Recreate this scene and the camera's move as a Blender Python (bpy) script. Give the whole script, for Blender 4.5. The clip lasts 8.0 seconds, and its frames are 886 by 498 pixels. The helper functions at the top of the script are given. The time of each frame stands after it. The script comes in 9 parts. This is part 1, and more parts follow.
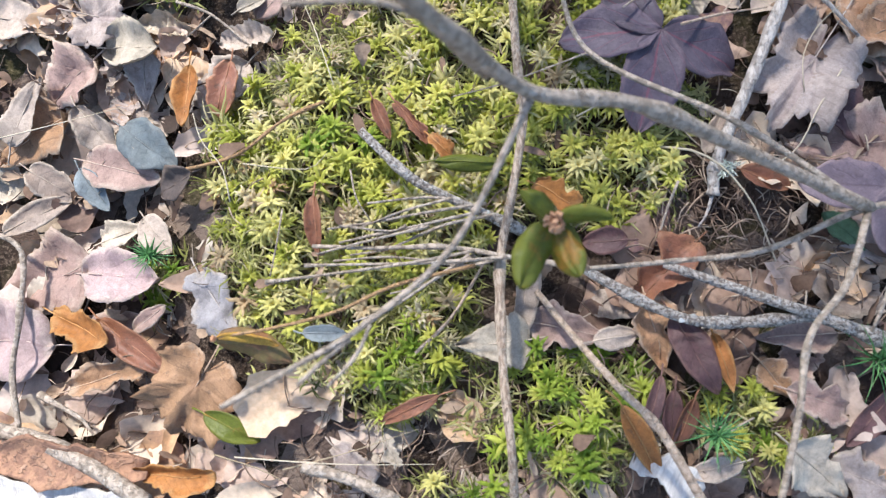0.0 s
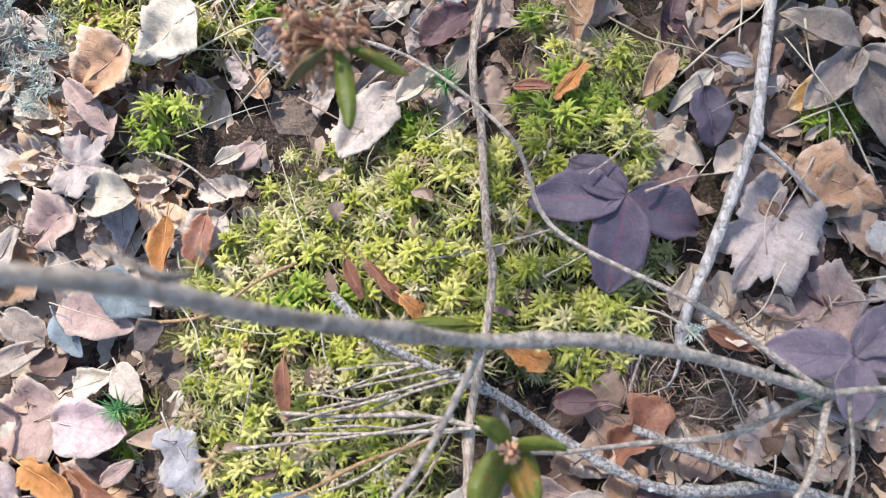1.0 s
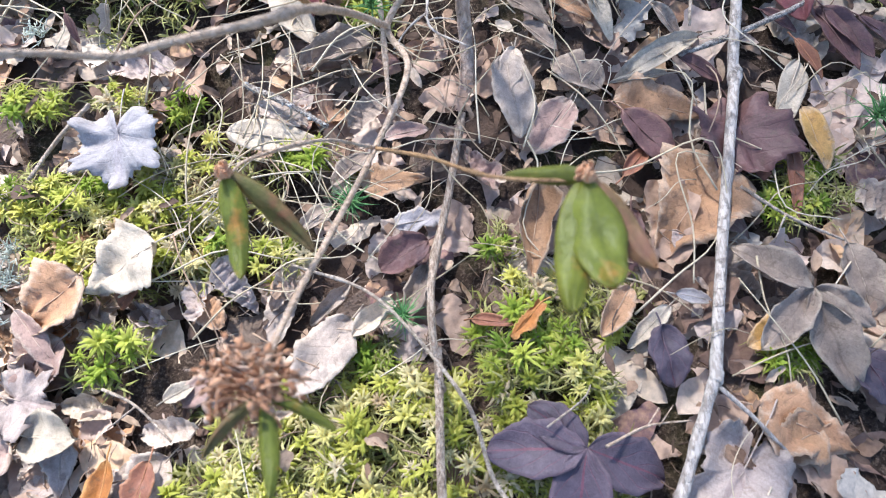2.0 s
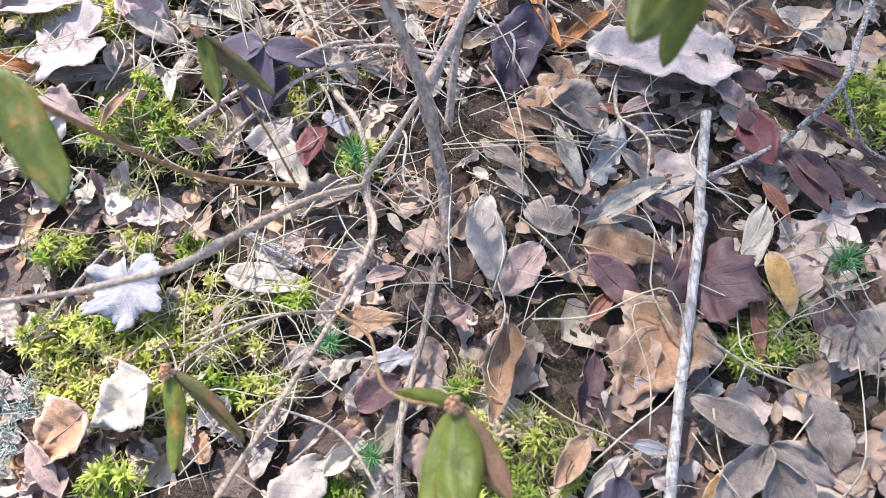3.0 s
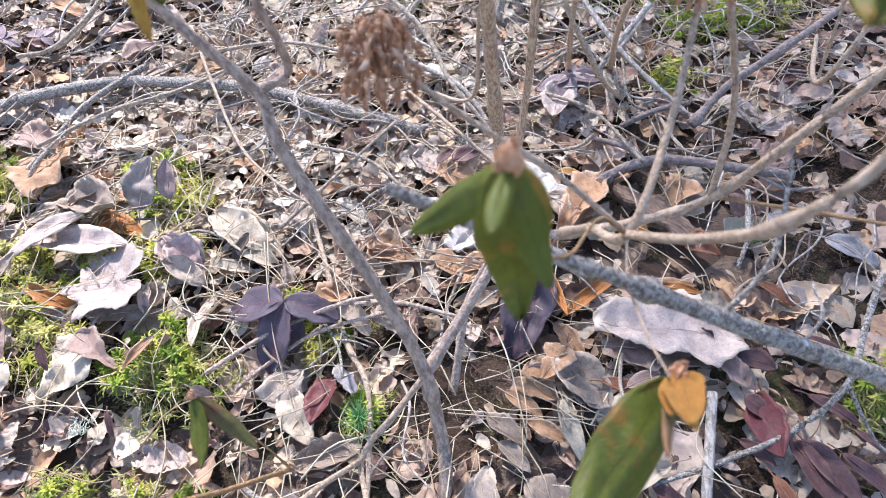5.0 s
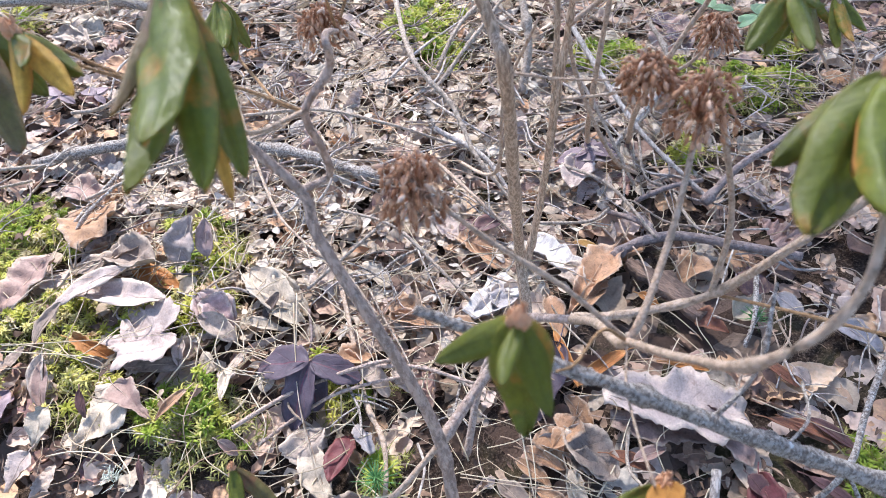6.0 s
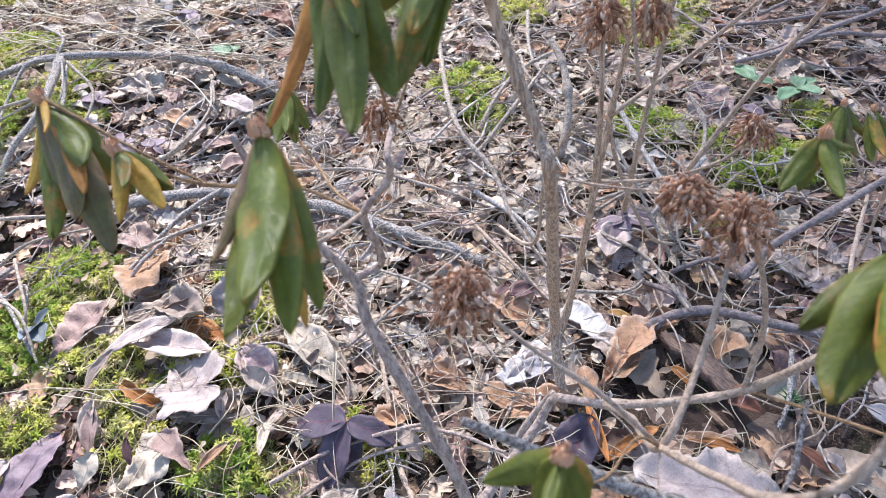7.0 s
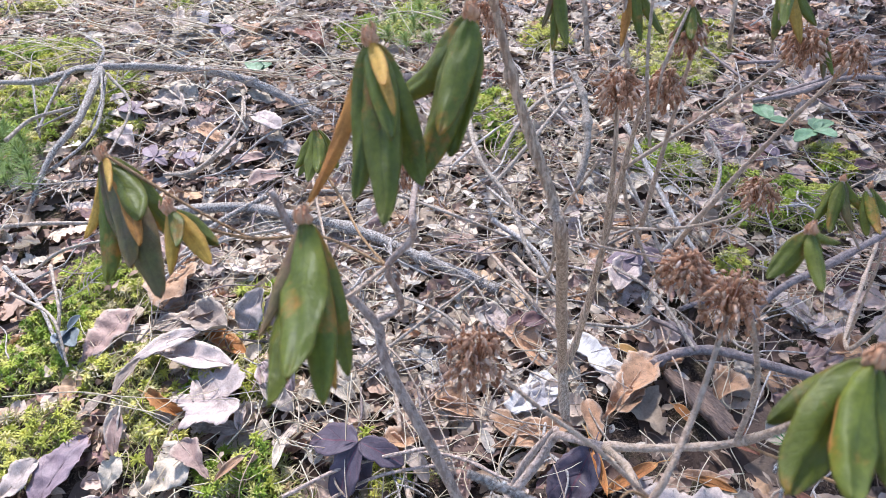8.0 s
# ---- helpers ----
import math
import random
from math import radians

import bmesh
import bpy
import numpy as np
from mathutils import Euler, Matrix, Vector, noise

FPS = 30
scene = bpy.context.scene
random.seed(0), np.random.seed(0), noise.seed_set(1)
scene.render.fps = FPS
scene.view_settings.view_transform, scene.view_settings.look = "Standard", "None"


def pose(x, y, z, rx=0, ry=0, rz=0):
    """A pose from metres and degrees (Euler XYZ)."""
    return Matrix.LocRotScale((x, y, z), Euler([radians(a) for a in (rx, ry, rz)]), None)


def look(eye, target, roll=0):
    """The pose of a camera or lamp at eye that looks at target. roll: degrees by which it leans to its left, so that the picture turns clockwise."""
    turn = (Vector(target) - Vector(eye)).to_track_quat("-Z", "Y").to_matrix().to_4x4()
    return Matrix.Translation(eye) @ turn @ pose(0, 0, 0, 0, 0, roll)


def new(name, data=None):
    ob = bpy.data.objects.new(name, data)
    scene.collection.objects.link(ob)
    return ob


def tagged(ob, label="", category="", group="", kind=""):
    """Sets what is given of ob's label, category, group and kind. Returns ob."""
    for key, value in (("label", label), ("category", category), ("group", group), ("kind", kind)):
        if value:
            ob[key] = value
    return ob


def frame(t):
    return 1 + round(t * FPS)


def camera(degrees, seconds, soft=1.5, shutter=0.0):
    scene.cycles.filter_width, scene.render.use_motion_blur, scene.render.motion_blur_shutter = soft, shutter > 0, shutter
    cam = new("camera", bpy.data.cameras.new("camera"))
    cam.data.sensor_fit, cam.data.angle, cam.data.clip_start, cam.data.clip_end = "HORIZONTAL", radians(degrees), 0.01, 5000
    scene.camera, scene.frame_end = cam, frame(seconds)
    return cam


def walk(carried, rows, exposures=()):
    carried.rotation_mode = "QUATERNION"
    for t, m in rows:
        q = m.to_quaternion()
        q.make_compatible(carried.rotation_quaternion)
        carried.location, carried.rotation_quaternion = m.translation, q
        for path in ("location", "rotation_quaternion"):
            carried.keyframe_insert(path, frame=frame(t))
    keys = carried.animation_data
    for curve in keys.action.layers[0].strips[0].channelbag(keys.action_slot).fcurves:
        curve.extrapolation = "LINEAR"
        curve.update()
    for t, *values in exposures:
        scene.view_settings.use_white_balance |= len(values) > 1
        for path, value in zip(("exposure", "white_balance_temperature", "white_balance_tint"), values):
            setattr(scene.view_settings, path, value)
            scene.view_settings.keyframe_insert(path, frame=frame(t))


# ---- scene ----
cam = camera(68.0, 8.0, soft=0.75)
cam.data.dof.use_dof, cam.data.dof.focus_distance, cam.data.dof.aperture_fstop = True, 0.7, 16.0
PATH = [
    (0, (0.006, -0.018, 0.3818), (-0.0307, 0.1658, -1.1063), -12.4),
    (0.5, (0.0112, 0.0218, 0.3862), (-0.0112, 0.2505, -1.0965), -6.9),
    (1, (0.0203, 0.0442, 0.3952), (0.0015, 0.3382, -1.0755), -4.7),
    (1.5, (0.027, 0.087, 0.4065), (0.0263, 0.4522, -1.0485), -1.8),
    (2, (0.0398, 0.1245, 0.408), (0.0592, 0.6532, -0.996), 0.7),
    (2.2, (0.0353, 0.144, 0.4103), (0.099, 0.6975, -0.9825), 4.6),
    (3.3, (0.1207, 0.1695, 0.4657), (-0.0368, 0.8895, -0.8407), -12.0),
    (3.5, (0.117, 0.1688, 0.4627), (-0.0338, 0.9502, -0.8085), -10.5),
    (4, (0.1102, 0.1913, 0.4853), (-0.0345, 1.062, -0.7275), -7.3),
    (4.5, (0.126, 0.237, 0.5063), (-0.051, 1.1362, -0.681), -8.6),
    (5.8, (0.1342, 0.2483, 0.54), (-0.0938, 1.2255, -0.5753), -8.0),
    (6, (0.135, 0.2445, 0.5565), (-0.1087, 1.2345, -0.5437), -8.1),
    (6.5, (0.1357, 0.2468, 0.5745), (-0.1492, 1.2735, -0.4815), -8.4),
    (7, (0.1297, 0.2513, 0.594), (-0.1875, 1.2885, -0.4417), -8.0),
    (7.5, (0.1268, 0.2468, 0.6195), (-0.2198, 1.29, -0.4005), -7.3),
    (8, (0.1327, 0.2498, 0.6338), (-0.2198, 1.287, -0.3915), -6.4),
]
walk(cam, [(t, look(eye, target, roll)) for t, eye, target, roll in PATH], exposures=[(0, 1.11, 6060, 10), (1.2, 1.26, 5950, 11), (2.2, 1.42, 5880, 12), (3.5, 1.51, 5930, 14), (6, 1.41, 5990, 15), (8, 1.28, 5790, 15)])

# ---- world, sun, exposure ----
world = bpy.data.worlds.new("sky")
scene.world = world
world.use_nodes = True
SUN_EL, SUN_AZ = radians(48), radians(-28)
wn, wl = world.node_tree.nodes, world.node_tree.links
sky = wn.new("ShaderNodeTexSky")
sky.sky_type, sky.sun_disc = "NISHITA", False
sky.sun_elevation, sky.sun_rotation = SUN_EL, SUN_AZ
wl.new(sky.outputs[0], wn["Background"].inputs[0])
wn["Background"].inputs[1].default_value = 0.133
sun_data = bpy.data.lights.new("sun", "SUN")
sun_data.energy, sun_data.angle, sun_data.color = 3.55, radians(4.5), (1.0, 0.96, 0.9)
sun = new("sun", sun_data)
sun_way = Vector((math.sin(SUN_AZ) * math.cos(SUN_EL), math.cos(SUN_AZ) * math.cos(SUN_EL), math.sin(SUN_EL)))
sun.matrix_world = look(sun_way * 30, (0, 0, 0))

# ---- materials ----


def shader(name, rough=0.7, spec=0.3):
    m = bpy.data.materials.new(name)
    m.use_nodes = True
    b = m.node_tree.nodes["Principled BSDF"]
    b.inputs["Roughness"].default_value = rough
    b.inputs["Specular IOR Level"].default_value = spec
    return m, m.node_tree.nodes, m.node_tree.links, b


def calc(n, l, op, a, b=None, c=None):
    q = n.new("ShaderNodeMath")
    q.operation = op
    for i, v in enumerate((a, b, c)):
        if v is None:
            continue
        if isinstance(v, (int, float)):
            q.inputs[i].default_value = v
        else:
            l.new(v, q.inputs[i])
    return q.outputs[0]


def blend(n, l, f, a, b, kind="MIX"):
    q = n.new("ShaderNodeMix")
    q.data_type, q.blend_type = "RGBA", kind
    for i, v in ((0, f), (6, a), (7, b)):
        if isinstance(v, (int, float)):
            q.inputs[i].default_value = v
        elif isinstance(v, tuple):
            q.inputs[i].default_value = (*v, 1)
        else:
            l.new(v, q.inputs[i])
    return q.outputs[2]


def ramp(n, l, f, stops):
    q = n.new("ShaderNodeValToRGB")
    e = q.color_ramp.elements
    while len(e) < len(stops):
        e.new(0.5)
    for k, (p, c) in zip(e, stops):
        k.position, k.color = p, (*c, 1)
    l.new(f, q.inputs[0])
    return q.outputs[0]


def grain(n, l, scale, detail=4, rough=0.6, vec=None, stretch=None):
    q = n.new("ShaderNodeTexNoise")
    q.inputs["Scale"].default_value, q.inputs["Detail"].default_value, q.inputs["Roughness"].default_value = scale, detail, rough
    if vec is None:
        vec = n.new("ShaderNodeTexCoord").outputs["Object"]
    if stretch:
        mp = n.new("ShaderNodeMapping")
        mp.inputs["Scale"].default_value = stretch
        l.new(vec, mp.inputs[0])
        vec = mp.outputs[0]
    l.new(vec, q.inputs["Vector"])
    return q.outputs[0]


def relief(n, l, b, height, strength, dist):
    q = n.new("ShaderNodeBump")
    q.inputs["Strength"].default_value, q.inputs["Distance"].default_value = strength, dist
    l.new(height, q.inputs["Height"])
    l.new(q.outputs[0], b.inputs["Normal"])


def moved_coords(n, l):
    """Object coordinates, shifted by the object's random number."""
    co = n.new("ShaderNodeTexCoord").outputs["Object"]
    rnd = n.new("ShaderNodeObjectInfo").outputs["Random"]
    q = n.new("ShaderNodeVectorMath")
    q.operation = "ADD"
    l.new(co, q.inputs[0])
    l.new(calc(n, l, "MULTIPLY", rnd, 7.0), q.inputs[1])
    return q.outputs[0], rnd


def leaf_paint(name, c1, c2, veins=9, vein=(0.3, 0.22, 0.15), vein_mix=0.4, rough=0.62, spot=(0.1, 0.07, 0.05), spots=0.55, see=0.15, spec=0.3, slope=2.2, spot_scale=150, rim=(0.56, 0.46, 0.35), rim_mix=0.45):
    """A leaf blade: two tones in patches, midrib and side veins along the UVs, spots, thin enough to let some light through."""
    m, n, l, b = shader(name, rough, spec)
    vec, rnd = moved_coords(n, l)
    big = grain(n, l, 55, 3, 0.6, vec)
    fine = grain(n, l, 420, 4, 0.65, vec)
    f = calc(n, l, "ADD", calc(n, l, "MULTIPLY", big, 1.5), calc(n, l, "MULTIPLY_ADD", rnd, 0.5, -0.5))
    f = calc(n, l, "MINIMUM", calc(n, l, "MAXIMUM", f, 0.0), 1.0)
    col = blend(n, l, f, c1, c2)
    sp = ramp(n, l, grain(n, l, spot_scale, 5, 0.7, vec), [(0.56, (0, 0, 0)), (0.66, (1, 1, 1))])
    col = blend(n, l, calc(n, l, "MULTIPLY", sp, spots), col, spot)
    uv = n.new("ShaderNodeSeparateXYZ")
    l.new(n.new("ShaderNodeTexCoord").outputs["UV"], uv.inputs[0])
    side = calc(n, l, "ABSOLUTE", calc(n, l, "MULTIPLY_ADD", uv.outputs[1], 2.0, -1.0))
    mid = calc(n, l, "LESS_THAN", side, 0.045)
    wave = calc(n, l, "SINE", calc(n, l, "MULTIPLY", calc(n, l, "SUBTRACT", uv.outputs[0], calc(n, l, "MULTIPLY", side, slope / 10)), veins * 6.28))
    ln = calc(n, l, "POWER", calc(n, l, "MAXIMUM", wave, 0.0), 34.0)
    vv = calc(n, l, "MAXIMUM", calc(n, l, "MULTIPLY", mid, 0.8), calc(n, l, "MULTIPLY", ln, calc(n, l, "MULTIPLY", big, 0.9)))
    col = blend(n, l, calc(n, l, "MULTIPLY", vv, vein_mix), col, vein)
    span = calc(n, l, "MAXIMUM", side, calc(n, l, "ABSOLUTE", calc(n, l, "MULTIPLY_ADD", uv.outputs[0], 2.0, -1.0)))
    edge = calc(n, l, "ADD", span, calc(n, l, "MULTIPLY_ADD", grain(n, l, 130, 4, 0.7, vec), 1.1, -0.55))
    edge = ramp(n, l, edge, [(0.72, (0, 0, 0)), (0.98, (1, 1, 1))])
    col = blend(n, l, calc(n, l, "MULTIPLY", edge, rim_mix), col, rim)
    blot = ramp(n, l, grain(n, l, 95, 6, 0.72, vec), [(0.28, (0.68, 0.68, 0.68)), (0.5, (1.0, 1.0, 1.0)), (0.74, (1.18, 1.18, 1.18))])
    net = n.new("ShaderNodeTexVoronoi")
    net.feature = "DISTANCE_TO_EDGE"
    net.inputs["Scale"].default_value = 430
    l.new(vec, net.inputs["Vector"])
    mesh_line = ramp(n, l, net.outputs["Distance"], [(0.0, (0.92, 0.92, 0.92)), (0.08, (1.03, 1.03, 1.03))])
    speck = ramp(n, l, grain(n, l, 1100, 3, 0.7, vec), [(0.36, (0.94, 0.94, 0.94)), (0.5, (1.04, 1.04, 1.04)), (0.7, (1.08, 1.08, 1.08))])
    tone = calc(n, l, "MULTIPLY", calc(n, l, "MULTIPLY_ADD", fine, 0.6, 0.82), calc(n, l, "MULTIPLY", mesh_line, speck))
    tone = calc(n, l, "MULTIPLY", calc(n, l, "MULTIPLY", tone, blot), calc(n, l, "MULTIPLY_ADD", rnd, 0.45, 0.72))
    q = n.new("ShaderNodeVectorMath")
    q.operation = "SCALE"
    l.new(col, q.inputs[0])
    l.new(tone, q.inputs["Scale"])
    col = q.outputs[0]
    l.new(col, b.inputs["Base Color"])
    hgt = calc(n, l, "ADD", calc(n, l, "MULTIPLY", vv, -0.3), calc(n, l, "ADD", calc(n, l, "MULTIPLY", fine, 0.35), calc(n, l, "MULTIPLY", big, 0.8)))
    hgt = calc(n, l, "ADD", hgt, calc(n, l, "MULTIPLY", mesh_line, 0.25))
    relief(n, l, b, hgt, 0.6, 0.002)
    if see:
        tr = n.new("ShaderNodeBsdfTranslucent")
        l.new(col, tr.inputs[0])
        mx = n.new("ShaderNodeMixShader")
        mx.inputs[0].default_value = see
        l.new(b.outputs[0], mx.inputs[1])
        l.new(tr.outputs[0], mx.inputs[2])
        l.new(mx.outputs[0], n["Material Output"].inputs[0])
    return m


PAINT = {
    "tan": leaf_paint("tan_leaf", (0.47, 0.27, 0.14), (0.36, 0.2, 0.11), vein=(0.3, 0.16, 0.09)),
    "pale": leaf_paint("bleached_leaf", (0.58, 0.49, 0.37), (0.42, 0.34, 0.25), vein=(0.4, 0.33, 0.25), spots=0.25),
    "white": leaf_paint("white_leaf", (0.42, 0.385, 0.375), (0.34, 0.305, 0.3), vein=(0.42, 0.36, 0.38), spots=0.12, vein_mix=0.4),
    "lilac": leaf_paint("lilac_leaf", (0.5, 0.405, 0.35), (0.37, 0.285, 0.24), vein=(0.26, 0.18, 0.17), spots=0.4, spot=(0.2, 0.12, 0.08)),
    "mauve": leaf_paint("mauve_leaf", (0.4, 0.27, 0.215), (0.29, 0.185, 0.15), vein=(0.2, 0.12, 0.11), spots=0.4),
    "plum": leaf_paint("plum_leaf", (0.105, 0.08, 0.098), (0.072, 0.053, 0.066), rim=(0.13, 0.09, 0.1), vein=(0.2, 0.04, 0.06), vein_mix=0.5, veins=4, slope=5, spots=0.1, rough=0.55, see=0.05),
    "greyplum": leaf_paint("grey_plum_leaf", (0.22, 0.16, 0.17), (0.16, 0.115, 0.125), rim=(0.28, 0.2, 0.2), vein=(0.08, 0.05, 0.055), veins=4, slope=5, spots=0.15, rough=0.55, see=0.1),
    "plumbrown": leaf_paint("plum_brown_leaf", (0.15, 0.075, 0.07), (0.1, 0.055, 0.052), rim=(0.24, 0.13, 0.1), vein=(0.06, 0.03, 0.03), rough=0.5),
    "red": leaf_paint("wine_red_leaf", (0.2, 0.06, 0.06), (0.13, 0.04, 0.045), rim=(0.26, 0.1, 0.08), vein=(0.07, 0.02, 0.02), rough=0.5),
    "redbrown": leaf_paint("red_brown_leaf", (0.29, 0.12, 0.065), (0.19, 0.08, 0.05), rim=(0.4, 0.2, 0.1), vein=(0.1, 0.05, 0.03), rough=0.45),
    "orange": leaf_paint("rust_orange_leaf", (0.48, 0.2, 0.05), (0.34, 0.13, 0.04), rim=(0.6, 0.36, 0.14), vein=(0.2, 0.08, 0.03), spots=0.45),
    "greybrown": leaf_paint("grey_brown_leaf", (0.34, 0.26, 0.2), (0.24, 0.18, 0.14), vein=(0.15, 0.11, 0.08)),
    "dark": leaf_paint("dark_leaf", (0.13, 0.1, 0.085), (0.08, 0.06, 0.052), rim=(0.22, 0.16, 0.12), vein=(0.05, 0.035, 0.03)),
    "gold": leaf_paint("gold_leaf", (0.55, 0.33, 0.1), (0.44, 0.24, 0.08), vein=(0.3, 0.16, 0.06)),
    "teal": leaf_paint("blue_grey_leaf", (0.2, 0.23, 0.23), (0.15, 0.165, 0.17), rim=(0.28, 0.28, 0.26), vein=(0.09, 0.1, 0.1), spots=0.2),
    "pink": leaf_paint("pinkish_leaf", (0.47, 0.34, 0.31), (0.36, 0.25, 0.23), vein=(0.25, 0.15, 0.15), veins=4, slope=5, spots=0.2),
    "beige": leaf_paint("beige_leaf", (0.49, 0.39, 0.31), (0.37, 0.29, 0.23), vein=(0.3, 0.23, 0.17), spots=0.3),
    "green": leaf_paint("green_leaf", (0.2, 0.22, 0.024), (0.12, 0.145, 0.02), rim=(0.34, 0.25, 0.05), rim_mix=0.12, vein=(0.05, 0.06, 0.012), vein_mix=0.3, veins=13, spot=(0.42, 0.2, 0.035), spots=0.85, spot_scale=36, rough=0.42, see=0.36, spec=0.42),
    "plumgreen": leaf_paint("bronze_green_leaf", (0.16, 0.16, 0.04), (0.19, 0.09, 0.055), rim=(0.32, 0.15, 0.06), rim_mix=0.25, vein=(0.08, 0.06, 0.03), vein_mix=0.3, veins=13, spot=(0.3, 0.12, 0.06), spots=0.7, spot_scale=60, rough=0.45, see=0.2, spec=0.35),
    "bluegreen": leaf_paint("blue_green_leaf", (0.19, 0.29, 0.15), (0.13, 0.21, 0.1), rim=(0.2, 0.27, 0.13), vein=(0.1, 0.17, 0.09), spots=0.1, rough=0.4, see=0.2),
    "rust": leaf_paint("rusty_felt", (0.5, 0.24, 0.05), (0.36, 0.15, 0.04), rim=(0.55, 0.3, 0.08), vein=(0.22, 0.09, 0.03), spots=0.3, rough=0.85, see=0.2),
    "yellow": leaf_paint("yellow_leaf", (0.6, 0.38, 0.06), (0.5, 0.27, 0.05), rim=(0.5, 0.22, 0.05), vein=(0.3, 0.16, 0.04), spots=0.3, see=0.25),
}


def bark(name, c1, c2, c3, scale=160, rough=0.8, flecks=0.5, stretch=None, height=0.0024):
    """Bark with long streaks, blotches of lichen and a broken relief."""
    m, n, l, b = shader(name, rough, 0.25)
    a = grain(n, l, scale, 5, 0.65, stretch=stretch)
    c = grain(n, l, scale * 0.22, 3, 0.6)
    col = blend(n, l, ramp(n, l, a, [(0.44, (0, 0, 0)), (0.56, (1, 1, 1))]), c1, c2)
    pit = ramp(n, l, grain(n, l, scale * 0.6, 6, 0.75, stretch=stretch), [(0.34, (0.6, 0.6, 0.6)), (0.46, (1.0, 1.0, 1.0))])
    col = blend(n, l, 1.0, col, pit, "MULTIPLY")
    fl = ramp(n, l, grain(n, l, scale * 1.4, 4, 0.7), [(0.52, (0, 0, 0)), (0.6, (1, 1, 1))])
    col = blend(n, l, calc(n, l, "MULTIPLY", fl, calc(n, l, "MULTIPLY", ramp(n, l, c, [(0.4, (0, 0, 0)), (0.62, (1, 1, 1))]), flecks)), col, c3)
    l.new(col, b.inputs["Base Color"])
    relief(n, l, b, calc(n, l, "ADD", a, calc(n, l, "MULTIPLY", fl, 0.5)), 0.8, height)
    return m


WOOD = {
    "silver": bark("silver_grey_twig", (0.5, 0.4, 0.31), (0.3, 0.235, 0.175), (0.62, 0.54, 0.45), 240, flecks=0.7),
    "white": bark("weathered_white_stick", (0.58, 0.51, 0.44), (0.38, 0.32, 0.27), (0.15, 0.12, 0.1), 110, flecks=0.7, stretch=(4, 1, 4)),
    "lichen": bark("lichen_grey_branch", (0.2, 0.16, 0.13), (0.54, 0.47, 0.4), (0.76, 0.72, 0.65), 420, flecks=1.0, height=0.003),
    "stem": bark("shrub_stem", (0.56, 0.425, 0.34), (0.35, 0.255, 0.2), (0.6, 0.49, 0.41), 200, stretch=(1.5, 1.5, 0.5)),
    "fibrous": bark("fibrous_brown_stem", (0.58, 0.45, 0.33), (0.33, 0.23, 0.16), (0.68, 0.57, 0.45), 260, stretch=(2.5, 0.6, 2.5)),
    "upright": bark("peeling_upright_stem", (0.72, 0.54, 0.38), (0.4, 0.27, 0.18), (0.78, 0.64, 0.49), 240, stretch=(2.5, 2.5, 0.35)),
    "twig": bark("light_brown_twig", (0.6, 0.45, 0.33), (0.45, 0.32, 0.22), (0.68, 0.57, 0.45), 320),
    "orange": bark("orange_young_twig", (0.46, 0.28, 0.14), (0.36, 0.21, 0.1), (0.5, 0.36, 0.22), 400, rough=0.9),
    "log": bark("grey_fallen_log", (0.44, 0.39, 0.34), (0.24, 0.2, 0.17), (0.6, 0.57, 0.52), 120, flecks=0.9, height=0.003),
    "violet": bark("violet_grey_branch", (0.31, 0.24, 0.21), (0.21, 0.16, 0.14), (0.44, 0.38, 0.33), 160),
    "birch": bark("birch_bark", (0.64, 0.59, 0.53), (0.52, 0.47, 0.42), (0.2, 0.16, 0.13), 90, flecks=0.55, stretch=(0.6, 3, 1), height=0.0005),
    "rot": bark("rotten_wood", (0.3, 0.2, 0.14), (0.18, 0.12, 0.09), (0.4, 0.3, 0.22), 140, stretch=(4, 0.6, 2), height=0.003),
    "rust_bark": bark("rust_brown_bark", (0.4, 0.22, 0.13), (0.26, 0.14, 0.09), (0.5, 0.34, 0.24), 120),
}


def island_paint(name, stops, rough=0.7, see=0.2, fine=500, low=0.75, high=0.5, patchy=0.0):
    """One mesh of many small pieces: every piece takes its own tone from the ramp."""
    m, n, l, b = shader(name, rough, 0.25)
    rnd = calc(n, l, "FRACT", calc(n, l, "ADD", n.new("ShaderNodeNewGeometry").outputs["Random Per Island"], n.new("ShaderNodeObjectInfo").outputs["Random"]))
    if patchy:
        rnd = calc(n, l, "PINGPONG", calc(n, l, "ADD", rnd, calc(n, l, "MULTIPLY_ADD", grain(n, l, 75, 5, 0.7), patchy * 2, -patchy)), 1.0)
    col = ramp(n, l, rnd, stops)
    tone = calc(n, l, "MULTIPLY_ADD", grain(n, l, fine, 3, 0.6), high, low)
    q = n.new("ShaderNodeVectorMath")
    q.operation = "SCALE"
    l.new(col, q.inputs[0])
    l.new(tone, q.inputs["Scale"])
    l.new(q.outputs[0], b.inputs["Base Color"])
    if see:
        tr = n.new("ShaderNodeBsdfTranslucent")
        l.new(q.outputs[0], tr.inputs[0])
        mx = n.new("ShaderNodeMixShader")
        mx.inputs[0].default_value = see
        l.new(b.outputs[0], mx.inputs[1])
        l.new(tr.outputs[0], mx.inputs[2])
        l.new(mx.outputs[0], n["Material Output"].inputs[0])
    return m


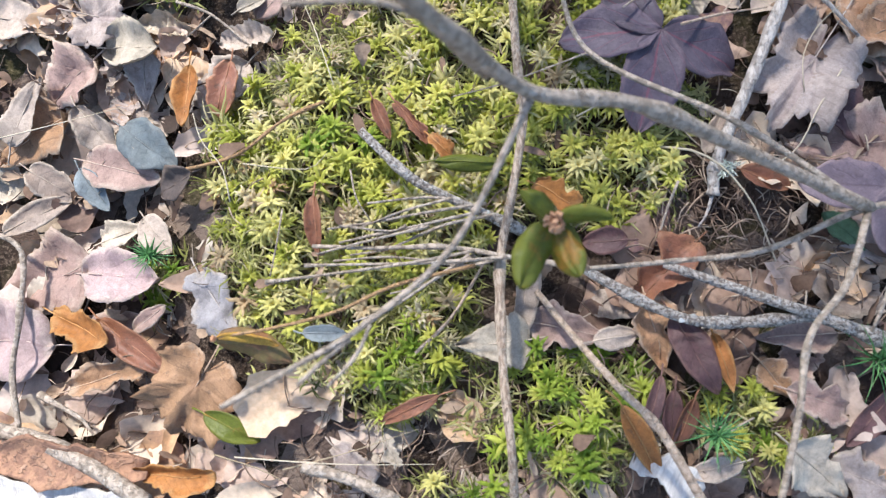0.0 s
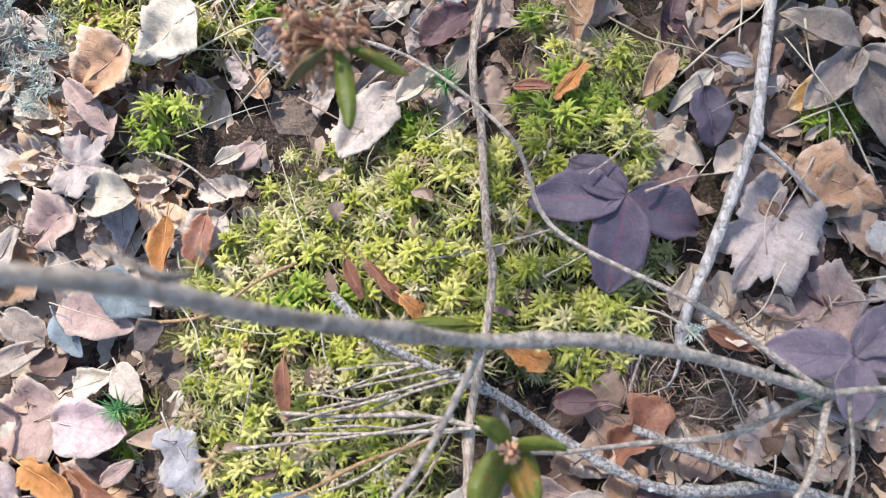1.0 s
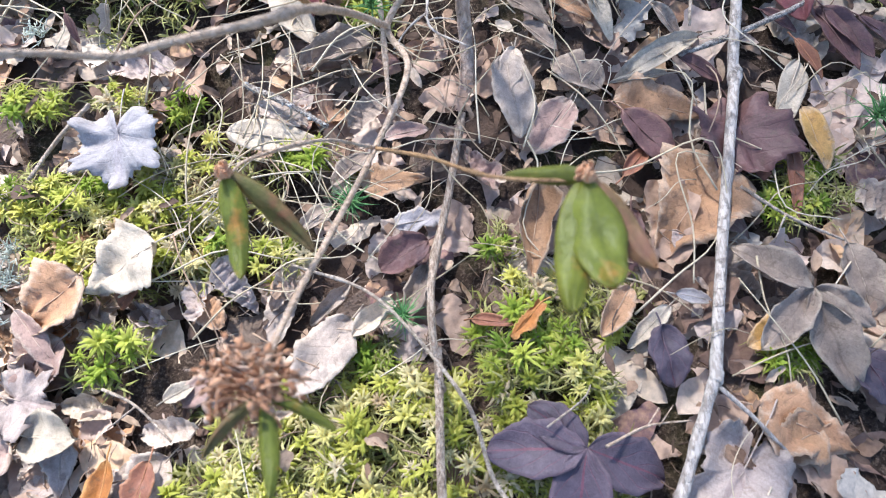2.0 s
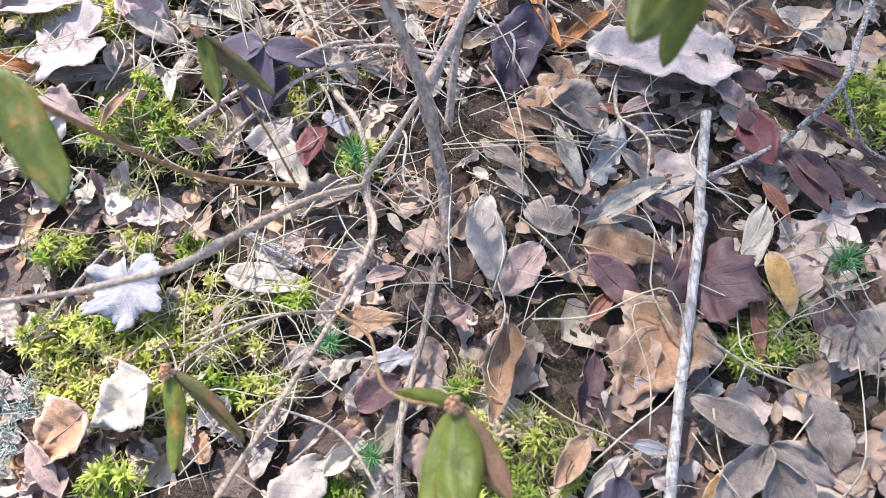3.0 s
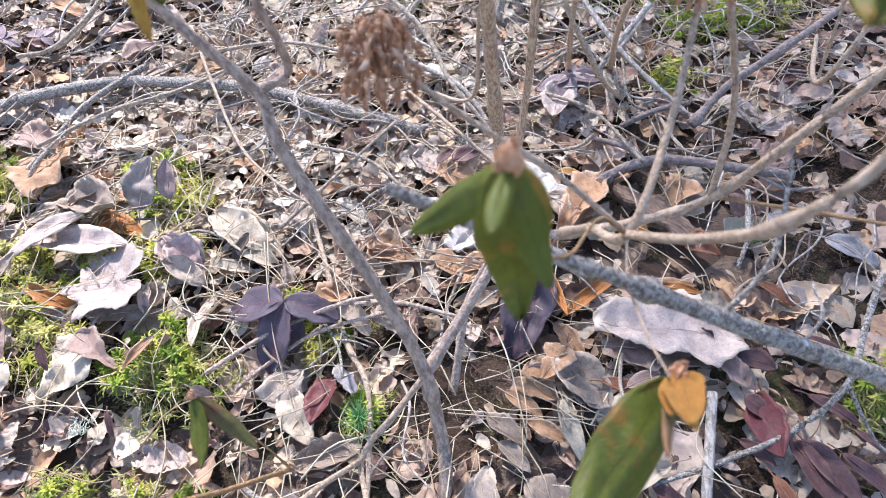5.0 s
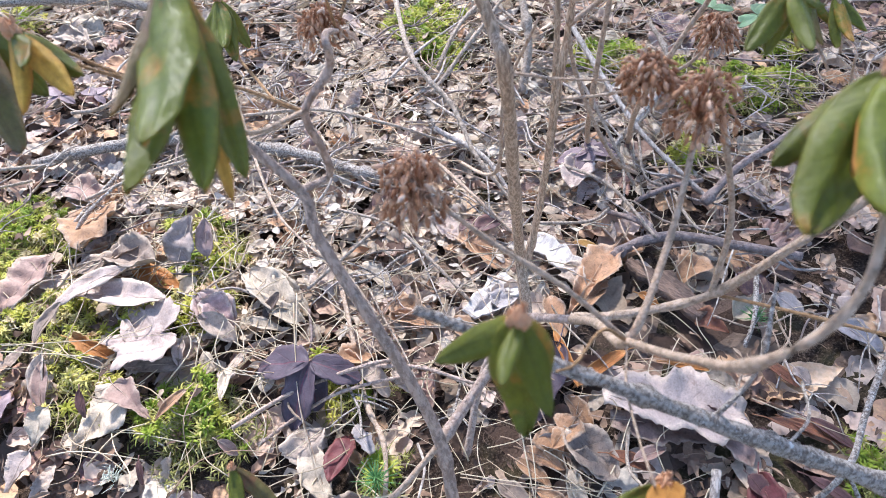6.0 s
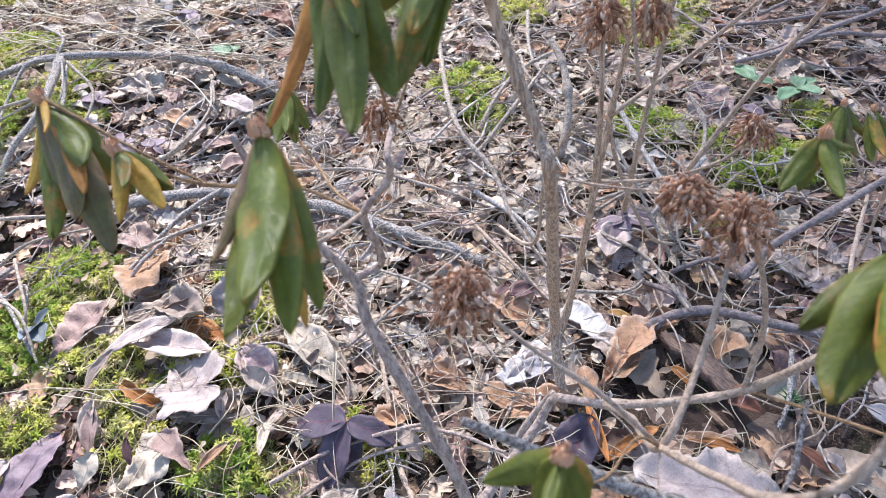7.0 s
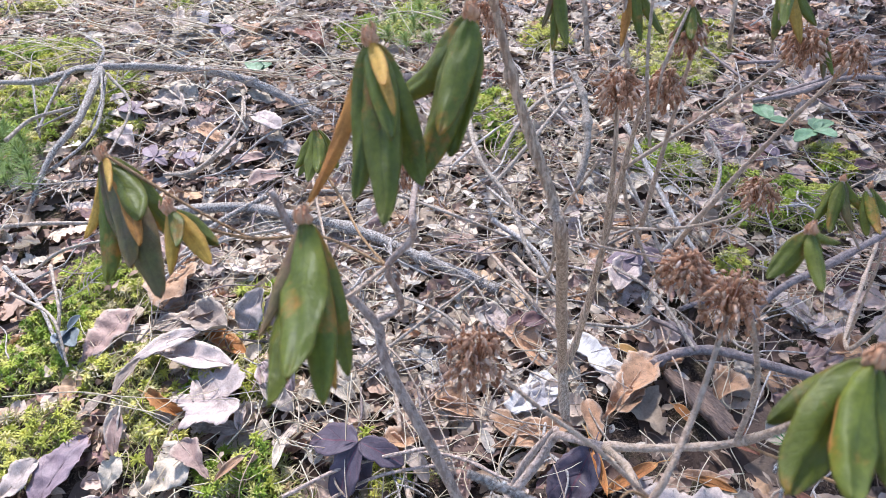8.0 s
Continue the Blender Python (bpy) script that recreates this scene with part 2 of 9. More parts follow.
MOSS = island_paint("sphagnum", [(0.0, (0.29, 0.31, 0.04)), (0.3, (0.48, 0.48, 0.08)), (0.55, (0.65, 0.61, 0.14)), (0.78, (0.72, 0.64, 0.28)), (0.92, (0.69, 0.58, 0.37)), (1.0, (0.45, 0.29, 0.14))], 0.6, 0.35, 300, 0.55, 0.85)
MOSS_GREEN = island_paint("green_moss", [(0.0, (0.18, 0.27, 0.03)), (0.45, (0.34, 0.42, 0.05)), (0.8, (0.53, 0.54, 0.1)), (1.0, (0.61, 0.55, 0.18))], 0.6, 0.35, 300, 0.55, 0.85)
MOSS_DEEP = island_paint("moss_strands", [(0.0, (0.13, 0.12, 0.035)), (0.4, (0.3, 0.3, 0.08)), (0.75, (0.48, 0.46, 0.17)), (1.0, (0.52, 0.43, 0.25))], 0.75, 0.2, 200, 0.45, 0.9)
NEEDLE_GREEN = island_paint("haircap_green", [(0.0, (0.09, 0.24, 0.08)), (1.0, (0.22, 0.42, 0.15))], 0.45, 0.15)
NEEDLE_PALE = island_paint("haircap_light_green", [(0.0, (0.26, 0.36, 0.1)), (1.0, (0.5, 0.58, 0.24))], 0.5, 0.3)
LITTER = island_paint("leaf_litter", [(0.0, (0.13, 0.08, 0.06)), (0.1, (0.27, 0.17, 0.125)), (0.25, (0.48, 0.32, 0.22)), (0.42, (0.51, 0.355, 0.265)), (0.58, (0.58, 0.455, 0.38)), (0.76, (0.68, 0.535, 0.39)), (0.9, (0.6, 0.37, 0.2)), (1.0, (0.21, 0.12, 0.12))], 0.65, 0.18, 240, 0.62, 0.8, 0.14)
FRAGMENTS = island_paint("leaf_fragments", [(0.0, (0.06, 0.04, 0.03)), (0.3, (0.17, 0.105, 0.07)), (0.6, (0.31, 0.2, 0.13)), (0.88, (0.44, 0.32, 0.22)), (1.0, (0.54, 0.42, 0.31))], 0.75, 0.08, 400, 0.5, 1.0)
# pale leaf paint with the brightness of sunlit litter put into its colour
SUNLIT_PALE = island_paint("sunlit_pale_flakes", [(0.0, (0.3, 0.22, 0.15)), (0.3, (0.46, 0.36, 0.26)), (0.65, (0.6, 0.5, 0.39)), (1.0, (0.7, 0.63, 0.53))], 0.7, 0.2, 300, 0.5, 0.9)
CRUMBS = island_paint("needle_crumbs", [(0.0, (0.09, 0.06, 0.045)), (0.4, (0.2, 0.13, 0.09)), (0.75, (0.36, 0.25, 0.17)), (1.0, (0.5, 0.4, 0.3))], 0.8, 0.0)
STRAW = island_paint("dry_grass", [(0.0, (0.38, 0.29, 0.18)), (0.4, (0.56, 0.46, 0.31)), (0.8, (0.7, 0.6, 0.44)), (1.0, (0.34, 0.21, 0.13))], 0.6, 0.1)
CAPSULE = island_paint("seed_capsule", [(0.0, (0.3, 0.135, 0.068)), (0.5, (0.56, 0.305, 0.17)), (0.85, (0.64, 0.42, 0.28)), (1.0, (0.74, 0.58, 0.45))], 0.85, 0.2)
CRUST = island_paint("lichen_flakes", [(0.0, (0.2, 0.18, 0.15)), (0.4, (0.42, 0.4, 0.36)), (1.0, (0.66, 0.64, 0.59))], 0.9, 0.1)
LICHEN = island_paint("pale_lichen", [(0.0, (0.5, 0.54, 0.44)), (1.0, (0.72, 0.73, 0.64))], 0.9, 0.25)


def bud_paint():
    m, n, l, b = shader("woolly_bud", 0.95, 0.1)
    col = blend(n, l, grain(n, l, 500, 4, 0.7), (0.72, 0.34, 0.17), (0.62, 0.42, 0.27))
    l.new(col, b.inputs["Base Color"])
    relief(n, l, b, grain(n, l, 900, 3, 0.7), 1.0, 0.001)
    return m


BUD = bud_paint()


def soil_paint():
    m, n, l, b = shader("forest_soil", 0.95, 0.1)
    a, c, d = grain(n, l, 9, 4, 0.6), grain(n, l, 90, 6, 0.7), grain(n, l, 420, 4, 0.7)
    col = blend(n, l, ramp(n, l, c, [(0.35, (0, 0, 0)), (0.7, (1, 1, 1))]), (0.022, 0.015, 0.012), (0.1, 0.068, 0.048))
    col = blend(n, l, ramp(n, l, d, [(0.5, (0, 0, 0)), (0.7, (0.7, 0.7, 0.7))]), col, (0.3, 0.22, 0.16))
    col = blend(n, l, ramp(n, l, a, [(0.5, (0, 0, 0)), (0.68, (0.5, 0.5, 0.5))]), col, (0.12, 0.12, 0.04))
    cell = n.new("ShaderNodeTexVoronoi")
    cell.inputs["Scale"].default_value = 34
    l.new(n.new("ShaderNodeTexCoord").outputs["Object"], cell.inputs["Vector"])
    pick = n.new("ShaderNodeSeparateColor")
    l.new(cell.outputs["Color"], pick.inputs[0])
    dry = ramp(n, l, pick.outputs[0], [(0.0, (0.05, 0.034, 0.026)), (0.4, (0.12, 0.08, 0.06)), (0.7, (0.2, 0.145, 0.115)), (1.0, (0.26, 0.19, 0.14))])
    col = blend(n, l, calc(n, l, "GREATER_THAN", pick.outputs[1], 0.55), col, dry)
    l.new(col, b.inputs["Base Color"])
    relief(n, l, b, calc(n, l, "ADD", c, calc(n, l, "MULTIPLY", d, 0.5)), 1.0, 0.006)
    return m


SOIL = soil_paint()

# ---- mesh helpers ----


def mesh(name, verts, faces, mats, uvs=None, index=None, smooth=True):
    me = bpy.data.meshes.new(name)
    me.from_pydata([tuple(v) for v in verts], [], [tuple(f) for f in faces])
    for m in mats:
        me.materials.append(m)
    if smooth:
        me.polygons.foreach_set("use_smooth", [True] * len(me.polygons))
    if index is not None:
        me.polygons.foreach_set("material_index", index)
    if uvs is not None:
        lay = me.uv_layers.new(name="UVMap")
        loops = np.zeros(len(me.loops), dtype=np.int32)
        me.loops.foreach_get("vertex_index", loops)
        lay.data.foreach_set("uv", np.asarray(uvs, dtype=np.float32)[loops].ravel())
    me.update()
    return me


def child(name, me, parent, m=None, label="", kind=""):
    ob = new(name, me)
    ob.parent = parent
    if m is not None:
        ob.matrix_basis = m
    return tagged(ob, label, kind=kind)


def teeth(u, n):
    """Saw teeth along an edge that lean towards the tip."""
    return ((u * n) % 1.0) - 0.5


def outline(shape, u, side, seed):
    """Half the width of a blade at u of its length, 1 at the widest."""
    torn = noise.noise(Vector((u * 3.2, side * 4.1, seed * 2.9)))
    bite = 1 - 0.6 * max(0.0, torn - 0.3) / 0.4
    if shape == "birch":
        w = (u / 0.24) ** 0.5 if u < 0.24 else max(0.0, (1 - u) / 0.76) ** 0.9
        return w * bite * (1 - 0.1 * teeth(u + 0.03 * side, 17) - 0.1 * teeth(u, 6) + 0.12 * noise.noise(Vector((u * 5, side * 2.1, seed * 1.3)))) + 0.02
    if shape == "scrap":
        w = math.sin(math.pi * min(max(u * 0.94 + 0.03, 0), 1)) ** 0.35
        return w * (0.75 + 0.6 * noise.noise(Vector((u * 4, side * 3.3, seed * 1.7))) + 0.22 * noise.noise(Vector((u * 17, side * 3.3, seed * 1.7))))
    if shape == "oblong":
        return math.sin(math.pi * u ** 0.8) ** 0.6 * (1 + 0.06 * noise.noise(Vector((u * 7, side * 2.1, seed)))) + 0.02
    if shape == "lance":
        return math.sin(math.pi * u ** 0.85) ** 0.7 + 0.02
    return math.sin(math.pi * u ** 0.88) ** 0.62 * (0.5 + 0.5 * bite) * (1 + 0.16 * noise.noise(Vector((u * 6, side * 2.1, seed * 1.3))) + 0.1 * noise.noise(Vector((u * 23, side * 2.1, seed * 1.3)))) + 0.015


def blade(shape, L, W, curl=0.5, bend=0.3, wave=0.06, seed=0.0, nu=14, nv=8, thick=0.0006, crease=0.0):
    """A leaf with its base at the origin, along +y, face up: curl rolls the edges up (minus: down), bend arches it along its length (minus: the tip rises)."""
    top, uv = [], []
    for i in range(nu + 1):
        u = i / nu
        for j in range(nv + 1):
            v = 2 * j / nv - 1
            hw = W / 2 * outline(shape, u, 1 if v > 0 else -1, seed)
            c = curl * (1 + 0.5 * noise.noise(Vector((u * 2, seed, 3.1))) + (1.3 * crease * noise.noise(Vector((u * 2.4, seed * 1.7, 5 if v > 0 else 9))) * 4))
            c = c if abs(c) > 1e-3 else 1e-3
            x, z = hw * math.sin(c * v) / c, hw * (1 - math.cos(c * v)) / c
            p = Vector((u * 3.1 * L / 0.05, v * 1.6, seed * 2.3))
            z += crease * hw * abs(v) ** 0.8 + wave * W * noise.noise(p) + 0.25 * wave * W * noise.noise(p * 2.7)
            x += 0.3 * wave * W * noise.noise(p + Vector((5, 5, 5)))
            bb = bend if abs(bend) > 1e-3 else 1e-3
            y, dz = L * math.sin(bb * u) / bb, -L * (1 - math.cos(bb * u)) / bb
            top.append(Vector((x, y - z * math.sin(bb * u) * -1, dz + z * math.cos(bb * u))))
            uv.append((u, j / nv))
    w = nv + 1
    faces = [(i * w + j, i * w + j + 1, (i + 1) * w + j + 1, (i + 1) * w + j) for i in range(nu) for j in range(nv)]
    k = len(top)
    index = [0] * len(faces)
    if thick:
        low = [p - Vector((0, 0, thick)) for p in top]
        under = [tuple(k + q for q in reversed(f)) for f in faces]
        rim = [i * w for i in range(nu + 1)] + [nu * w + j for j in range(1, nv + 1)] + [i * w + nv for i in range(nu - 1, -1, -1)] + [j for j in range(nv - 1, 0, -1)]
        edge = [(rim[q], rim[(q + 1) % len(rim)], k + rim[(q + 1) % len(rim)], k + rim[q]) for q in range(len(rim))]
        index += [1] * len(under) + [0] * len(edge)
        return top + low, faces + under + edge, uv + uv, index
    return top, faces, uv, index


def lobed(R, curl=0.3, wave=0.08, seed=0.0, wide=0.8, thick=0.0006, rings=6, turns=132):
    """A lobed, toothed leaf (maple): stalk at the origin, the middle lobe along +y."""
    mid = R * 0.34
    half = ((0, 1.0), (7, 0.86), (10, 0.9), (14, 0.7), (18, 0.78), (26, 0.68), (33, 0.78), (37, 0.74), (42, 0.86), (48, 0.96), (54, 0.82), (58, 0.84), (63, 0.64), (68, 0.7), (79, 0.6), (88, 0.66), (93, 0.63), (100, 0.74), (108, 0.66), (113, 0.68), (124, 0.58), (135, 0.6), (150, 0.5), (166, 0.42), (174, 0.16), (181, 0.1))
    rim = []
    for j in range(turns):
        a = math.degrees(2 * math.pi * j / turns)
        a, hand = (a, 1.0) if a <= 180 else (360 - a, -1.0)
        a = min(max(a + 3 * noise.noise(Vector((a * 0.03, seed, 2 * hand))), 0.0), 180.0)
        k = next(i for i in range(len(half) - 1) if a <= half[i + 1][0])
        f = (a - half[k][0]) / (half[k + 1][0] - half[k][0])
        r = 0.66 * (half[k][1] * (1 - f) + half[k + 1][1] * f)
        rim.append(R * r * (1 + 0.16 * noise.noise(Vector((a * 0.04, hand * 3.1, seed))) + 0.07 * noise.noise(Vector((a * 0.2, hand * 3.1, seed)))))
    top, uv = [Vector((0, mid, 0))], [(0.3, 0.5)]
    for i in range(1, rings + 1):
        for j in range(turns):
            a = 2 * math.pi * j / turns
            s = i / rings
            x, y = rim[j] * s * math.sin(a) * wide / 0.72, mid + rim[j] * s * math.cos(a)
            p = Vector((x / R * 2.2, y / R * 2.2, seed * 3.7))
            z = curl * R * (x * x / R / R) + wave * R * noise.noise(p) + 0.5 * wave * R * noise.noise(p * 2.6) + 0.14 * curl * R * s * s * math.cos(a * 6.6 + seed) + 0.03 * R * s * abs(math.sin(a * 3.3))
            top.append(Vector((x, y, z)))
            uv.append((min(1, max(0, y / R)), 0.5 + 0.5 * x / R))
    faces = [(0, 1 + (j + 1) % turns, 1 + j) for j in range(turns)]
    for i in range(rings - 1):
        for j in range(turns):
            a0, a1 = 1 + i * turns + j, 1 + i * turns + (j + 1) % turns
            faces.append((a0, a1, a1 + turns, a0 + turns))
    k = len(top)
    low = [p - Vector((0, 0, thick)) for p in top]
    under = [tuple(k + q for q in reversed(f)) for f in faces]
    o = 1 + (rings - 1) * turns
    edge = [(o + j, o + (j + 1) % turns, k + o + (j + 1) % turns, k + o + j) for j in range(turns)]
    return top + low, faces + under + edge, uv + uv, [0] * len(faces) + [1] * (len(under) + len(edge))


def along(points, n):
    """n + 1 points on a smooth curve through the given ones."""
    pts = [Vector(p) for p in points]
    pts = [2 * pts[0] - pts[1]] + pts + [2 * pts[-1] - pts[-2]]
    out, spans = [], len(pts) - 3
    for i in range(n + 1):
        s = min(i / n * spans, spans - 1e-6)
        k, f = int(s), s - int(s)
        a, b, c, d = pts[k:k + 4]
        out.append(0.5 * (2 * b + (c - a) * f + (2 * a - 5 * b + 4 * c - d) * f * f + (3 * b - a - 3 * c + d) * f ** 3))
    return out


def tube(points, r0, r1, sides=7, step=0.01, rough=0.12, seed=0.0, bumps=0.0):
    """A tapered, slightly crooked stem through the points, closed at its ends. bumps: knots along it."""
    length = sum((Vector(b) - Vector(a)).length for a, b in zip(points, points[1:]))
    n = max(len(points) * 2, int(length / step))
    line = along(points, n)
    verts, faces = [], []
    ref = Vector((0.31, 0.17, 0.94))
    for i, p in enumerate(line):
        d = (line[min(i + 1, n)] - line[max(i - 1, 0)]).normalized()
        if abs(d.dot(ref)) > 0.95:
            ref = Vector((0.9, 0.3, 0.1))
        a = d.cross(ref).normalized()
        b = d.cross(a)
        f = i / n
        r = r0 + (r1 - r0) * f
        r *= 1 + 0.6 * rough * noise.noise(Vector((f * length / 0.012, seed, 0.5)))
        if bumps:
            r *= 1 + bumps * max(0.0, noise.noise(Vector((f * length / 0.02, seed * 1.3, 7.7))) - 0.25) * 2
        off = Vector((noise.noise(Vector((f * length / 0.08, seed, 1))), noise.noise(Vector((f * length / 0.08, seed, 9))), noise.noise(Vector((f * length / 0.08, seed, 17))))) * r * 0.4
        for j in range(sides):
            t = 2 * math.pi * j / sides
            q = 1 + rough * noise.noise(Vector((f * length / 0.008, j * 1.7, seed)))
            verts.append(p + off + (a * math.cos(t) + b * math.sin(t)) * r * q)
    for i in range(n):
        for j in range(sides):
            k = (j + 1) % sides
            faces.append((i * sides + j, i * sides + k, (i + 1) * sides + k, (i + 1) * sides + j))
    faces.append(tuple(reversed(range(sides))))
    faces.append(tuple(n * sides + j for j in range(sides)))
    return verts, faces


def joined(pieces):
    verts, faces = [], []
    for v, f in pieces:
        k = len(verts)
        verts += list(v)
        faces += [tuple(k + q for q in g) for g in f]
    return verts, faces


def aimed(p, way, roll=0.0):
    """A pose at p whose +y points along way and whose +z is as upright as can be, then rolled about y."""
    y = Vector(way).normalized()
    up = Vector((0, 0, 1)) if abs(y.z) < 0.97 else Vector((0, 1, 0))
    x = y.cross(up).normalized()
    z = x.cross(y)
    m = Matrix((x, y, z)).transposed().to_4x4()
    return Matrix.Translation(p) @ m @ Matrix.Rotation(roll, 4, "Y")


# ---- ground ----
LEVELS = [(0.128, 0.158, 0.000), (-0.077, 0.038, 0.000), (0.207, 0.150, 0.004), (0.041, 0.088, -0.015), (-0.002, 0.238, -0.022), (-0.266, 0.040, -0.049), (0.223, 0.396, -0.015), (0.292, 0.328, -0.004), (0.012, 0.307, -0.030), (-0.048, 0.467, -0.006), (-0.235, 0.552, 0.022), (-0.088, 0.523, 0.011), (0.140, 0.508, 0.015), (0.175, 0.742, -0.011), (0.087, 0.667, 0.007), (0.146, 0.927, -0.026), (-0.282, 0.596, 0.022), (0.204, 0.866, -0.019), (-0.112, 0.852, 0.015), (-0.750, 1.091, 0.045), (0.198, -0.013, 0.000), (-0.120, 0.348, -0.022), (0.068, 0.420, -0.007), (0.450, 1.425, -0.022), (-0.300, -0.225, -0.022), (0.300, -0.225, 0.000), (0.750, 0.450, 0.000)]


def level(x, y):
    """Height of the ground."""
    d = [1 / (1 + ((gx - x) ** 2 + (gy - y) ** 2) / 0.004556) ** 2 for gx, gy, gz in LEVELS]
    return sum(w * g[2] for w, g in zip(d, LEVELS)) / sum(d)


def ground_sheet():
    near = 0.014
    ax = [-60, -35, -20, -12, -7, -4, -3] + list(np.arange(-2.2, 1.6, near)) + [2, 3, 5, 8, 13, 22, 36, 60]
    ay = [-60, -30, -14, -7, -3.5, -1.8, -1.0] + list(np.arange(-0.6, 2.4, near)) + [2.8, 3.6, 5, 8, 13, 22, 36, 60]
    verts = []
    for y in ay:
        for x in ax:
            p = Vector((x * 14, y * 14, 0.3))
            z = level(x, y) + 0.006 * noise.noise(p) + 0.004 * noise.noise(p * 3.1) - 0.008
            verts.append((x, y, z))
    w = len(ax)
    faces = [(j * w + i, j * w + i + 1, (j + 1) * w + i + 1, (j + 1) * w + i) for j in range(len(ay) - 1) for i in range(w - 1)]
    return tagged(new("ground", mesh("ground", verts, faces, [SOIL])), "dark forest soil with needles and leaf crumbs", "ground", kind="structure")


ground_sheet()

# ---- kinds of things ----
COUNT = [0]
LAID = []


def seed_next():
    COUNT[0] += 1
    return COUNT[0] * 0.731


WORDS = {"tan": "tan brown", "pale": "bleached cream", "white": "white", "lilac": "lilac grey", "mauve": "mauve brown", "plum": "dark plum", "plumbrown": "purple brown", "greyplum": "grey plum", "red": "wine red", "redbrown": "glossy red brown", "orange": "rust orange", "greybrown": "grey brown", "dark": "dark brown", "gold": "golden", "teal": "blue grey", "pink": "dull pink", "beige": "beige", "green": "green", "bluegreen": "blue green"}
SHAPES = {"birch": "toothed birch leaf", "maple": "lobed maple leaf", "oval": "oval leaf", "lance": "narrow leaf", "scrap": "torn leaf piece"}


def laid(a, b):
    """Notes where a single leaf or piece lies, so that the loose litter settles under it."""
    p, q = Vector(a), Vector(b)
    LAID.append(((p.x + q.x) / 2, (p.y + q.y) / 2, min(p.z, q.z), (q - p).length))


def settled(places, reach, drop):
    """Lowers and flattens those of the strewn pieces that would lie over a single leaf."""
    spots = np.array(LAID)
    out = []
    for x, y, z, size, turn, tilt, to, form in places:
        near = np.hypot(spots[:, 0] - x, spots[:, 1] - y) < spots[:, 3] * 0.45 + reach * size
        if near.any():
            z, tilt = min(z, spots[near, 2].min() - drop), tilt * 0.4
        out.append((x, y, z, size, turn, tilt, to, form))
    return out


def rib(ob, v, shape, L, paint, s):
    """The leaf's stalk, running on as its midrib under the blade's face."""
    line = [v[0] + (v[1] - v[0]) * f for f in (0.3, 0.6)] if shape == "maple" else [v[i * 9 + 4] for i in (2, 10, 18, 26)]
    a = Vector((noise.noise(Vector((s, 1, 1))) * 0.1 * L, -0.22 * L, -0.03 * L))
    line = [a, Vector((0, -0.05 * L, 0))] + [p + Vector((0, 0, 0.0001)) for p in line]
    q, f = tube(line, 0.0006, 0.0003, 5, 0.004, 0.1, s)
    child("midrib", mesh("midrib", q, f, [PAINT[paint]]), ob)


def fallen_leaf(shape, base, tip, wide, paint, curl=0.5, bend=0.3, roll=0.0, state="dry, lying on the litter", wave=0.15, under=""):
    """One leaf on the ground from its base to its tip; wide: width by length."""
    s = seed_next()
    way = Vector(tip) - Vector(base)
    L = way.length
    if shape == "maple":
        v, f, uv, ix = lobed(L, curl, wave, s, wide)
    else:
        v, f, uv, ix = blade(shape, L, L * wide, curl, bend, wave, s, 32, 8, crease=0.0 if shape == "lance" else 0.12)
    ob = new("fallen_leaf", mesh("fallen_leaf", v, f, [PAINT[paint], PAINT[under or paint]], uv, ix))
    ob.matrix_basis = aimed(base, way, roll)
    laid(base, tip)
    rib(ob, v, shape, L, paint, s)
    tagged(ob, "%s %s, %s" % (WORDS[paint], SHAPES[shape], state), "leaf", "fallen leaves")
    return ob


def twig(wood, r0, r1, points, label, name="fallen_twig", side=(), sides=8, bumps=0.6, rough=0.14):
    """A twig or branch with its side twigs as parts; side: rows of (r0, r1, points)."""
    s = seed_next()
    v, f = tube(points, r0, r1, sides, 0.006, rough, s, bumps)
    ob = tagged(new(name, mesh(name, v, f, [WOOD[wood]])), label, "twig")
    if wood == "lichen":
        crust(ob, points, r0, r1, int(s * 1000))
    for k, (a, b, pts) in enumerate(side):
        v, f = tube(pts, a, b, 6, 0.006, rough, s + k + 1, bumps)
        child("side_twig", mesh("side_twig", v, f, [WOOD[wood]]), ob)
    return ob


def crust(ob, points, r0, r1, seed, per=9000):
    """Lichen on a branch: small lifted flakes and knobs all along it."""
    rnd = random.Random(seed)
    length = sum((Vector(b) - Vector(a)).length for a, b in zip(points, points[1:]))
    n = max(12, int(length * per * (r0 + r1)))
    line = along(points, 80)
    verts, faces = [], []
    for i in range(n):
        u = rnd.random()
        k = min(int(u * 80), 79)
        p = line[k].lerp(line[k + 1], u * 80 - k)
        d = (line[k + 1] - line[k]).normalized()
        o = d.cross(Vector((rnd.gauss(0, 1), rnd.gauss(0, 1), rnd.gauss(0, 1) + 0.6))).normalized()
        t = d.cross(o)
        r = (r0 + (r1 - r0) * u) * 0.95
        w = rnd.uniform(0.0006, 0.0018)
        c, q = p + o * r, len(verts)
        verts.append(c + o * w * rnd.uniform(0.3, 0.9))
        for j in range(6):
            a = j * 1.0472
            verts.append(c + (d * math.cos(a) + t * math.sin(a)) * w * rnd.uniform(0.6, 1.3) + o * w * rnd.uniform(-0.3, 0.35))
        faces += [(q, q + 1 + j, q + 1 + (j + 1) % 6) for j in range(6)]
    return child("lichen_crust", mesh("lichen_crust", verts, faces, [CRUST], smooth=False), ob, None, "pale grey lichen flakes", "stuff")


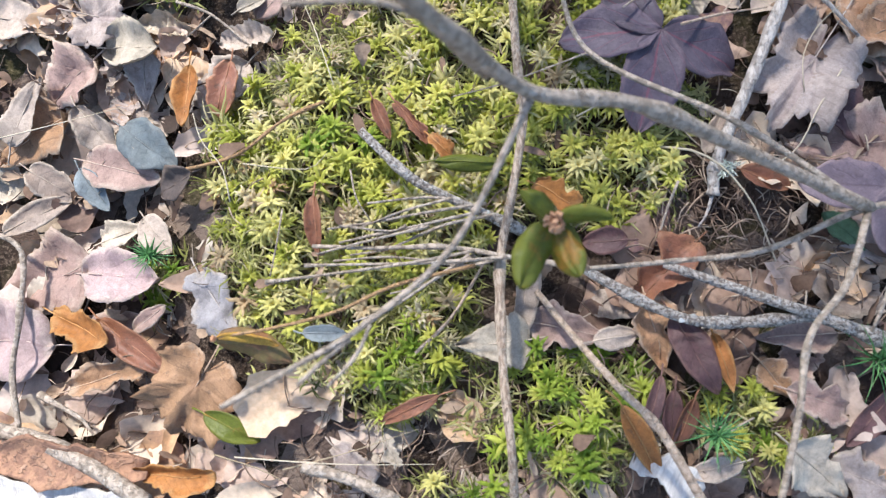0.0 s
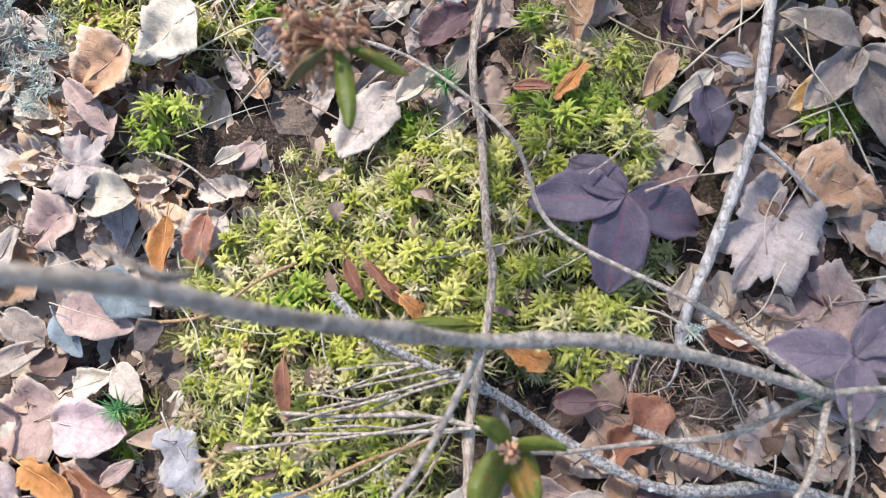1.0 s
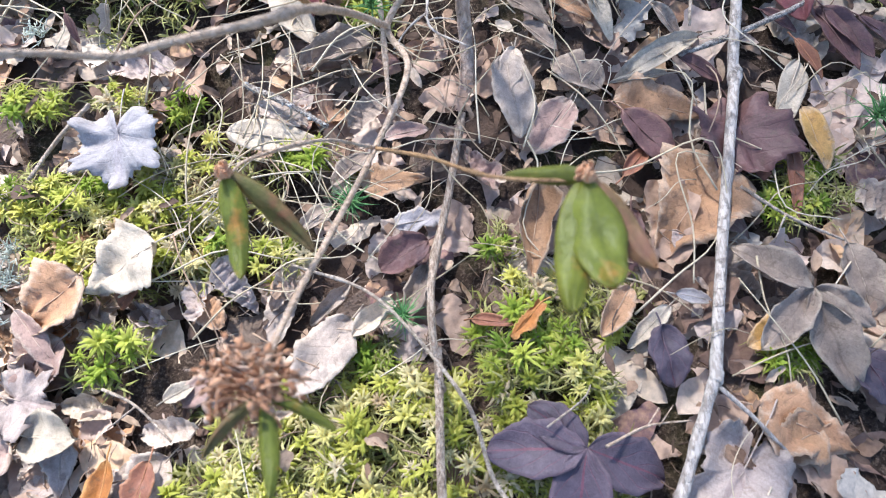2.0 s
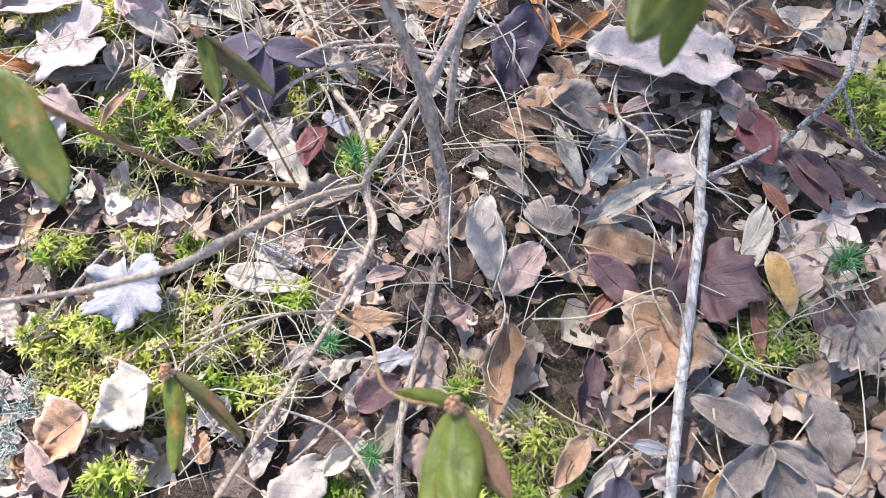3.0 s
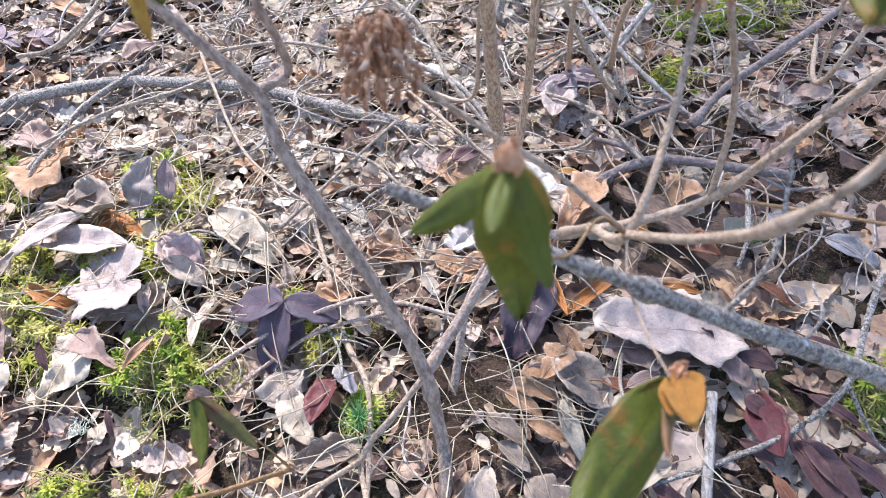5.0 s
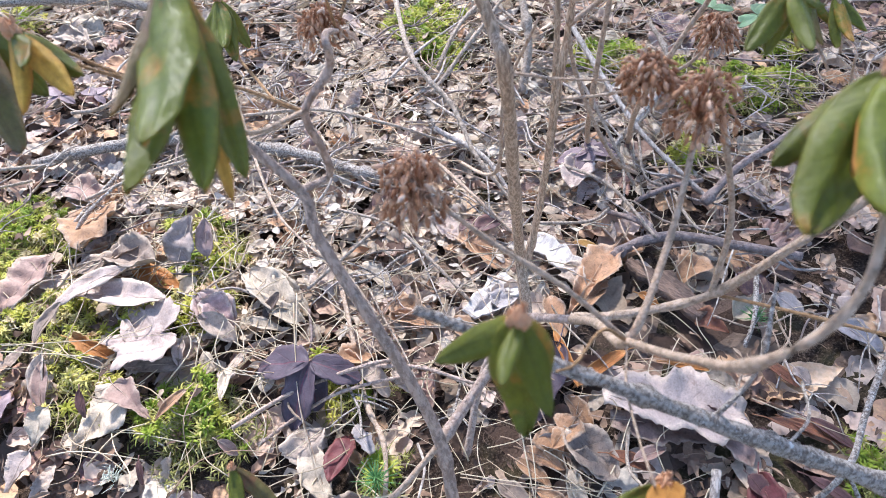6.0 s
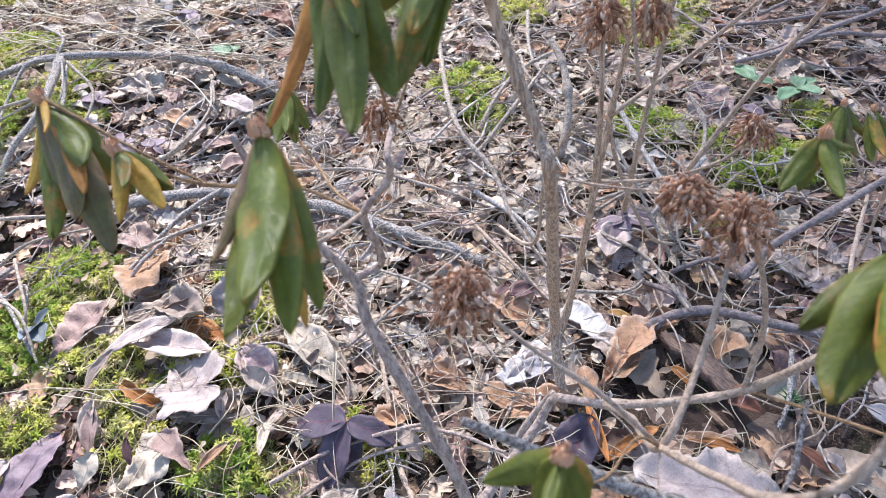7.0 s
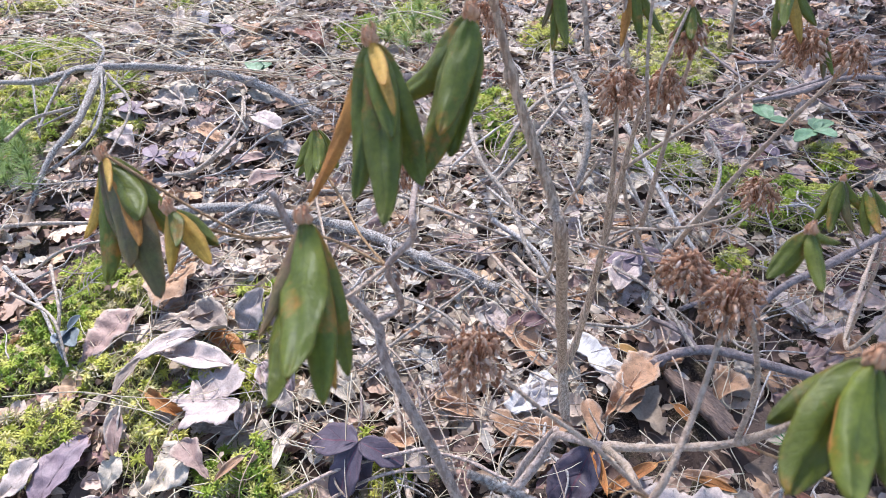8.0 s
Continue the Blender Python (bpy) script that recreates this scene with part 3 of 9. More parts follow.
def whorl(hub, tips, wide, paint, label, lift=0.004, stalk=0.02, curl=0.25, bend=0.35, wave=0.06):
    """A bunchberry-like plant: a thin stalk and a whorl of broad leaves, each a part."""
    h = Vector(hub)
    v, f = tube([h - Vector((0.003, 0.002, stalk)), h], 0.0011, 0.0009, 6, 0.004, 0.1, seed_next())
    ob = tagged(new("bunchberry_plant", mesh("stalk", v, f, [WOOD["rust_bark"]])), label, "plant")
    for t in tips:
        laid(h, t)
        way = Vector(t) - h
        v, f, uv, ix = blade("oval", way.length, way.length * wide, curl, bend, wave, seed_next(), 16, 10, crease=0.1)
        way.z += way.length * bend * 0.4
        child("leaf", mesh("leaf", v, f, [PAINT[paint], PAINT[paint]], uv, ix), ob, aimed(h + Vector((0, 0, lift)), way, random.uniform(-0.15, 0.15)))
    return ob


def bud_mesh(r):
    """A woolly end bud: overlapping scales round a pointed core."""
    verts, faces = tube([(0, 0, -r), (0, 0, 0), (0, 0, r * 1.2), (0, 0, r * 2.2)], r, r * 0.3, 7, r * 0.5, 0.3, r * 100)
    pieces = [(verts, faces)]
    for i in range(12):
        a, z = i * 2.4, r * (i % 4) * 0.5
        o = Vector((math.cos(a), math.sin(a), 0))
        pieces.append(tube([o * r * 0.6 + Vector((0, 0, z - r)), o * r * 1.25 + Vector((0, 0, z)), o * r * 0.7 + Vector((0, 0, z + r * 1.2))], r * 0.45, r * 0.1, 5, r * 0.6, 0.2, i))
    v, f = joined(pieces)
    return mesh("bud", v, f, [BUD])


def shoot_tip(shrub, hub, leaves, size=1.0):
    """A shoot's end: a woolly bud and leathery leaves with rolled edges round it; leaves: rows of the tip's place, width by length and paint."""
    h = Vector(hub)
    bud = child("shoot_tip", bud_mesh(0.0025 * size), shrub, Matrix.Translation(h - shrub.location), "leathery leaves hanging round a woolly bud")
    for tip, wide, paint in leaves:
        way = (Vector(tip) - h) * 1.14
        L = way.length
        s = seed_next()
        v, f, uv, ix = blade("oblong", L, L * wide * 0.98, -1.05 - 0.5 * noise.noise(Vector((s, 1, 2))), -0.3 + 0.3 * noise.noise(Vector((s, 5, 2))), 0.12, s, 24, 12, 0.0009, 0.1)
        y = way.normalized()
        out = Vector((way.x, way.y, 0)) + Vector((0.02, -0.6, 0.5)) * L
        z = (out - y * out.dot(y)).normalized()
        m = Matrix((y.cross(z), y, z)).transposed().to_4x4() @ Matrix.Rotation(0.5 * noise.noise(Vector((s * 3, 1, 7))), 4, "Y")
        child("leaf", mesh("leaf", v, f, [PAINT[paint], PAINT["rust"]], uv, ix), bud, Matrix.Translation(y * 0.001) @ m)
    return bud


def pod(at, way, L, w, turn):
    """A plump seed capsule, ribbed in five, split a little at its tip, with a thread of the old style."""
    y = way.normalized()
    x = y.cross(Vector((0.3, 0.5, 0.8))).normalized()
    z = x.cross(y)
    verts = [at]
    rings = ((0.15, 0.62), (0.42, 1.0), (0.72, 0.92), (1.0, 0.5))
    for u, q in rings:
        for i in range(6):
            a = 1.0472 * i + turn
            verts.append(at + y * L * (u + (0.1 * (i % 2) if u == 1.0 else 0)) + (x * math.cos(a) + z * math.sin(a)) * w * q)
    verts.append(at + y * L * 0.85)
    faces = [(0, 1 + (i + 1) % 6, 1 + i) for i in range(6)]
    for k in range(3):
        faces += [(1 + 6 * k + i, 1 + 6 * k + (i + 1) % 6, 7 + 6 * k + (i + 1) % 6, 7 + 6 * k + i) for i in range(6)]
    return verts, faces + [(19 + i, 19 + (i + 1) % 6, 25) for i in range(6)]


def seed_head(shrub, hub, r, count=125, up=(0, 0, 1), droop=0.9):
    """Last year's flower head: thin stalks arching out of one point, each with a hanging plump capsule."""
    rnd = random.Random(int(Vector(hub).x * 8887) + 5)
    r *= 0.92
    pieces = []
    u = Vector(up).normalized()
    start = -u * r * 0.6
    for i in range(count):
        d = Vector((rnd.gauss(0, 1), rnd.gauss(0, 1), rnd.gauss(0, 1))).normalized()
        d = (d + u * 0.25).normalized()
        e = d * r * rnd.uniform(0.62, 0.98)
        side = Vector((rnd.gauss(0, 1), rnd.gauss(0, 1), rnd.gauss(0, 1))) * r * 0.1
        pieces.append(tube([start, start.lerp(e, 0.6) + side + u * r * 0.42, e], 0.00032, 0.00028, 4, 0.004, 0.1, i))
        c = (d * 0.45 + side / r * 3 - Vector((0, 0, droop))).normalized()
        L = rnd.uniform(0.0036, 0.0052)
        pieces.append(pod(e, c, L, rnd.uniform(0.0008, 0.0013), i))
        pieces.append(tube([e + c * L * 0.8, e + c * L * 1.35 + side * 0.2, e + c * L * 1.8 + side * 0.4], 0.00022, 0.00012, 4, 0.003, 0.1, i))
    v, f = joined(pieces)
    return child("seed_head", mesh("seed_head", v, f, [CAPSULE]), shrub, Matrix.Translation(hub), "dry brown flower head of split seed capsules")


def stem(shrub, points, r0, r1, wood="stem", name="stem", bumps=0.5):
    v, f = tube(points, r0, r1, 9, 0.005, 0.1, seed_next(), bumps)
    return child(name, mesh(name, v, f, [WOOD[wood]]), shrub)


def shrub_at(base, label):
    ob = tagged(new("labrador_tea_shrub"), label, "shrub")
    ob.empty_display_size = 0.02
    ob.location = base
    bpy.context.view_layer.update()
    return ob


def haircap(base, r, label="small blue green moss shoot with needle leaves", paint=NEEDLE_GREEN):
    """A moss shoot like a tiny fir: a star of needle leaves in tiers round a stalk."""
    pieces = [tube([(0, 0, -0.01), (0, 0, r * 0.7)], 0.0008, 0.0005, 5, 0.003, 0.1, r)]
    rnd = random.Random(int(base[0] * 5000) + 3)
    for i in range(46):
        a, k = i * 2.399, i / 46
        o = Vector((math.cos(a), math.sin(a), 0.15 + k * 1.1))
        d = o.normalized() * r * (1 - 0.45 * k) * rnd.uniform(0.8, 1.1)
        b = Vector((0, 0, r * (0.15 + 0.5 * k)))
        pieces.append(tube([b, b + d * 0.5 + Vector((0, 0, r * 0.08)), b + d], 0.0007, 0.0001, 4, r * 0.4, 0.05, i))
    v, f = joined(pieces)
    ob = tagged(new("haircap_moss_shoot", mesh("haircap_moss_shoot", v, f, [paint])), label, "moss", "green moss shoots")
    ob.location = base
    return ob


def bark_piece(base, tip, wide, wood, label, curl=0.5, bend=0.1, thick=0.003):
    way = Vector(tip) - Vector(base)
    v, f, uv, ix = blade("scrap", way.length, way.length * wide, curl, bend, 0.05, seed_next(), 18, 10, thick)
    ob = new("bark_piece", mesh("bark_piece", v, f, [WOOD[wood], WOOD["rust_bark"]], uv, ix))
    ob.matrix_basis = aimed(Vector(base) + Vector((0, 0, 0.005)), way)
    laid(base, tip)
    return tagged(ob, label, "bark")


def grass_blade(points, w, label="dry straw coloured grass blade on the litter"):
    v, f = tube(points, w, w * 0.4, 4, 0.008, 0.1, seed_next())
    return tagged(new("grass_blade", mesh("grass_blade", v, f, [STRAW])), label, "grass", "dry grass blades")


def lichen_tuft(base, r):
    """A tangle of thin forked threads."""
    pieces = []
    rnd = random.Random(int(base[0] * 7001) + 1)
    for i in range(26):
        o = Vector((rnd.gauss(0, 1), rnd.gauss(0, 1), 0)) * r * 0.4
        d = Vector((rnd.gauss(0, 1), rnd.gauss(0, 1), abs(rnd.gauss(0, 0.7)))).normalized() * r * rnd.uniform(0.4, 0.9)
        for k in range(3):
            side = Vector((rnd.gauss(0, 1), rnd.gauss(0, 1), rnd.gauss(0, 1))) * r * 0.3
            s = o + d * 0.3 * k
            pieces.append(tube([s, s + d * 0.4 + side * 0.7, s + d * 0.6 + side], 0.0004, 0.0002, 4, 0.003, 0.2, i + k))
    v, f = joined(pieces)
    ob = tagged(new("lichen_tuft", mesh("lichen_tuft", v, f, [LICHEN])), "pale grey green lichen tangle of thin threads", "lichen")
    ob.location = base
    return ob


def shade_tree(base, top, label, leaves, reach):
    """An unseen thin-crowned birch added to cast shade: tapered trunk, limbs and a loose crown of many small leaves."""
    rnd = random.Random(3)
    b, c = Vector(base), Vector(top)
    ob = tagged(new("added_shade_birch"), label, "tree")
    v, f = tube([b - Vector((0, 0, 0.1)), b + (c - b) * 0.4 + Vector((0.12, 0.05, 0)), b + (c - b) * 0.8, c + Vector((0, 0, 0.6))], 0.028, 0.008, 10, 0.12, 0.1, 2.0)
    child("trunk", mesh("trunk", v, f, [WOOD["birch"]]), ob)
    ends = []
    for i in range(26):
        a, k = i * 2.399, 0.7 + 0.34 * (i / 26)
        s = b + (c - b) * k
        r = reach * (1 - 0.6 * max(0.0, k - 0.8)) * rnd.uniform(0.6, 1.0)
        e = s + Vector((math.cos(a) * r, math.sin(a) * r, rnd.uniform(0.1, 0.6)))
        v, f = tube([s, s.lerp(e, 0.5) + Vector((0, 0, 0.08)), e], 0.014, 0.004, 6, 0.1, 0.1, i)
        child("limb", mesh("limb", v, f, [WOOD["stem"]]), ob)
        ends.append((s, e))
    verts, faces = [], []
    for i in range(leaves):
        s, e = ends[rnd.randrange(len(ends))]
        p = s.lerp(e, rnd.uniform(0.25, 1.05)) + Vector((rnd.gauss(0, 0.13), rnd.gauss(0, 0.13), rnd.gauss(0, 0.13)))
        x = Vector((rnd.gauss(0, 1), rnd.gauss(0, 1), rnd.gauss(0, 0.6))).normalized() * rnd.uniform(0.022, 0.036)
        y = x.cross(Vector((rnd.gauss(0, 1), rnd.gauss(0, 1), rnd.gauss(0, 1)))).normalized() * x.length * 0.7
        k = len(verts)
        verts += [p - x, p + y * 0.9 - x * 0.2, p + x, p - y * 0.9 - x * 0.2, p + x.cross(y).normalized() * 0.004]
        faces += [(k, k + 1, k + 4), (k + 1, k + 2, k + 4), (k + 2, k + 3, k + 4), (k + 3, k, k + 4)]
    child("crown", mesh("crown", verts, faces, [LITTER], smooth=False), ob)
    return ob


# unseen trees, added only to shade the near and right-hand ground
shade_tree((-1.68, 3.42, -0.03), (-1.68, 3.42, 6.2), "tall unseen thin-crowned birch added to shade the ground", 2100, 0.95)
shade_tree((-1.26, 4.0, -0.03), (-1.26, 4.0, 5.2), "smaller unseen thin-crowned birch added to shade the ground", 1750, 0.62)

# one more unseen tree, added to darken the far right
shade_tree((-0.64, 4.37, -0.03), (-0.64, 4.37, 4.25), "unseen young birch added so its crown shades the far litter", 2200, 0.55)

# fallen leaves over the first stretch of the ground
fallen_leaf("oval", (-0.2181, 0.1665, -0.0169), (-0.1799, 0.1624, -0.0103), 0.95, "pale", 0.9, -0.2, 0, "folded into a pale triangle on the litter")
fallen_leaf("birch", (-0.2316, 0.1627, -0.0249), (-0.2762, 0.1329, -0.0352), 0.9, "mauve", 0.3, 0.3, 0)
fallen_leaf("birch", (-0.1945, 0.1643, -0.0179), (-0.1955, 0.1265, -0.0230), 0.7, "lilac", 0.4, 0.2, 0)
fallen_leaf("oval", (-0.1610, 0.1502, -0.0091), (-0.1612, 0.1072, -0.0086), 0.45, "orange", 1.1, -0.3, 0)
fallen_leaf("oval", (-0.1318, 0.1484, -0.0007), (-0.1411, 0.1116, 0.0028), 0.5, "redbrown", 0.7, 0.4, 0)
fallen_leaf("birch", (-0.1233, 0.1507, -0.0086), (-0.1562, 0.1147, -0.0131), 0.7, "beige", 0.5, 0.2, 0)
fallen_leaf("birch", (-0.2563, 0.1311, -0.0373), (-0.3075, 0.0967, -0.0420), 0.9, "tan", 0.3, 0.2, 0)
fallen_leaf("maple", (-0.2443, 0.1930, -0.0183), (-0.1971, 0.1801, -0.0145), 0.7, "lilac", 0.5, 0.2, 0)
fallen_leaf("birch", (-0.3028, 0.1937, -0.0237), (-0.2561, 0.1859, -0.0229), 0.8, "beige", 0.4, 0.3, 0)
fallen_leaf("oval", (-0.2408, 0.0904, -0.0309), (-0.2204, 0.0628, -0.0300), 0.5, "teal", 0.5, 0.2, 0)
fallen_leaf("oval", (-0.2387, 0.0966, -0.0331), (-0.1846, 0.0806, -0.0190), 0.55, "mauve", 0.3, 0.2, 0, wave=0.05)
fallen_leaf("oval", (-0.2115, 0.1167, -0.0262), (-0.1727, 0.0880, -0.0136), 0.6, "teal", 0.4, 0.3, 0)
fallen_leaf("oval", (-0.1545, 0.0795, -0.0028), (-0.1823, 0.0693, -0.0174), 0.6, "dark", 0.5, 0.2, 0)
fallen_leaf("lance", (-0.2922, 0.0493, -0.0357), (-0.2489, 0.0733, -0.0345), 0.4, "greybrown", 0.8, 0.3, 0)
fallen_leaf("oval", (-0.2784, 0.0926, -0.0364), (-0.2462, 0.0721, -0.0364), 0.6, "greybrown", 0.9, 0.3, 0)
fallen_leaf("oval", (-0.2430, 0.1314, -0.0278), (-0.2153, 0.0983, -0.0278), 0.55, "beige", 1.0, 0.4, 0)
fallen_leaf("birch", (-0.2350, 0.0302, -0.0423), (-0.3004, 0.0074, -0.0432), 0.9, "mauve", 0.2, 0.1, 0)
fallen_leaf("oval", (-0.2520, -0.0227, -0.0348), (-0.3154, -0.0181, -0.0356), 0.85, "pink", 0.3, 0.3, 0, "broad, curved, with parallel veins")
fallen_leaf("oval", (-0.2356, 0.0221, -0.0342), (-0.1796, 0.0165, -0.0010), 0.55, "pink", 0.6, 0.3, 0)
fallen_leaf("birch", (-0.2261, 0.0423, -0.0354), (-0.1942, 0.0531, -0.0261), 0.7, "pale", 0.5, 0.3, 0)
fallen_leaf("oval", (-0.1962, 0.0574, -0.0299), (-0.1757, 0.0337, -0.0188), 0.6, "beige", 0.5, 0.3, 0)
fallen_leaf("scrap", (-0.2534, -0.0030, -0.0324), (-0.2078, -0.0233, -0.0237), 0.55, "orange", 0.9, -0.3, 0)
fallen_leaf("lance", (-0.2220, -0.0072, -0.0288), (-0.1698, -0.0417, -0.0078), 0.3, "redbrown", 0.9, 0.3, 0)
fallen_leaf("scrap", (-0.2384, -0.0508, -0.0298), (-0.1876, -0.0338, -0.0194), 0.5, "tan", 0.9, 0.2, 0)
fallen_leaf("maple", (-0.1360, -0.0287, 0.0025), (-0.1673, -0.0793, -0.0089), 0.72, "tan", 0.4, 0.3, 0, "tan, crisp, with toothed lobes")
fallen_leaf("oval", (-0.1962, -0.0148, -0.0225), (-0.1740, -0.0006, -0.0124), 0.4, "mauve", 0.4, 0.2, 0)
fallen_leaf("scrap", (-0.1515, 0.0199, -0.0082), (-0.1265, -0.0193, -0.0027), 0.7, "white", 0.3, 0.1, 0)
fallen_leaf("lance", (-0.1425, -0.0630, 0.0002), (-0.1099, -0.0794, 0.0046), 0.45, "green", 0.9, 0.3, 0, "still green, folded, on brown litter")
fallen_leaf("lance", (-0.0063, -0.0534, 0.0159), (-0.0438, -0.0703, 0.0093), 0.25, "redbrown", 0.9, 0.3, 0)
fallen_leaf("lance", (-0.0733, 0.0571, 0.0290), (-0.0736, 0.0236, 0.0295), 0.38, "redbrown", 1.2, 0.4, 0.3)
fallen_leaf("lance", (-0.0063, 0.0753, 0.0262), (0.0361, 0.0742, 0.0238), 0.28, "green", -1.0, 0.15, 0, "green, wrinkled, lying in the moss")
fallen_leaf("scrap", (0.0501, 0.0653, 0.0079), (0.0749, 0.0507, 0.0117), 0.7, "orange", 0.8, 0.3, 0)
fallen_leaf("scrap", (-0.0288, 0.1129, 0.0181), (-0.0096, 0.0892, 0.0178), 0.4, "redbrown", 1.1, 0.3, 0)
fallen_leaf("lance", (-0.0417, 0.1146, 0.0191), (-0.0319, 0.0905, 0.0206), 0.4, "redbrown", 1.2, 0.2, 0)
fallen_leaf("scrap", (-0.0096, 0.0925, 0.0176), (0.0031, 0.0809, 0.0167), 0.8, "orange", 0.6, 0.3, 0)
whorl((0.1223, 0.1475, 0.0235), [(0.0660, 0.1494, 0.0105), (0.1092, 0.0915, 0.0107), (0.1713, 0.1299, 0.0039), (0.0914, 0.1734, 0.0135)], 0.58, "plum", "dark plum bunchberry with broad veined leaves on moss")
fallen_leaf("maple", (0.2305, 0.1580, 0.0145), (0.1825, 0.0892, 0.0123), 0.5, "lilac", 0.35, 0.2, 0, "big, torn, with a hole")
fallen_leaf("birch", (0.2668, 0.1567, 0.0079), (0.2272, 0.1385, 0.0086), 0.8, "tan", 0.3, 0.2, 0)
fallen_leaf("birch", (0.2641, 0.0856, 0.0061), (0.1966, 0.0857, 0.0057), 0.75, "mauve", 0.2, 0.1, 0)
fallen_leaf("birch", (0.2168, 0.1243, 0.0104), (0.2425, 0.0803, 0.0090), 0.7, "plumbrown", 0.3, 0.2, 0)
fallen_leaf("oval", (0.1682, 0.0705, 0.0089), (0.1973, 0.0597, 0.0098), 0.5, "redbrown", 0.9, 0.3, 0)
whorl((0.2361, 0.0526, 0.0301), [(0.1903, 0.0583, 0.0246), (0.2785, 0.0609, 0.0253), (0.2294, 0.0180, 0.0298), (0.2662, 0.0810, 0.0309)], 0.6, "greyplum", "greyish plum bunchberry whorl above the litter", stalk=0.035)
fallen_leaf("oval", (0.2318, 0.0268, 0.0078), (0.2145, 0.0450, 0.0078), 0.6, "bluegreen", 0.3, 0.2, 0, "blue green, under a plum whorl")
fallen_leaf("oval", (0.1024, 0.0311, 0.0086), (0.0767, 0.0310, 0.0058), 0.62, "plumbrown", 0.4, 0.3, 0)
fallen_leaf("birch", (0.0457, -0.0238, 0.0053), (0.0035, -0.0266, 0.0164), 0.75, "pale", 0.4, 0.2, 0, "pale, rust-speckled, on the moss")
fallen_leaf("birch", (0.0449, -0.0142, 0.0006), (0.0937, -0.0246, 0.0040), 0.6, "mauve", 0.5, 0.3, 0)
fallen_leaf("oval", (0.0800, -0.0259, 0.0085), (0.1061, -0.0217, 0.0081), 0.55, "beige", 0.4, 0.2, 0)
fallen_leaf("birch", (0.1111, 0.0006, 0.0036), (0.1220, -0.0464, 0.0059), 0.65, "tan", 0.7, 0.4, 0)
fallen_leaf("lance", (0.1232, -0.0120, 0.0133), (0.1412, -0.0528, 0.0298), 0.42, "plumbrown", 0.4, 0.3, 0)
fallen_leaf("lance", (0.1457, -0.0223, 0.0109), (0.1501, -0.0524, 0.0261), 0.3, "orange", 0.9, 0.2, 0)
fallen_leaf("lance", (0.1163, -0.0451, 0.0095), (0.1070, -0.0747, 0.0144), 0.32, "plumbrown", 0.6, 0.3, 0)
fallen_leaf("lance", (0.1234, -0.0528, 0.0100), (0.1184, -0.0861, 0.0097), 0.35, "plumbrown", 0.7, 0.3, 0)
fallen_leaf("lance", (0.0901, -0.0592, 0.0249), (0.1148, -0.1020, 0.0114), 0.3, "orange", 0.8, 0.3, 0)
fallen_leaf("lance", (0.1319, -0.0570, 0.0157), (0.1220, -0.0879, 0.0078), 0.35, "redbrown", 0.8, 0.3, 0)
fallen_leaf("oval", (0.1571, -0.0917, 0.0109), (0.1288, -0.0986, 0.0100), 0.5, "beige", 0.6, 0.2, 0)
fallen_leaf("birch", (0.2136, -0.0235, 0.0098), (0.1687, -0.0259, 0.0095), 0.5, "mauve", 0.5, 0.2, 0)
fallen_leaf("birch", (0.1726, -0.0385, 0.0056), (0.1910, -0.0604, 0.0056), 0.7, "tan", 0.4, 0.2, 0)
fallen_leaf("scrap", (0.1850, -0.0538, 0.0096), (0.2175, -0.0649, 0.0097), 0.8, "mauve", 0.5, 0.2, 0)
fallen_leaf("birch", (0.1761, -0.0810, 0.0263), (0.2121, -0.1133, 0.0113), 0.7, "pale", 0.5, 0.2, 0)
fallen_leaf("scrap", (0.2056, -0.0936, 0.0074), (0.2400, -0.1117, 0.0074), 0.8, "lilac", 0.3, 0.1, 0)
fallen_leaf("lance", (0.2415, -0.0545, 0.0117), (0.2155, -0.0855, 0.0115), 0.4, "plumbrown", 0.8, 0.3, 0)
fallen_leaf("scrap", (-0.0674, -0.0820, 0.0014), (-0.0451, -0.1041, 0.0006), 0.9, "lilac", 0.4, 0.2, 0)
fallen_leaf("scrap", (-0.0382, -0.0758, 0.0041), (-0.0305, -0.0945, 0.0033), 0.6, "pale", 0.8, 0.3, 0)
fallen_leaf("oval", (-0.0817, -0.0183, 0.0175), (-0.0574, -0.0187, 0.0215), 0.4, "teal", 0.6, 0.2, 0)
fallen_leaf("scrap", (-0.1867, -0.0990, -0.0124), (-0.1380, -0.1008, -0.0034), 0.5, "orange", 0.9, 0.2, 0)
fallen_leaf("oval", (-0.1032, 0.1966, -0.0115), (-0.1207, 0.1813, -0.0102), 0.8, "mauve", 0.5, 0.3, 0)
fallen_leaf("oval", (-0.1307, 0.1841, -0.0076), (-0.1131, 0.1952, -0.0082), 0.6, "pale", 0.6, 0.3, 0)
fallen_leaf("birch", (-0.2894, 0.1077, -0.0344), (-0.2721, 0.1550, -0.0270), 0.5, "beige", 0.6, 0.3, 0)
fallen_leaf("birch", (0.1514, 0.0822, 0.0041), (0.1658, 0.1119, 0.0062), 0.5, "greybrown", 0.6, 0.3, 0)

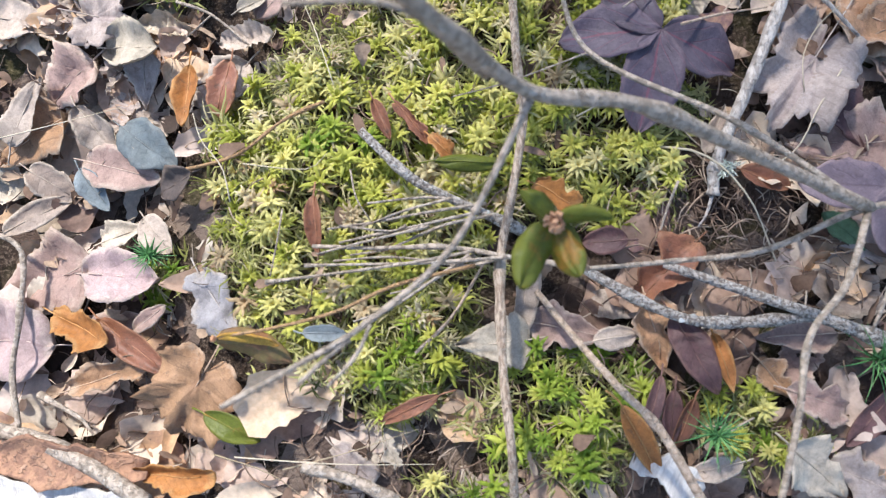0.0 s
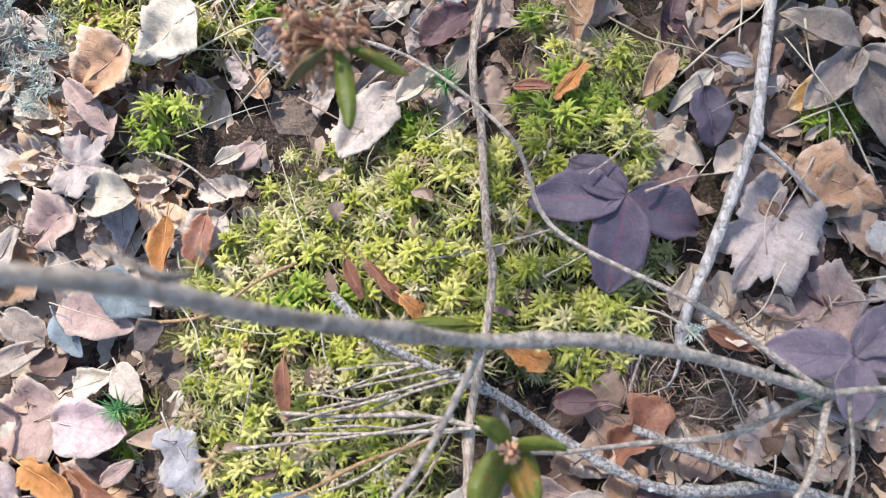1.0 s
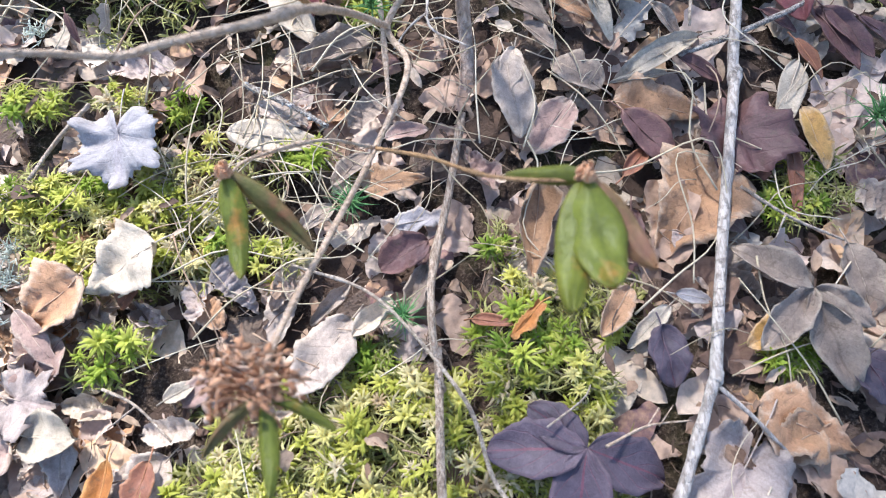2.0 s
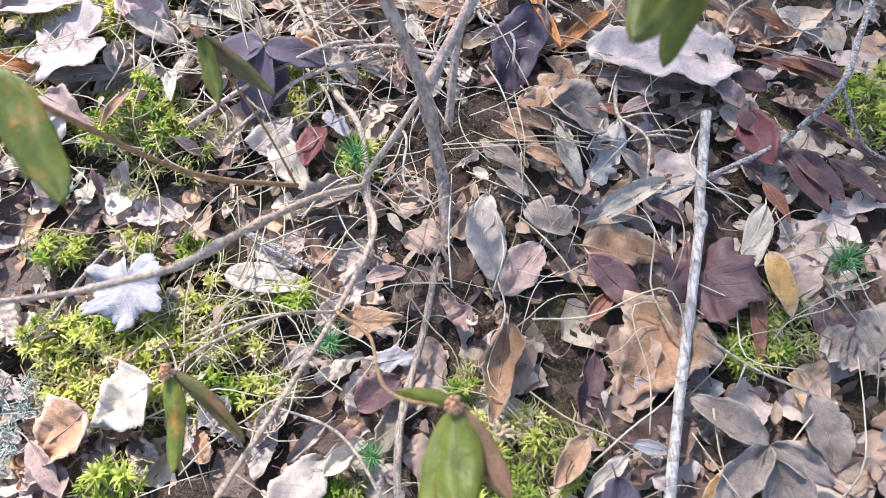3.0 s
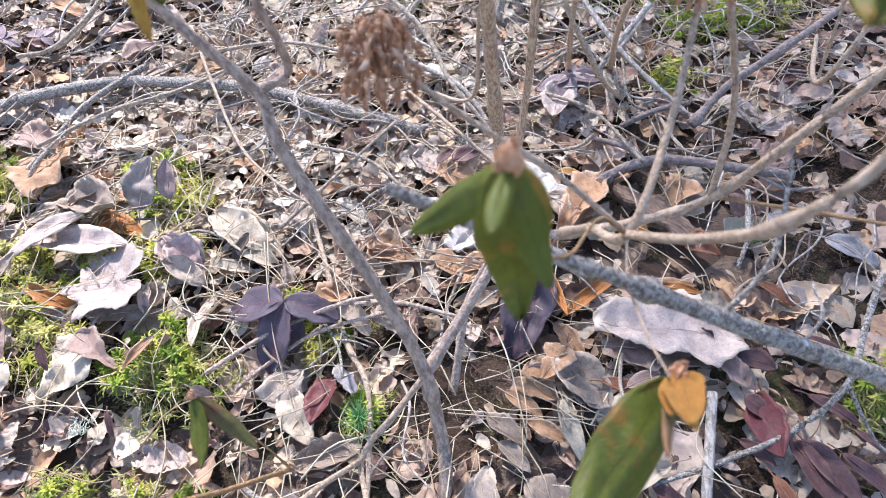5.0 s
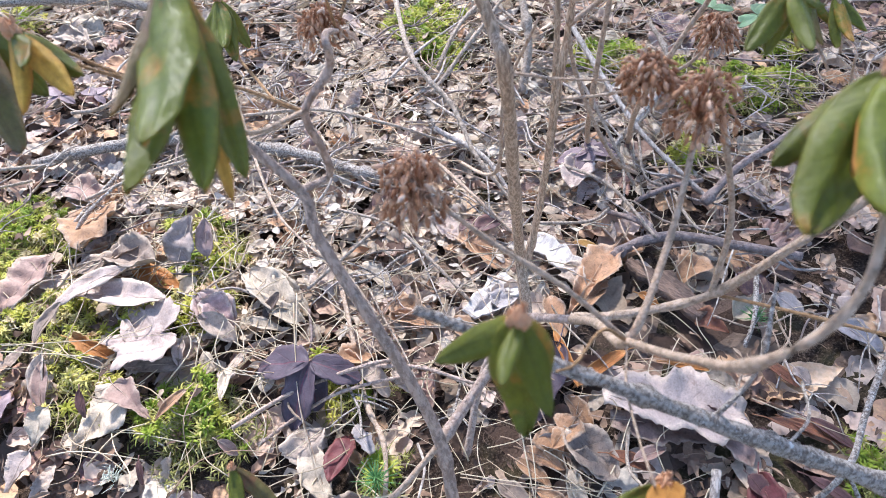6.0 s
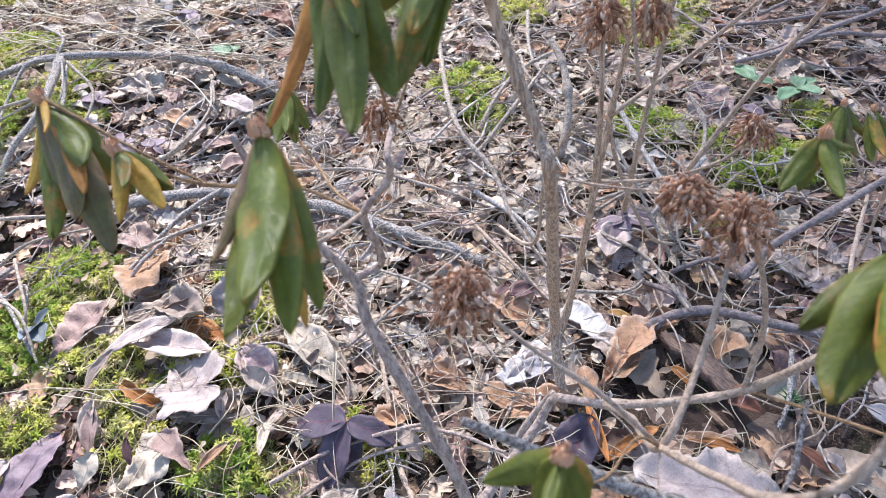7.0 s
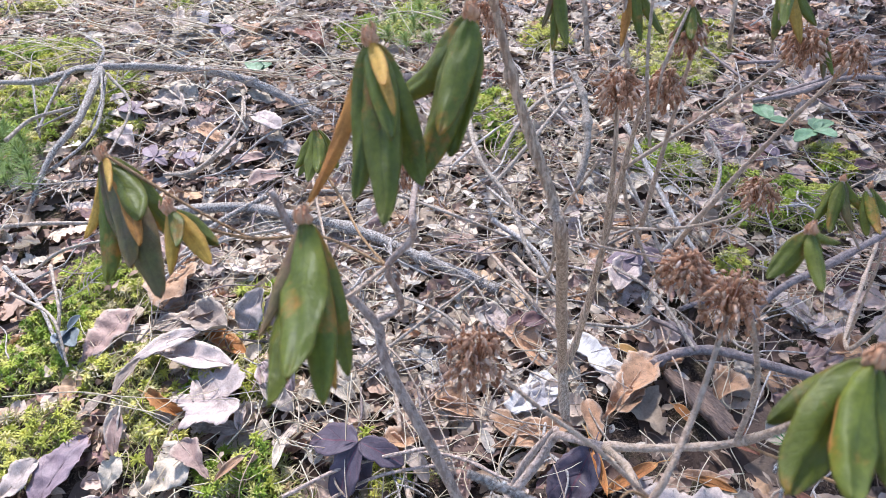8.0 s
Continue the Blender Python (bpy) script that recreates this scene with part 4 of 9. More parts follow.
# fallen leaves further on
fallen_leaf("maple", (-0.1757, 0.3841, 0.0146), (-0.1710, 0.3164, 0.0128), 0.66, "white", 0.35, 0.25, 0, "white underside up, resting on moss")
fallen_leaf("birch", (-0.1391, 0.2814, 0.0143), (-0.1863, 0.2526, 0.0006), 0.95, "pale", 0.25, 0.2, 0)
fallen_leaf("oval", (-0.1513, 0.2667, 0.0021), (-0.1687, 0.2432, -0.0076), 0.5, "redbrown", 0.6, 0.3, 0)
fallen_leaf("birch", (-0.1904, 0.2651, 0.0037), (-0.2365, 0.2274, -0.0132), 0.85, "tan", 0.3, 0.2, 0)
fallen_leaf("birch", (-0.2034, 0.2266, -0.0132), (-0.2362, 0.1869, -0.0206), 0.9, "mauve", 0.4, 0.2, 0)
fallen_leaf("oval", (-0.2340, 0.2444, -0.0065), (-0.2028, 0.2073, -0.0084), 0.35, "mauve", 0.6, 0.2, 0)
fallen_leaf("oval", (0.0133, 0.2454, -0.0107), (-0.0127, 0.2222, 0.0013), 0.7, "pale", 1.6, 0.3, 0)
fallen_leaf("oval", (-0.0170, 0.2581, -0.0114), (-0.0426, 0.2313, -0.0100), 0.5, "beige", 1.7, 0.2, 0)
fallen_leaf("oval", (-0.0152, 0.2340, -0.0084), (-0.0493, 0.1842, 0.0031), 0.56, "beige", 0.35, 0.2, 0, "beige, veined, curled at the edge")
fallen_leaf("lance", (-0.1077, 0.3722, -0.0035), (-0.0381, 0.3640, -0.0001), 0.36, "pale", 0.5, 0.3, 0)
fallen_leaf("oval", (-0.0890, 0.3949, -0.0028), (-0.0495, 0.3802, -0.0034), 0.4, "beige", 0.6, 0.3, 0)
fallen_leaf("oval", (-0.0085, 0.4350, 0.0074), (-0.0497, 0.4306, 0.0077), 0.75, "greybrown", 1.3, 0.5, 0)
fallen_leaf("oval", (0.0357, 0.2884, -0.0092), (0.0013, 0.2706, -0.0084), 0.75, "plumbrown", 0.9, 0.5, 0)
fallen_leaf("oval", (0.0342, 0.2718, -0.0142), (0.0206, 0.2360, -0.0121), 0.5, "greybrown", 0.9, 0.3, 0)
fallen_leaf("birch", (0.1137, 0.3275, -0.0008), (0.1005, 0.2500, 0.0114), 0.56, "tan", 1.9, 0.15, 0, "tan, its pale edges rolled up", 0.08, "pale")
fallen_leaf("birch", (0.2405, 0.3347, 0.0050), (0.1872, 0.2685, 0.0073), 0.9, "tan", 0.3, 0.35, 0)
fallen_leaf("oval", (0.1786, 0.2202, 0.0128), (0.1825, 0.1818, 0.0151), 0.68, "plum", 0.4, 0.3, 0)
fallen_leaf("oval", (0.1875, 0.2340, 0.0079), (0.1588, 0.2075, 0.0087), 0.35, "pale", 0.8, 0.3, 0)
fallen_leaf("oval", (0.1916, 0.2409, 0.0094), (0.2157, 0.2364, 0.0102), 0.4, "white", 0.6, 0.3, 0)
fallen_leaf("oval", (0.1637, 0.2457, 0.0083), (0.1408, 0.2138, 0.0214), 0.45, "tan", 0.9, 0.3, 0)
whorl((0.2724, 0.2385, 0.0172), [(0.2322, 0.2714, 0.0071), (0.2363, 0.2028, 0.0134), (0.2864, 0.1749, 0.0108), (0.3095, 0.2160, 0.0098)], 0.5, "greybrown", "withered grey brown bunchberry with furrowed leaves", stalk=0.025, curl=0.9, wave=0.22)
fallen_leaf("oval", (0.2655, 0.2236, 0.0126), (0.2311, 0.2061, 0.0148), 0.6, "gold", 0.6, 0.3, 0)
fallen_leaf("lance", (0.1748, 0.3780, 0.0069), (0.2118, 0.3336, 0.0082), 0.48, "plumbrown", 0.6, 0.3, 0)
fallen_leaf("birch", (0.1720, 0.3899, -0.0005), (0.2414, 0.3822, -0.0020), 0.65, "tan", 0.5, 0.3, 0)
fallen_leaf("oval", (0.0943, 0.4270, 0.0084), (0.1038, 0.3621, 0.0031), 0.48, "beige", 0.6, 0.2, 0)
fallen_leaf("oval", (0.1394, 0.3901, 0.0040), (0.1113, 0.3513, 0.0003), 0.65, "mauve", 0.5, 0.3, 0)
fallen_leaf("oval", (0.1634, 0.3985, 0.0049), (0.1299, 0.4247, 0.0104), 0.75, "greybrown", 0.6, 0.4, 0)
fallen_leaf("lance", (0.2393, 0.4412, 0.0074), (0.1729, 0.4068, 0.0086), 0.3, "pale", 1.3, 0.3, 0)
fallen_leaf("lance", (0.2137, 0.4119, 0.0017), (0.1704, 0.4057, 0.0048), 0.25, "pale", 1.2, 0.2, 0)
fallen_leaf("lance", (0.3092, 0.4178, 0.0076), (0.2845, 0.3586, 0.0097), 0.32, "pale", 0.6, 0.2, 0)
fallen_leaf("maple", (0.2568, 0.3886, -0.0013), (0.2587, 0.3119, 0.0195), 0.7, "plumbrown", 0.5, 0.3, 0)
fallen_leaf("lance", (0.3050, 0.3784, 0.0054), (0.3104, 0.3281, 0.0144), 0.4, "gold", 0.7, 0.3, 0)
fallen_leaf("lance", (0.3372, 0.4649, 0.0090), (0.3682, 0.4200, 0.0096), 0.4, "plumbrown", 0.8, 0.2, 0)
fallen_leaf("lance", (0.2895, 0.3552, 0.0062), (0.2846, 0.2906, 0.0111), 0.2, "redbrown", 1.0, 0.3, 0)
fallen_leaf("birch", (0.2295, 0.1697, 0.0104), (0.2876, 0.1426, 0.0094), 0.75, "tan", 0.4, 0.2, 0)
fallen_leaf("oval", (0.2950, 0.2014, 0.0132), (0.3146, 0.1671, 0.0140), 0.8, "plum", 0.4, 0.2, 0)
fallen_leaf("birch", (0.2316, 0.2980, 0.0017), (0.2507, 0.2806, 0.0030), 0.8, "mauve", 0.5, 0.2, 0)
fallen_leaf("oval", (0.3119, 0.2740, 0.0058), (0.3203, 0.2237, 0.0072), 0.6, "greybrown", 0.8, 0.3, 0)
fallen_leaf("lance", (0.0629, 0.2314, -0.0056), (0.0862, 0.2241, 0.0135), 0.35, "redbrown", 1.0, 0.3, 0)
fallen_leaf("scrap", (0.1053, 0.2346, 0.0193), (0.0850, 0.2140, 0.0188), 0.6, "orange", 0.9, 0.4, 0)
fallen_leaf("birch", (-0.0111, 0.3328, -0.0146), (0.0374, 0.3395, -0.0124), 0.6, "tan", 0.6, 0.2, 0)
fallen_leaf("scrap", (0.0128, 0.3028, -0.0173), (0.0487, 0.3098, -0.0154), 0.6, "white", 0.4, 0.2, 0)

# leaves round the shrub's foot and behind it
fallen_leaf("oval", (0.3120, 0.5024, 0.0067), (0.3142, 0.4488, 0.0219), 0.5, "red", 0.5, 0.3, 0.5, "leaning on a twig")
fallen_leaf("lance", (0.3291, 0.4654, 0.0088), (0.3555, 0.4100, 0.0096), 0.36, "plumbrown", 0.6, 0.2, 0)
fallen_leaf("lance", (0.3639, 0.4558, 0.0074), (0.3994, 0.4185, 0.0081), 0.3, "plumbrown", 0.7, 0.2, 0)
fallen_leaf("scrap", (0.1846, 0.5497, 0.0317), (0.3091, 0.5511, 0.0195), 0.6, "lilac", 0.3, 0.1, 0, "large, crumpled, bark-like", wave=0.08)
fallen_leaf("scrap", (0.1915, 0.5338, 0.0215), (0.2860, 0.5368, 0.0104), 0.45, "mauve", 0.3, 0.2, 0)
fallen_leaf("oval", (0.1450, 0.6004, 0.0363), (0.1157, 0.5226, 0.0191), 0.55, "plum", 0.7, 0.3, 0)
fallen_leaf("lance", (0.1401, 0.6142, 0.0353), (0.1630, 0.5550, 0.0406), 0.2, "orange", 1.2, 0.2, 0)
fallen_leaf("lance", (0.2094, 0.6082, 0.0182), (0.1593, 0.5649, 0.0259), 0.25, "orange", 1.1, 0.3, 0)
whorl((-0.0795, 0.5492, 0.0532), [(-0.1427, 0.5549, 0.0257), (-0.0950, 0.4987, 0.0133), (-0.0323, 0.5442, 0.0352), (-0.0729, 0.5175, 0.0159)], 0.55, "plum", "dark purple bunchberry with limp leaves near the shrub")
fallen_leaf("maple", (-0.2230, 0.5830, 0.0526), (-0.3042, 0.5609, 0.0419), 0.75, "lilac", 0.25, 0.3, 0, "lilac white, curled, on moss", wave=0.08)
fallen_leaf("oval", (-0.2689, 0.6674, 0.0420), (-0.2576, 0.7068, 0.0828), 0.75, "lilac", 0.8, 0.2, 0, "pale lilac, standing half upright")
fallen_leaf("oval", (-0.2382, 0.6800, 0.0450), (-0.2424, 0.7081, 0.0774), 0.5, "pink", 0.5, 0.2, 0)
fallen_leaf("lance", (-0.2529, 0.6118, 0.0547), (-0.3742, 0.6210, 0.0611), 0.3, "lilac", 0.9, 0.3, 0, "long, grey lilac, arched")
fallen_leaf("lance", (-0.3356, 0.6688, 0.0411), (-0.4038, 0.6627, 0.0398), 0.5, "greybrown", 0.8, 0.3, 0)
fallen_leaf("oval", (-0.2820, 0.6570, 0.0617), (-0.3694, 0.6848, 0.0501), 0.5, "greybrown", 1.0, 0.3, 0)
fallen_leaf("oval", (-0.1895, 0.6707, 0.0376), (-0.1221, 0.6204, 0.0313), 0.55, "pale", 0.9, 0.3, 0)
fallen_leaf("oval", (-0.2192, 0.6157, 0.0500), (-0.1820, 0.6019, 0.0327), 0.7, "beige", 0.8, 0.3, 0)
fallen_leaf("scrap", (-0.3358, 0.5609, 0.0506), (-0.2897, 0.5525, 0.0358), 0.5, "orange", 0.9, 0.3, 0)
fallen_leaf("lance", (-0.3251, 0.6661, 0.0353), (-0.2590, 0.6441, 0.0379), 0.4, "orange", 1.0, 0.3, 0)
fallen_leaf("oval", (-0.0396, 0.5019, 0.0101), (-0.0446, 0.4548, 0.0256), 0.52, "red", 0.6, 0.2, 0, "dark red, leaning upright")
fallen_leaf("oval", (-0.0763, 0.4871, 0.0156), (-0.0466, 0.4426, 0.0088), 0.55, "pale", 0.6, 0.3, 0)
fallen_leaf("oval", (-0.0018, 0.4422, 0.0079), (-0.0601, 0.4260, 0.0072), 0.6, "greybrown", 1.2, 0.5, 0)
fallen_leaf("scrap", (-0.0341, 0.5074, 0.0204), (-0.0122, 0.4842, 0.0245), 0.7, "white", 0.8, 0.3, 0)
fallen_leaf("lance", (0.1546, 0.4833, 0.0254), (0.1753, 0.4358, 0.0113), 0.3, "pale", 0.7, 0.2, 0)
fallen_leaf("oval", (0.1016, 0.4315, 0.0094), (0.0922, 0.3929, 0.0059), 0.5, "beige", 0.6, 0.3, 0)
fallen_leaf("birch", (-0.0301, 0.6461, 0.0218), (0.0217, 0.6354, 0.0217), 0.6, "tan", 0.8, 0.3, 0)
fallen_leaf("birch", (-0.0675, 0.5719, 0.0298), (-0.0175, 0.5646, 0.0231), 0.4, "tan", 0.7, 0.2, 0)
fallen_leaf("birch", (0.0934, 0.6126, 0.0202), (0.0417, 0.5933, 0.0192), 0.5, "tan", 0.8, 0.3, 0)
fallen_leaf("oval", (0.1248, 0.6271, 0.0233), (0.0563, 0.6163, 0.0240), 0.4, "tan", 0.9, 0.3, 0)
fallen_leaf("oval", (0.1026, 0.6677, 0.0215), (0.0600, 0.6384, 0.0223), 0.5, "white", 0.7, 0.2, 0)
fallen_leaf("scrap", (0.1931, 0.7050, 0.0049), (0.1748, 0.6784, 0.0091), 0.8, "tan", 0.8, 0.3, 0)
fallen_leaf("birch", (0.1625, 0.5270, 0.0316), (0.1390, 0.4951, 0.0309), 0.8, "tan", 0.8, 0.3, 0)
fallen_leaf("oval", (0.1531, 0.5170, 0.0299), (0.1968, 0.4815, 0.0216), 0.7, "greybrown", 0.7, 0.3, 0)
fallen_leaf("lance", (0.3437, 0.5520, 0.0101), (0.3893, 0.5302, 0.0161), 0.25, "redbrown", 0.6, 0.2, 0)
fallen_leaf("oval", (0.2909, 0.5413, 0.0122), (0.3340, 0.5274, 0.0096), 0.5, "plumbrown", 0.6, 0.3, 0)
fallen_leaf("oval", (0.3619, 0.6971, 0.0034), (0.3825, 0.6738, 0.0046), 0.7, "white", 0.6, 0.3, 0)
fallen_leaf("oval", (0.4048, 0.6645, 0.0070), (0.4458, 0.6365, 0.0080), 0.5, "white", 0.7, 0.3, 0)
fallen_leaf("oval", (-0.3946, 0.4319, 0.0255), (-0.3898, 0.5117, 0.0326), 0.55, "greyplum", 0.4, 0.2, 0)
fallen_leaf("oval", (-0.4377, 0.4312, 0.0221), (-0.4159, 0.4695, 0.0398), 0.8, "lilac", 0.4, 0.2, 0)
fallen_leaf("birch", (-0.2541, 0.5137, 0.0369), (-0.2949, 0.4540, 0.0312), 0.8, "pale", 0.4, 0.3, 0)
fallen_leaf("lance", (-0.3583, 0.5421, 0.0487), (-0.3537, 0.4978, 0.0329), 0.4, "beige", 0.9, 0.3, 0)
fallen_leaf("oval", (-0.3727, 0.5535, 0.0497), (-0.3638, 0.5964, 0.0663), 0.35, "greybrown", 0.6, 0.3, 0)
fallen_leaf("birch", (-0.4340, 0.6780, 0.0386), (-0.4619, 0.5807, 0.0393), 0.55, "mauve", 0.6, 0.3, 0)
fallen_leaf("oval", (-0.4253, 0.7729, 0.0265), (-0.3916, 0.6843, 0.0597), 0.7, "tan", 0.4, 0.2, 0)
fallen_leaf("lance", (-0.3105, 0.6454, 0.0620), (-0.3833, 0.5976, 0.0658), 0.3, "lilac", 0.6, 0.4, 0)
fallen_leaf("oval", (-0.3078, 0.6960, 0.0504), (-0.3482, 0.6711, 0.0509), 0.6, "greybrown", 0.8, 0.2, 0)
fallen_leaf("oval", (-0.2249, 0.6238, 0.0501), (-0.1810, 0.5983, 0.0326), 0.8, "pink", 0.7, 0.3, 0)
fallen_leaf("oval", (-0.1551, 0.6138, 0.0272), (-0.1437, 0.6381, 0.0438), 0.4, "dark", 0.6, 0.2, 0)
fallen_leaf("oval", (-0.1820, 0.6685, 0.0331), (-0.1139, 0.6288, 0.0267), 0.5, "pale", 0.8, 0.3, 0)
fallen_leaf("birch", (-0.0722, 0.5625, 0.0321), (-0.0235, 0.5741, 0.0165), 0.5, "tan", 0.7, 0.3, 0)
fallen_leaf("birch", (0.2045, 0.7501, 0.0089), (0.1549, 0.6571, 0.0207), 0.45, "tan", 0.7, 0.3, 0)
fallen_leaf("oval", (0.1340, 0.6709, 0.0163), (0.1512, 0.6243, 0.0180), 0.5, "tan", 0.8, 0.3, 0)
fallen_leaf("birch", (0.2952, 0.7460, 0.0023), (0.2628, 0.7009, 0.0048), 0.8, "tan", 0.9, 0.4, 0)
fallen_leaf("lance", (0.1577, 0.7597, 0.0035), (0.1928, 0.7530, 0.0030), 0.4, "gold", 0.9, 0.3, 0)
fallen_leaf("birch", (0.0371, 0.6302, 0.0199), (0.0887, 0.5986, 0.0204), 0.5, "tan", 0.9, 0.3, 0)
fallen_leaf("scrap", (0.0297, 0.7492, 0.0179), (0.0931, 0.7168, 0.0180), 0.7, "tan", 0.6, 0.3, 0)
fallen_leaf("lance", (0.2304, 0.6048, 0.0112), (0.2827, 0.6103, 0.0078), 0.3, "tan", 0.7, 0.2, 0)
fallen_leaf("oval", (0.0499, 0.7501, 0.0307), (0.0770, 0.7724, 0.0253), 0.7, "plumbrown", 0.5, 0.2, 0)
fallen_leaf("oval", (0.0446, 0.7637, 0.0295), (0.0339, 0.7465, 0.0319), 0.6, "plumbrown", 0.5, 0.2, 0)
fallen_leaf("oval", (0.1169, 0.8849, -0.0088), (0.1555, 0.9252, -0.0105), 0.6, "mauve", 0.6, 0.2, 0)
fallen_leaf("oval", (0.1691, 0.9084, 0.0069), (0.1566, 0.8501, 0.0108), 0.7, "lilac", 0.4, 0.3, 0)
fallen_leaf("oval", (0.1621, 0.9019, 0.0069), (0.2186, 0.9123, 0.0094), 0.5, "lilac", 0.4, 0.3, 0)
fallen_leaf("oval", (0.3475, 0.8834, -0.0052), (0.3864, 0.8494, -0.0032), 0.6, "lilac", 0.4, 0.3, 0)
fallen_leaf("oval", (0.2877, 1.2584, -0.0078), (0.3250, 1.1781, -0.0066), 0.9, "mauve", 0.4, 0.3, 0)
fallen_leaf("birch", (-0.4883, 0.8057, 0.0307), (-0.3972, 0.7726, 0.0307), 0.5, "mauve", 0.7, 0.3, 0)
fallen_leaf("scrap", (-0.8281, 1.4606, 0.0515), (-0.6716, 1.3536, 0.0546), 0.7, "white", 0.3, 0.2, 0)

# slender dark leaves at the foot of the shrub
fallen_leaf("lance", (0.2912, 0.4622, 0.0078), (0.3167, 0.4449, 0.0079), 0.4, "plumbrown", 0.9, 0.3, 0)
fallen_leaf("lance", (0.3496, 0.5015, 0.0104), (0.3854, 0.4784, 0.0101), 0.3, "plumbrown", 0.9, 0.3, 0)
fallen_leaf("lance", (0.3108, 0.4360, 0.0075), (0.3264, 0.4028, 0.0090), 0.35, "redbrown", 0.9, 0.3, 0)
fallen_leaf("lance", (0.2237, 0.4250, 0.0042), (0.2539, 0.4051, 0.0040), 0.4, "plumbrown", 0.9, 0.3, 0)
fallen_leaf("lance", (0.2052, 0.4660, 0.0139), (0.2297, 0.4424, 0.0059), 0.4, "greybrown", 0.9, 0.3, 0)
fallen_leaf("oval", (0.1300, 0.4648, 0.0215), (0.1606, 0.4531, 0.0182), 0.45, "tan", 0.9, 0.3, 0)
fallen_leaf("oval", (0.0984, 0.4703, 0.0183), (0.1300, 0.4477, 0.0173), 0.5, "greybrown", 0.9, 0.3, 0)
fallen_leaf("lance", (0.1118, 0.4879, 0.0241), (0.1433, 0.4693, 0.0231), 0.4, "tan", 0.9, 0.3, 0)
fallen_leaf("lance", (0.1890, 0.5001, 0.0241), (0.2297, 0.4952, 0.0162), 0.35, "redbrown", 0.9, 0.3, 0)
fallen_leaf("lance", (0.3759, 0.4735, 0.0099), (0.3981, 0.4560, 0.0100), 0.3, "plumbrown", 0.9, 0.3, 0)
fallen_leaf("lance", (0.2093, 0.4973, 0.0203), (0.2391, 0.5156, 0.0178), 0.4, "mauve", 0.9, 0.3, 0)
fallen_leaf("oval", (0.1074, 0.4489, 0.0149), (0.1337, 0.4284, 0.0131), 0.45, "greybrown", 0.9, 0.3, 0)
fallen_leaf("lance", (0.1174, 0.4966, 0.0259), (0.1536, 0.4841, 0.0256), 0.4, "tan", 0.9, 0.3, 0)
fallen_leaf("lance", (0.1698, 0.3259, 0.0058), (0.1921, 0.3516, 0.0047), 0.4, "redbrown", 0.9, 0.3, 0)
fallen_leaf("oval", (-0.0308, 0.3302, -0.0077), (-0.0069, 0.3563, -0.0051), 0.5, "greybrown", 0.9, 0.3, 0)
fallen_leaf("oval", (-0.0514, 0.2959, -0.0074), (-0.0292, 0.3174, -0.0086), 0.5, "beige", 0.9, 0.3, 0)
fallen_leaf("oval", (0.0060, 0.3647, -0.0030), (0.0371, 0.3720, 0.0014), 0.5, "mauve", 0.9, 0.3, 0)
fallen_leaf("lance", (0.3320, 0.6093, 0.0120), (0.3617, 0.5879, 0.0117), 0.35, "redbrown", 0.9, 0.3, 0)
fallen_leaf("lance", (0.2763, 0.5670, 0.0159), (0.3121, 0.5493, 0.0133), 0.4, "tan", 0.9, 0.3, 0)
fallen_leaf("oval", (0.1520, 0.5504, 0.0271), (0.1763, 0.5197, 0.0268), 0.5, "tan", 0.9, 0.3, 0)
fallen_leaf("oval", (0.1289, 0.5048, 0.0273), (0.1714, 0.4990, 0.0261), 0.45, "greybrown", 0.9, 0.3, 0)
fallen_leaf("lance", (0.3592, 0.5542, 0.0118), (0.3895, 0.5267, 0.0204), 0.3, "plumbrown", 0.9, 0.3, 0)
fallen_leaf("lance", (0.2451, 0.5997, 0.0167), (0.2854, 0.5981, 0.0144), 0.3, "orange", 0.9, 0.3, 0)
fallen_leaf("oval", (-0.0396, 0.5687, 0.0314), (-0.0088, 0.5420, 0.0186), 0.5, "beige", 0.9, 0.3, 0)
fallen_leaf("oval", (-0.0255, 0.6304, 0.0217), (0.0221, 0.6265, 0.0216), 0.5, "tan", 0.9, 0.3, 0)
fallen_leaf("oval", (-0.2118, 0.5956, 0.0519), (-0.1716, 0.5840, 0.0334), 0.6, "beige", 0.9, 0.3, 0)
fallen_leaf("oval", (-0.1572, 0.6290, 0.0315), (-0.1108, 0.6142, 0.0263), 0.5, "pale", 0.9, 0.3, 0)
fallen_leaf("lance", (-0.2606, 0.5414, 0.0377), (-0.2117, 0.5521, 0.0369), 0.4, "greybrown", 0.9, 0.3, 0)

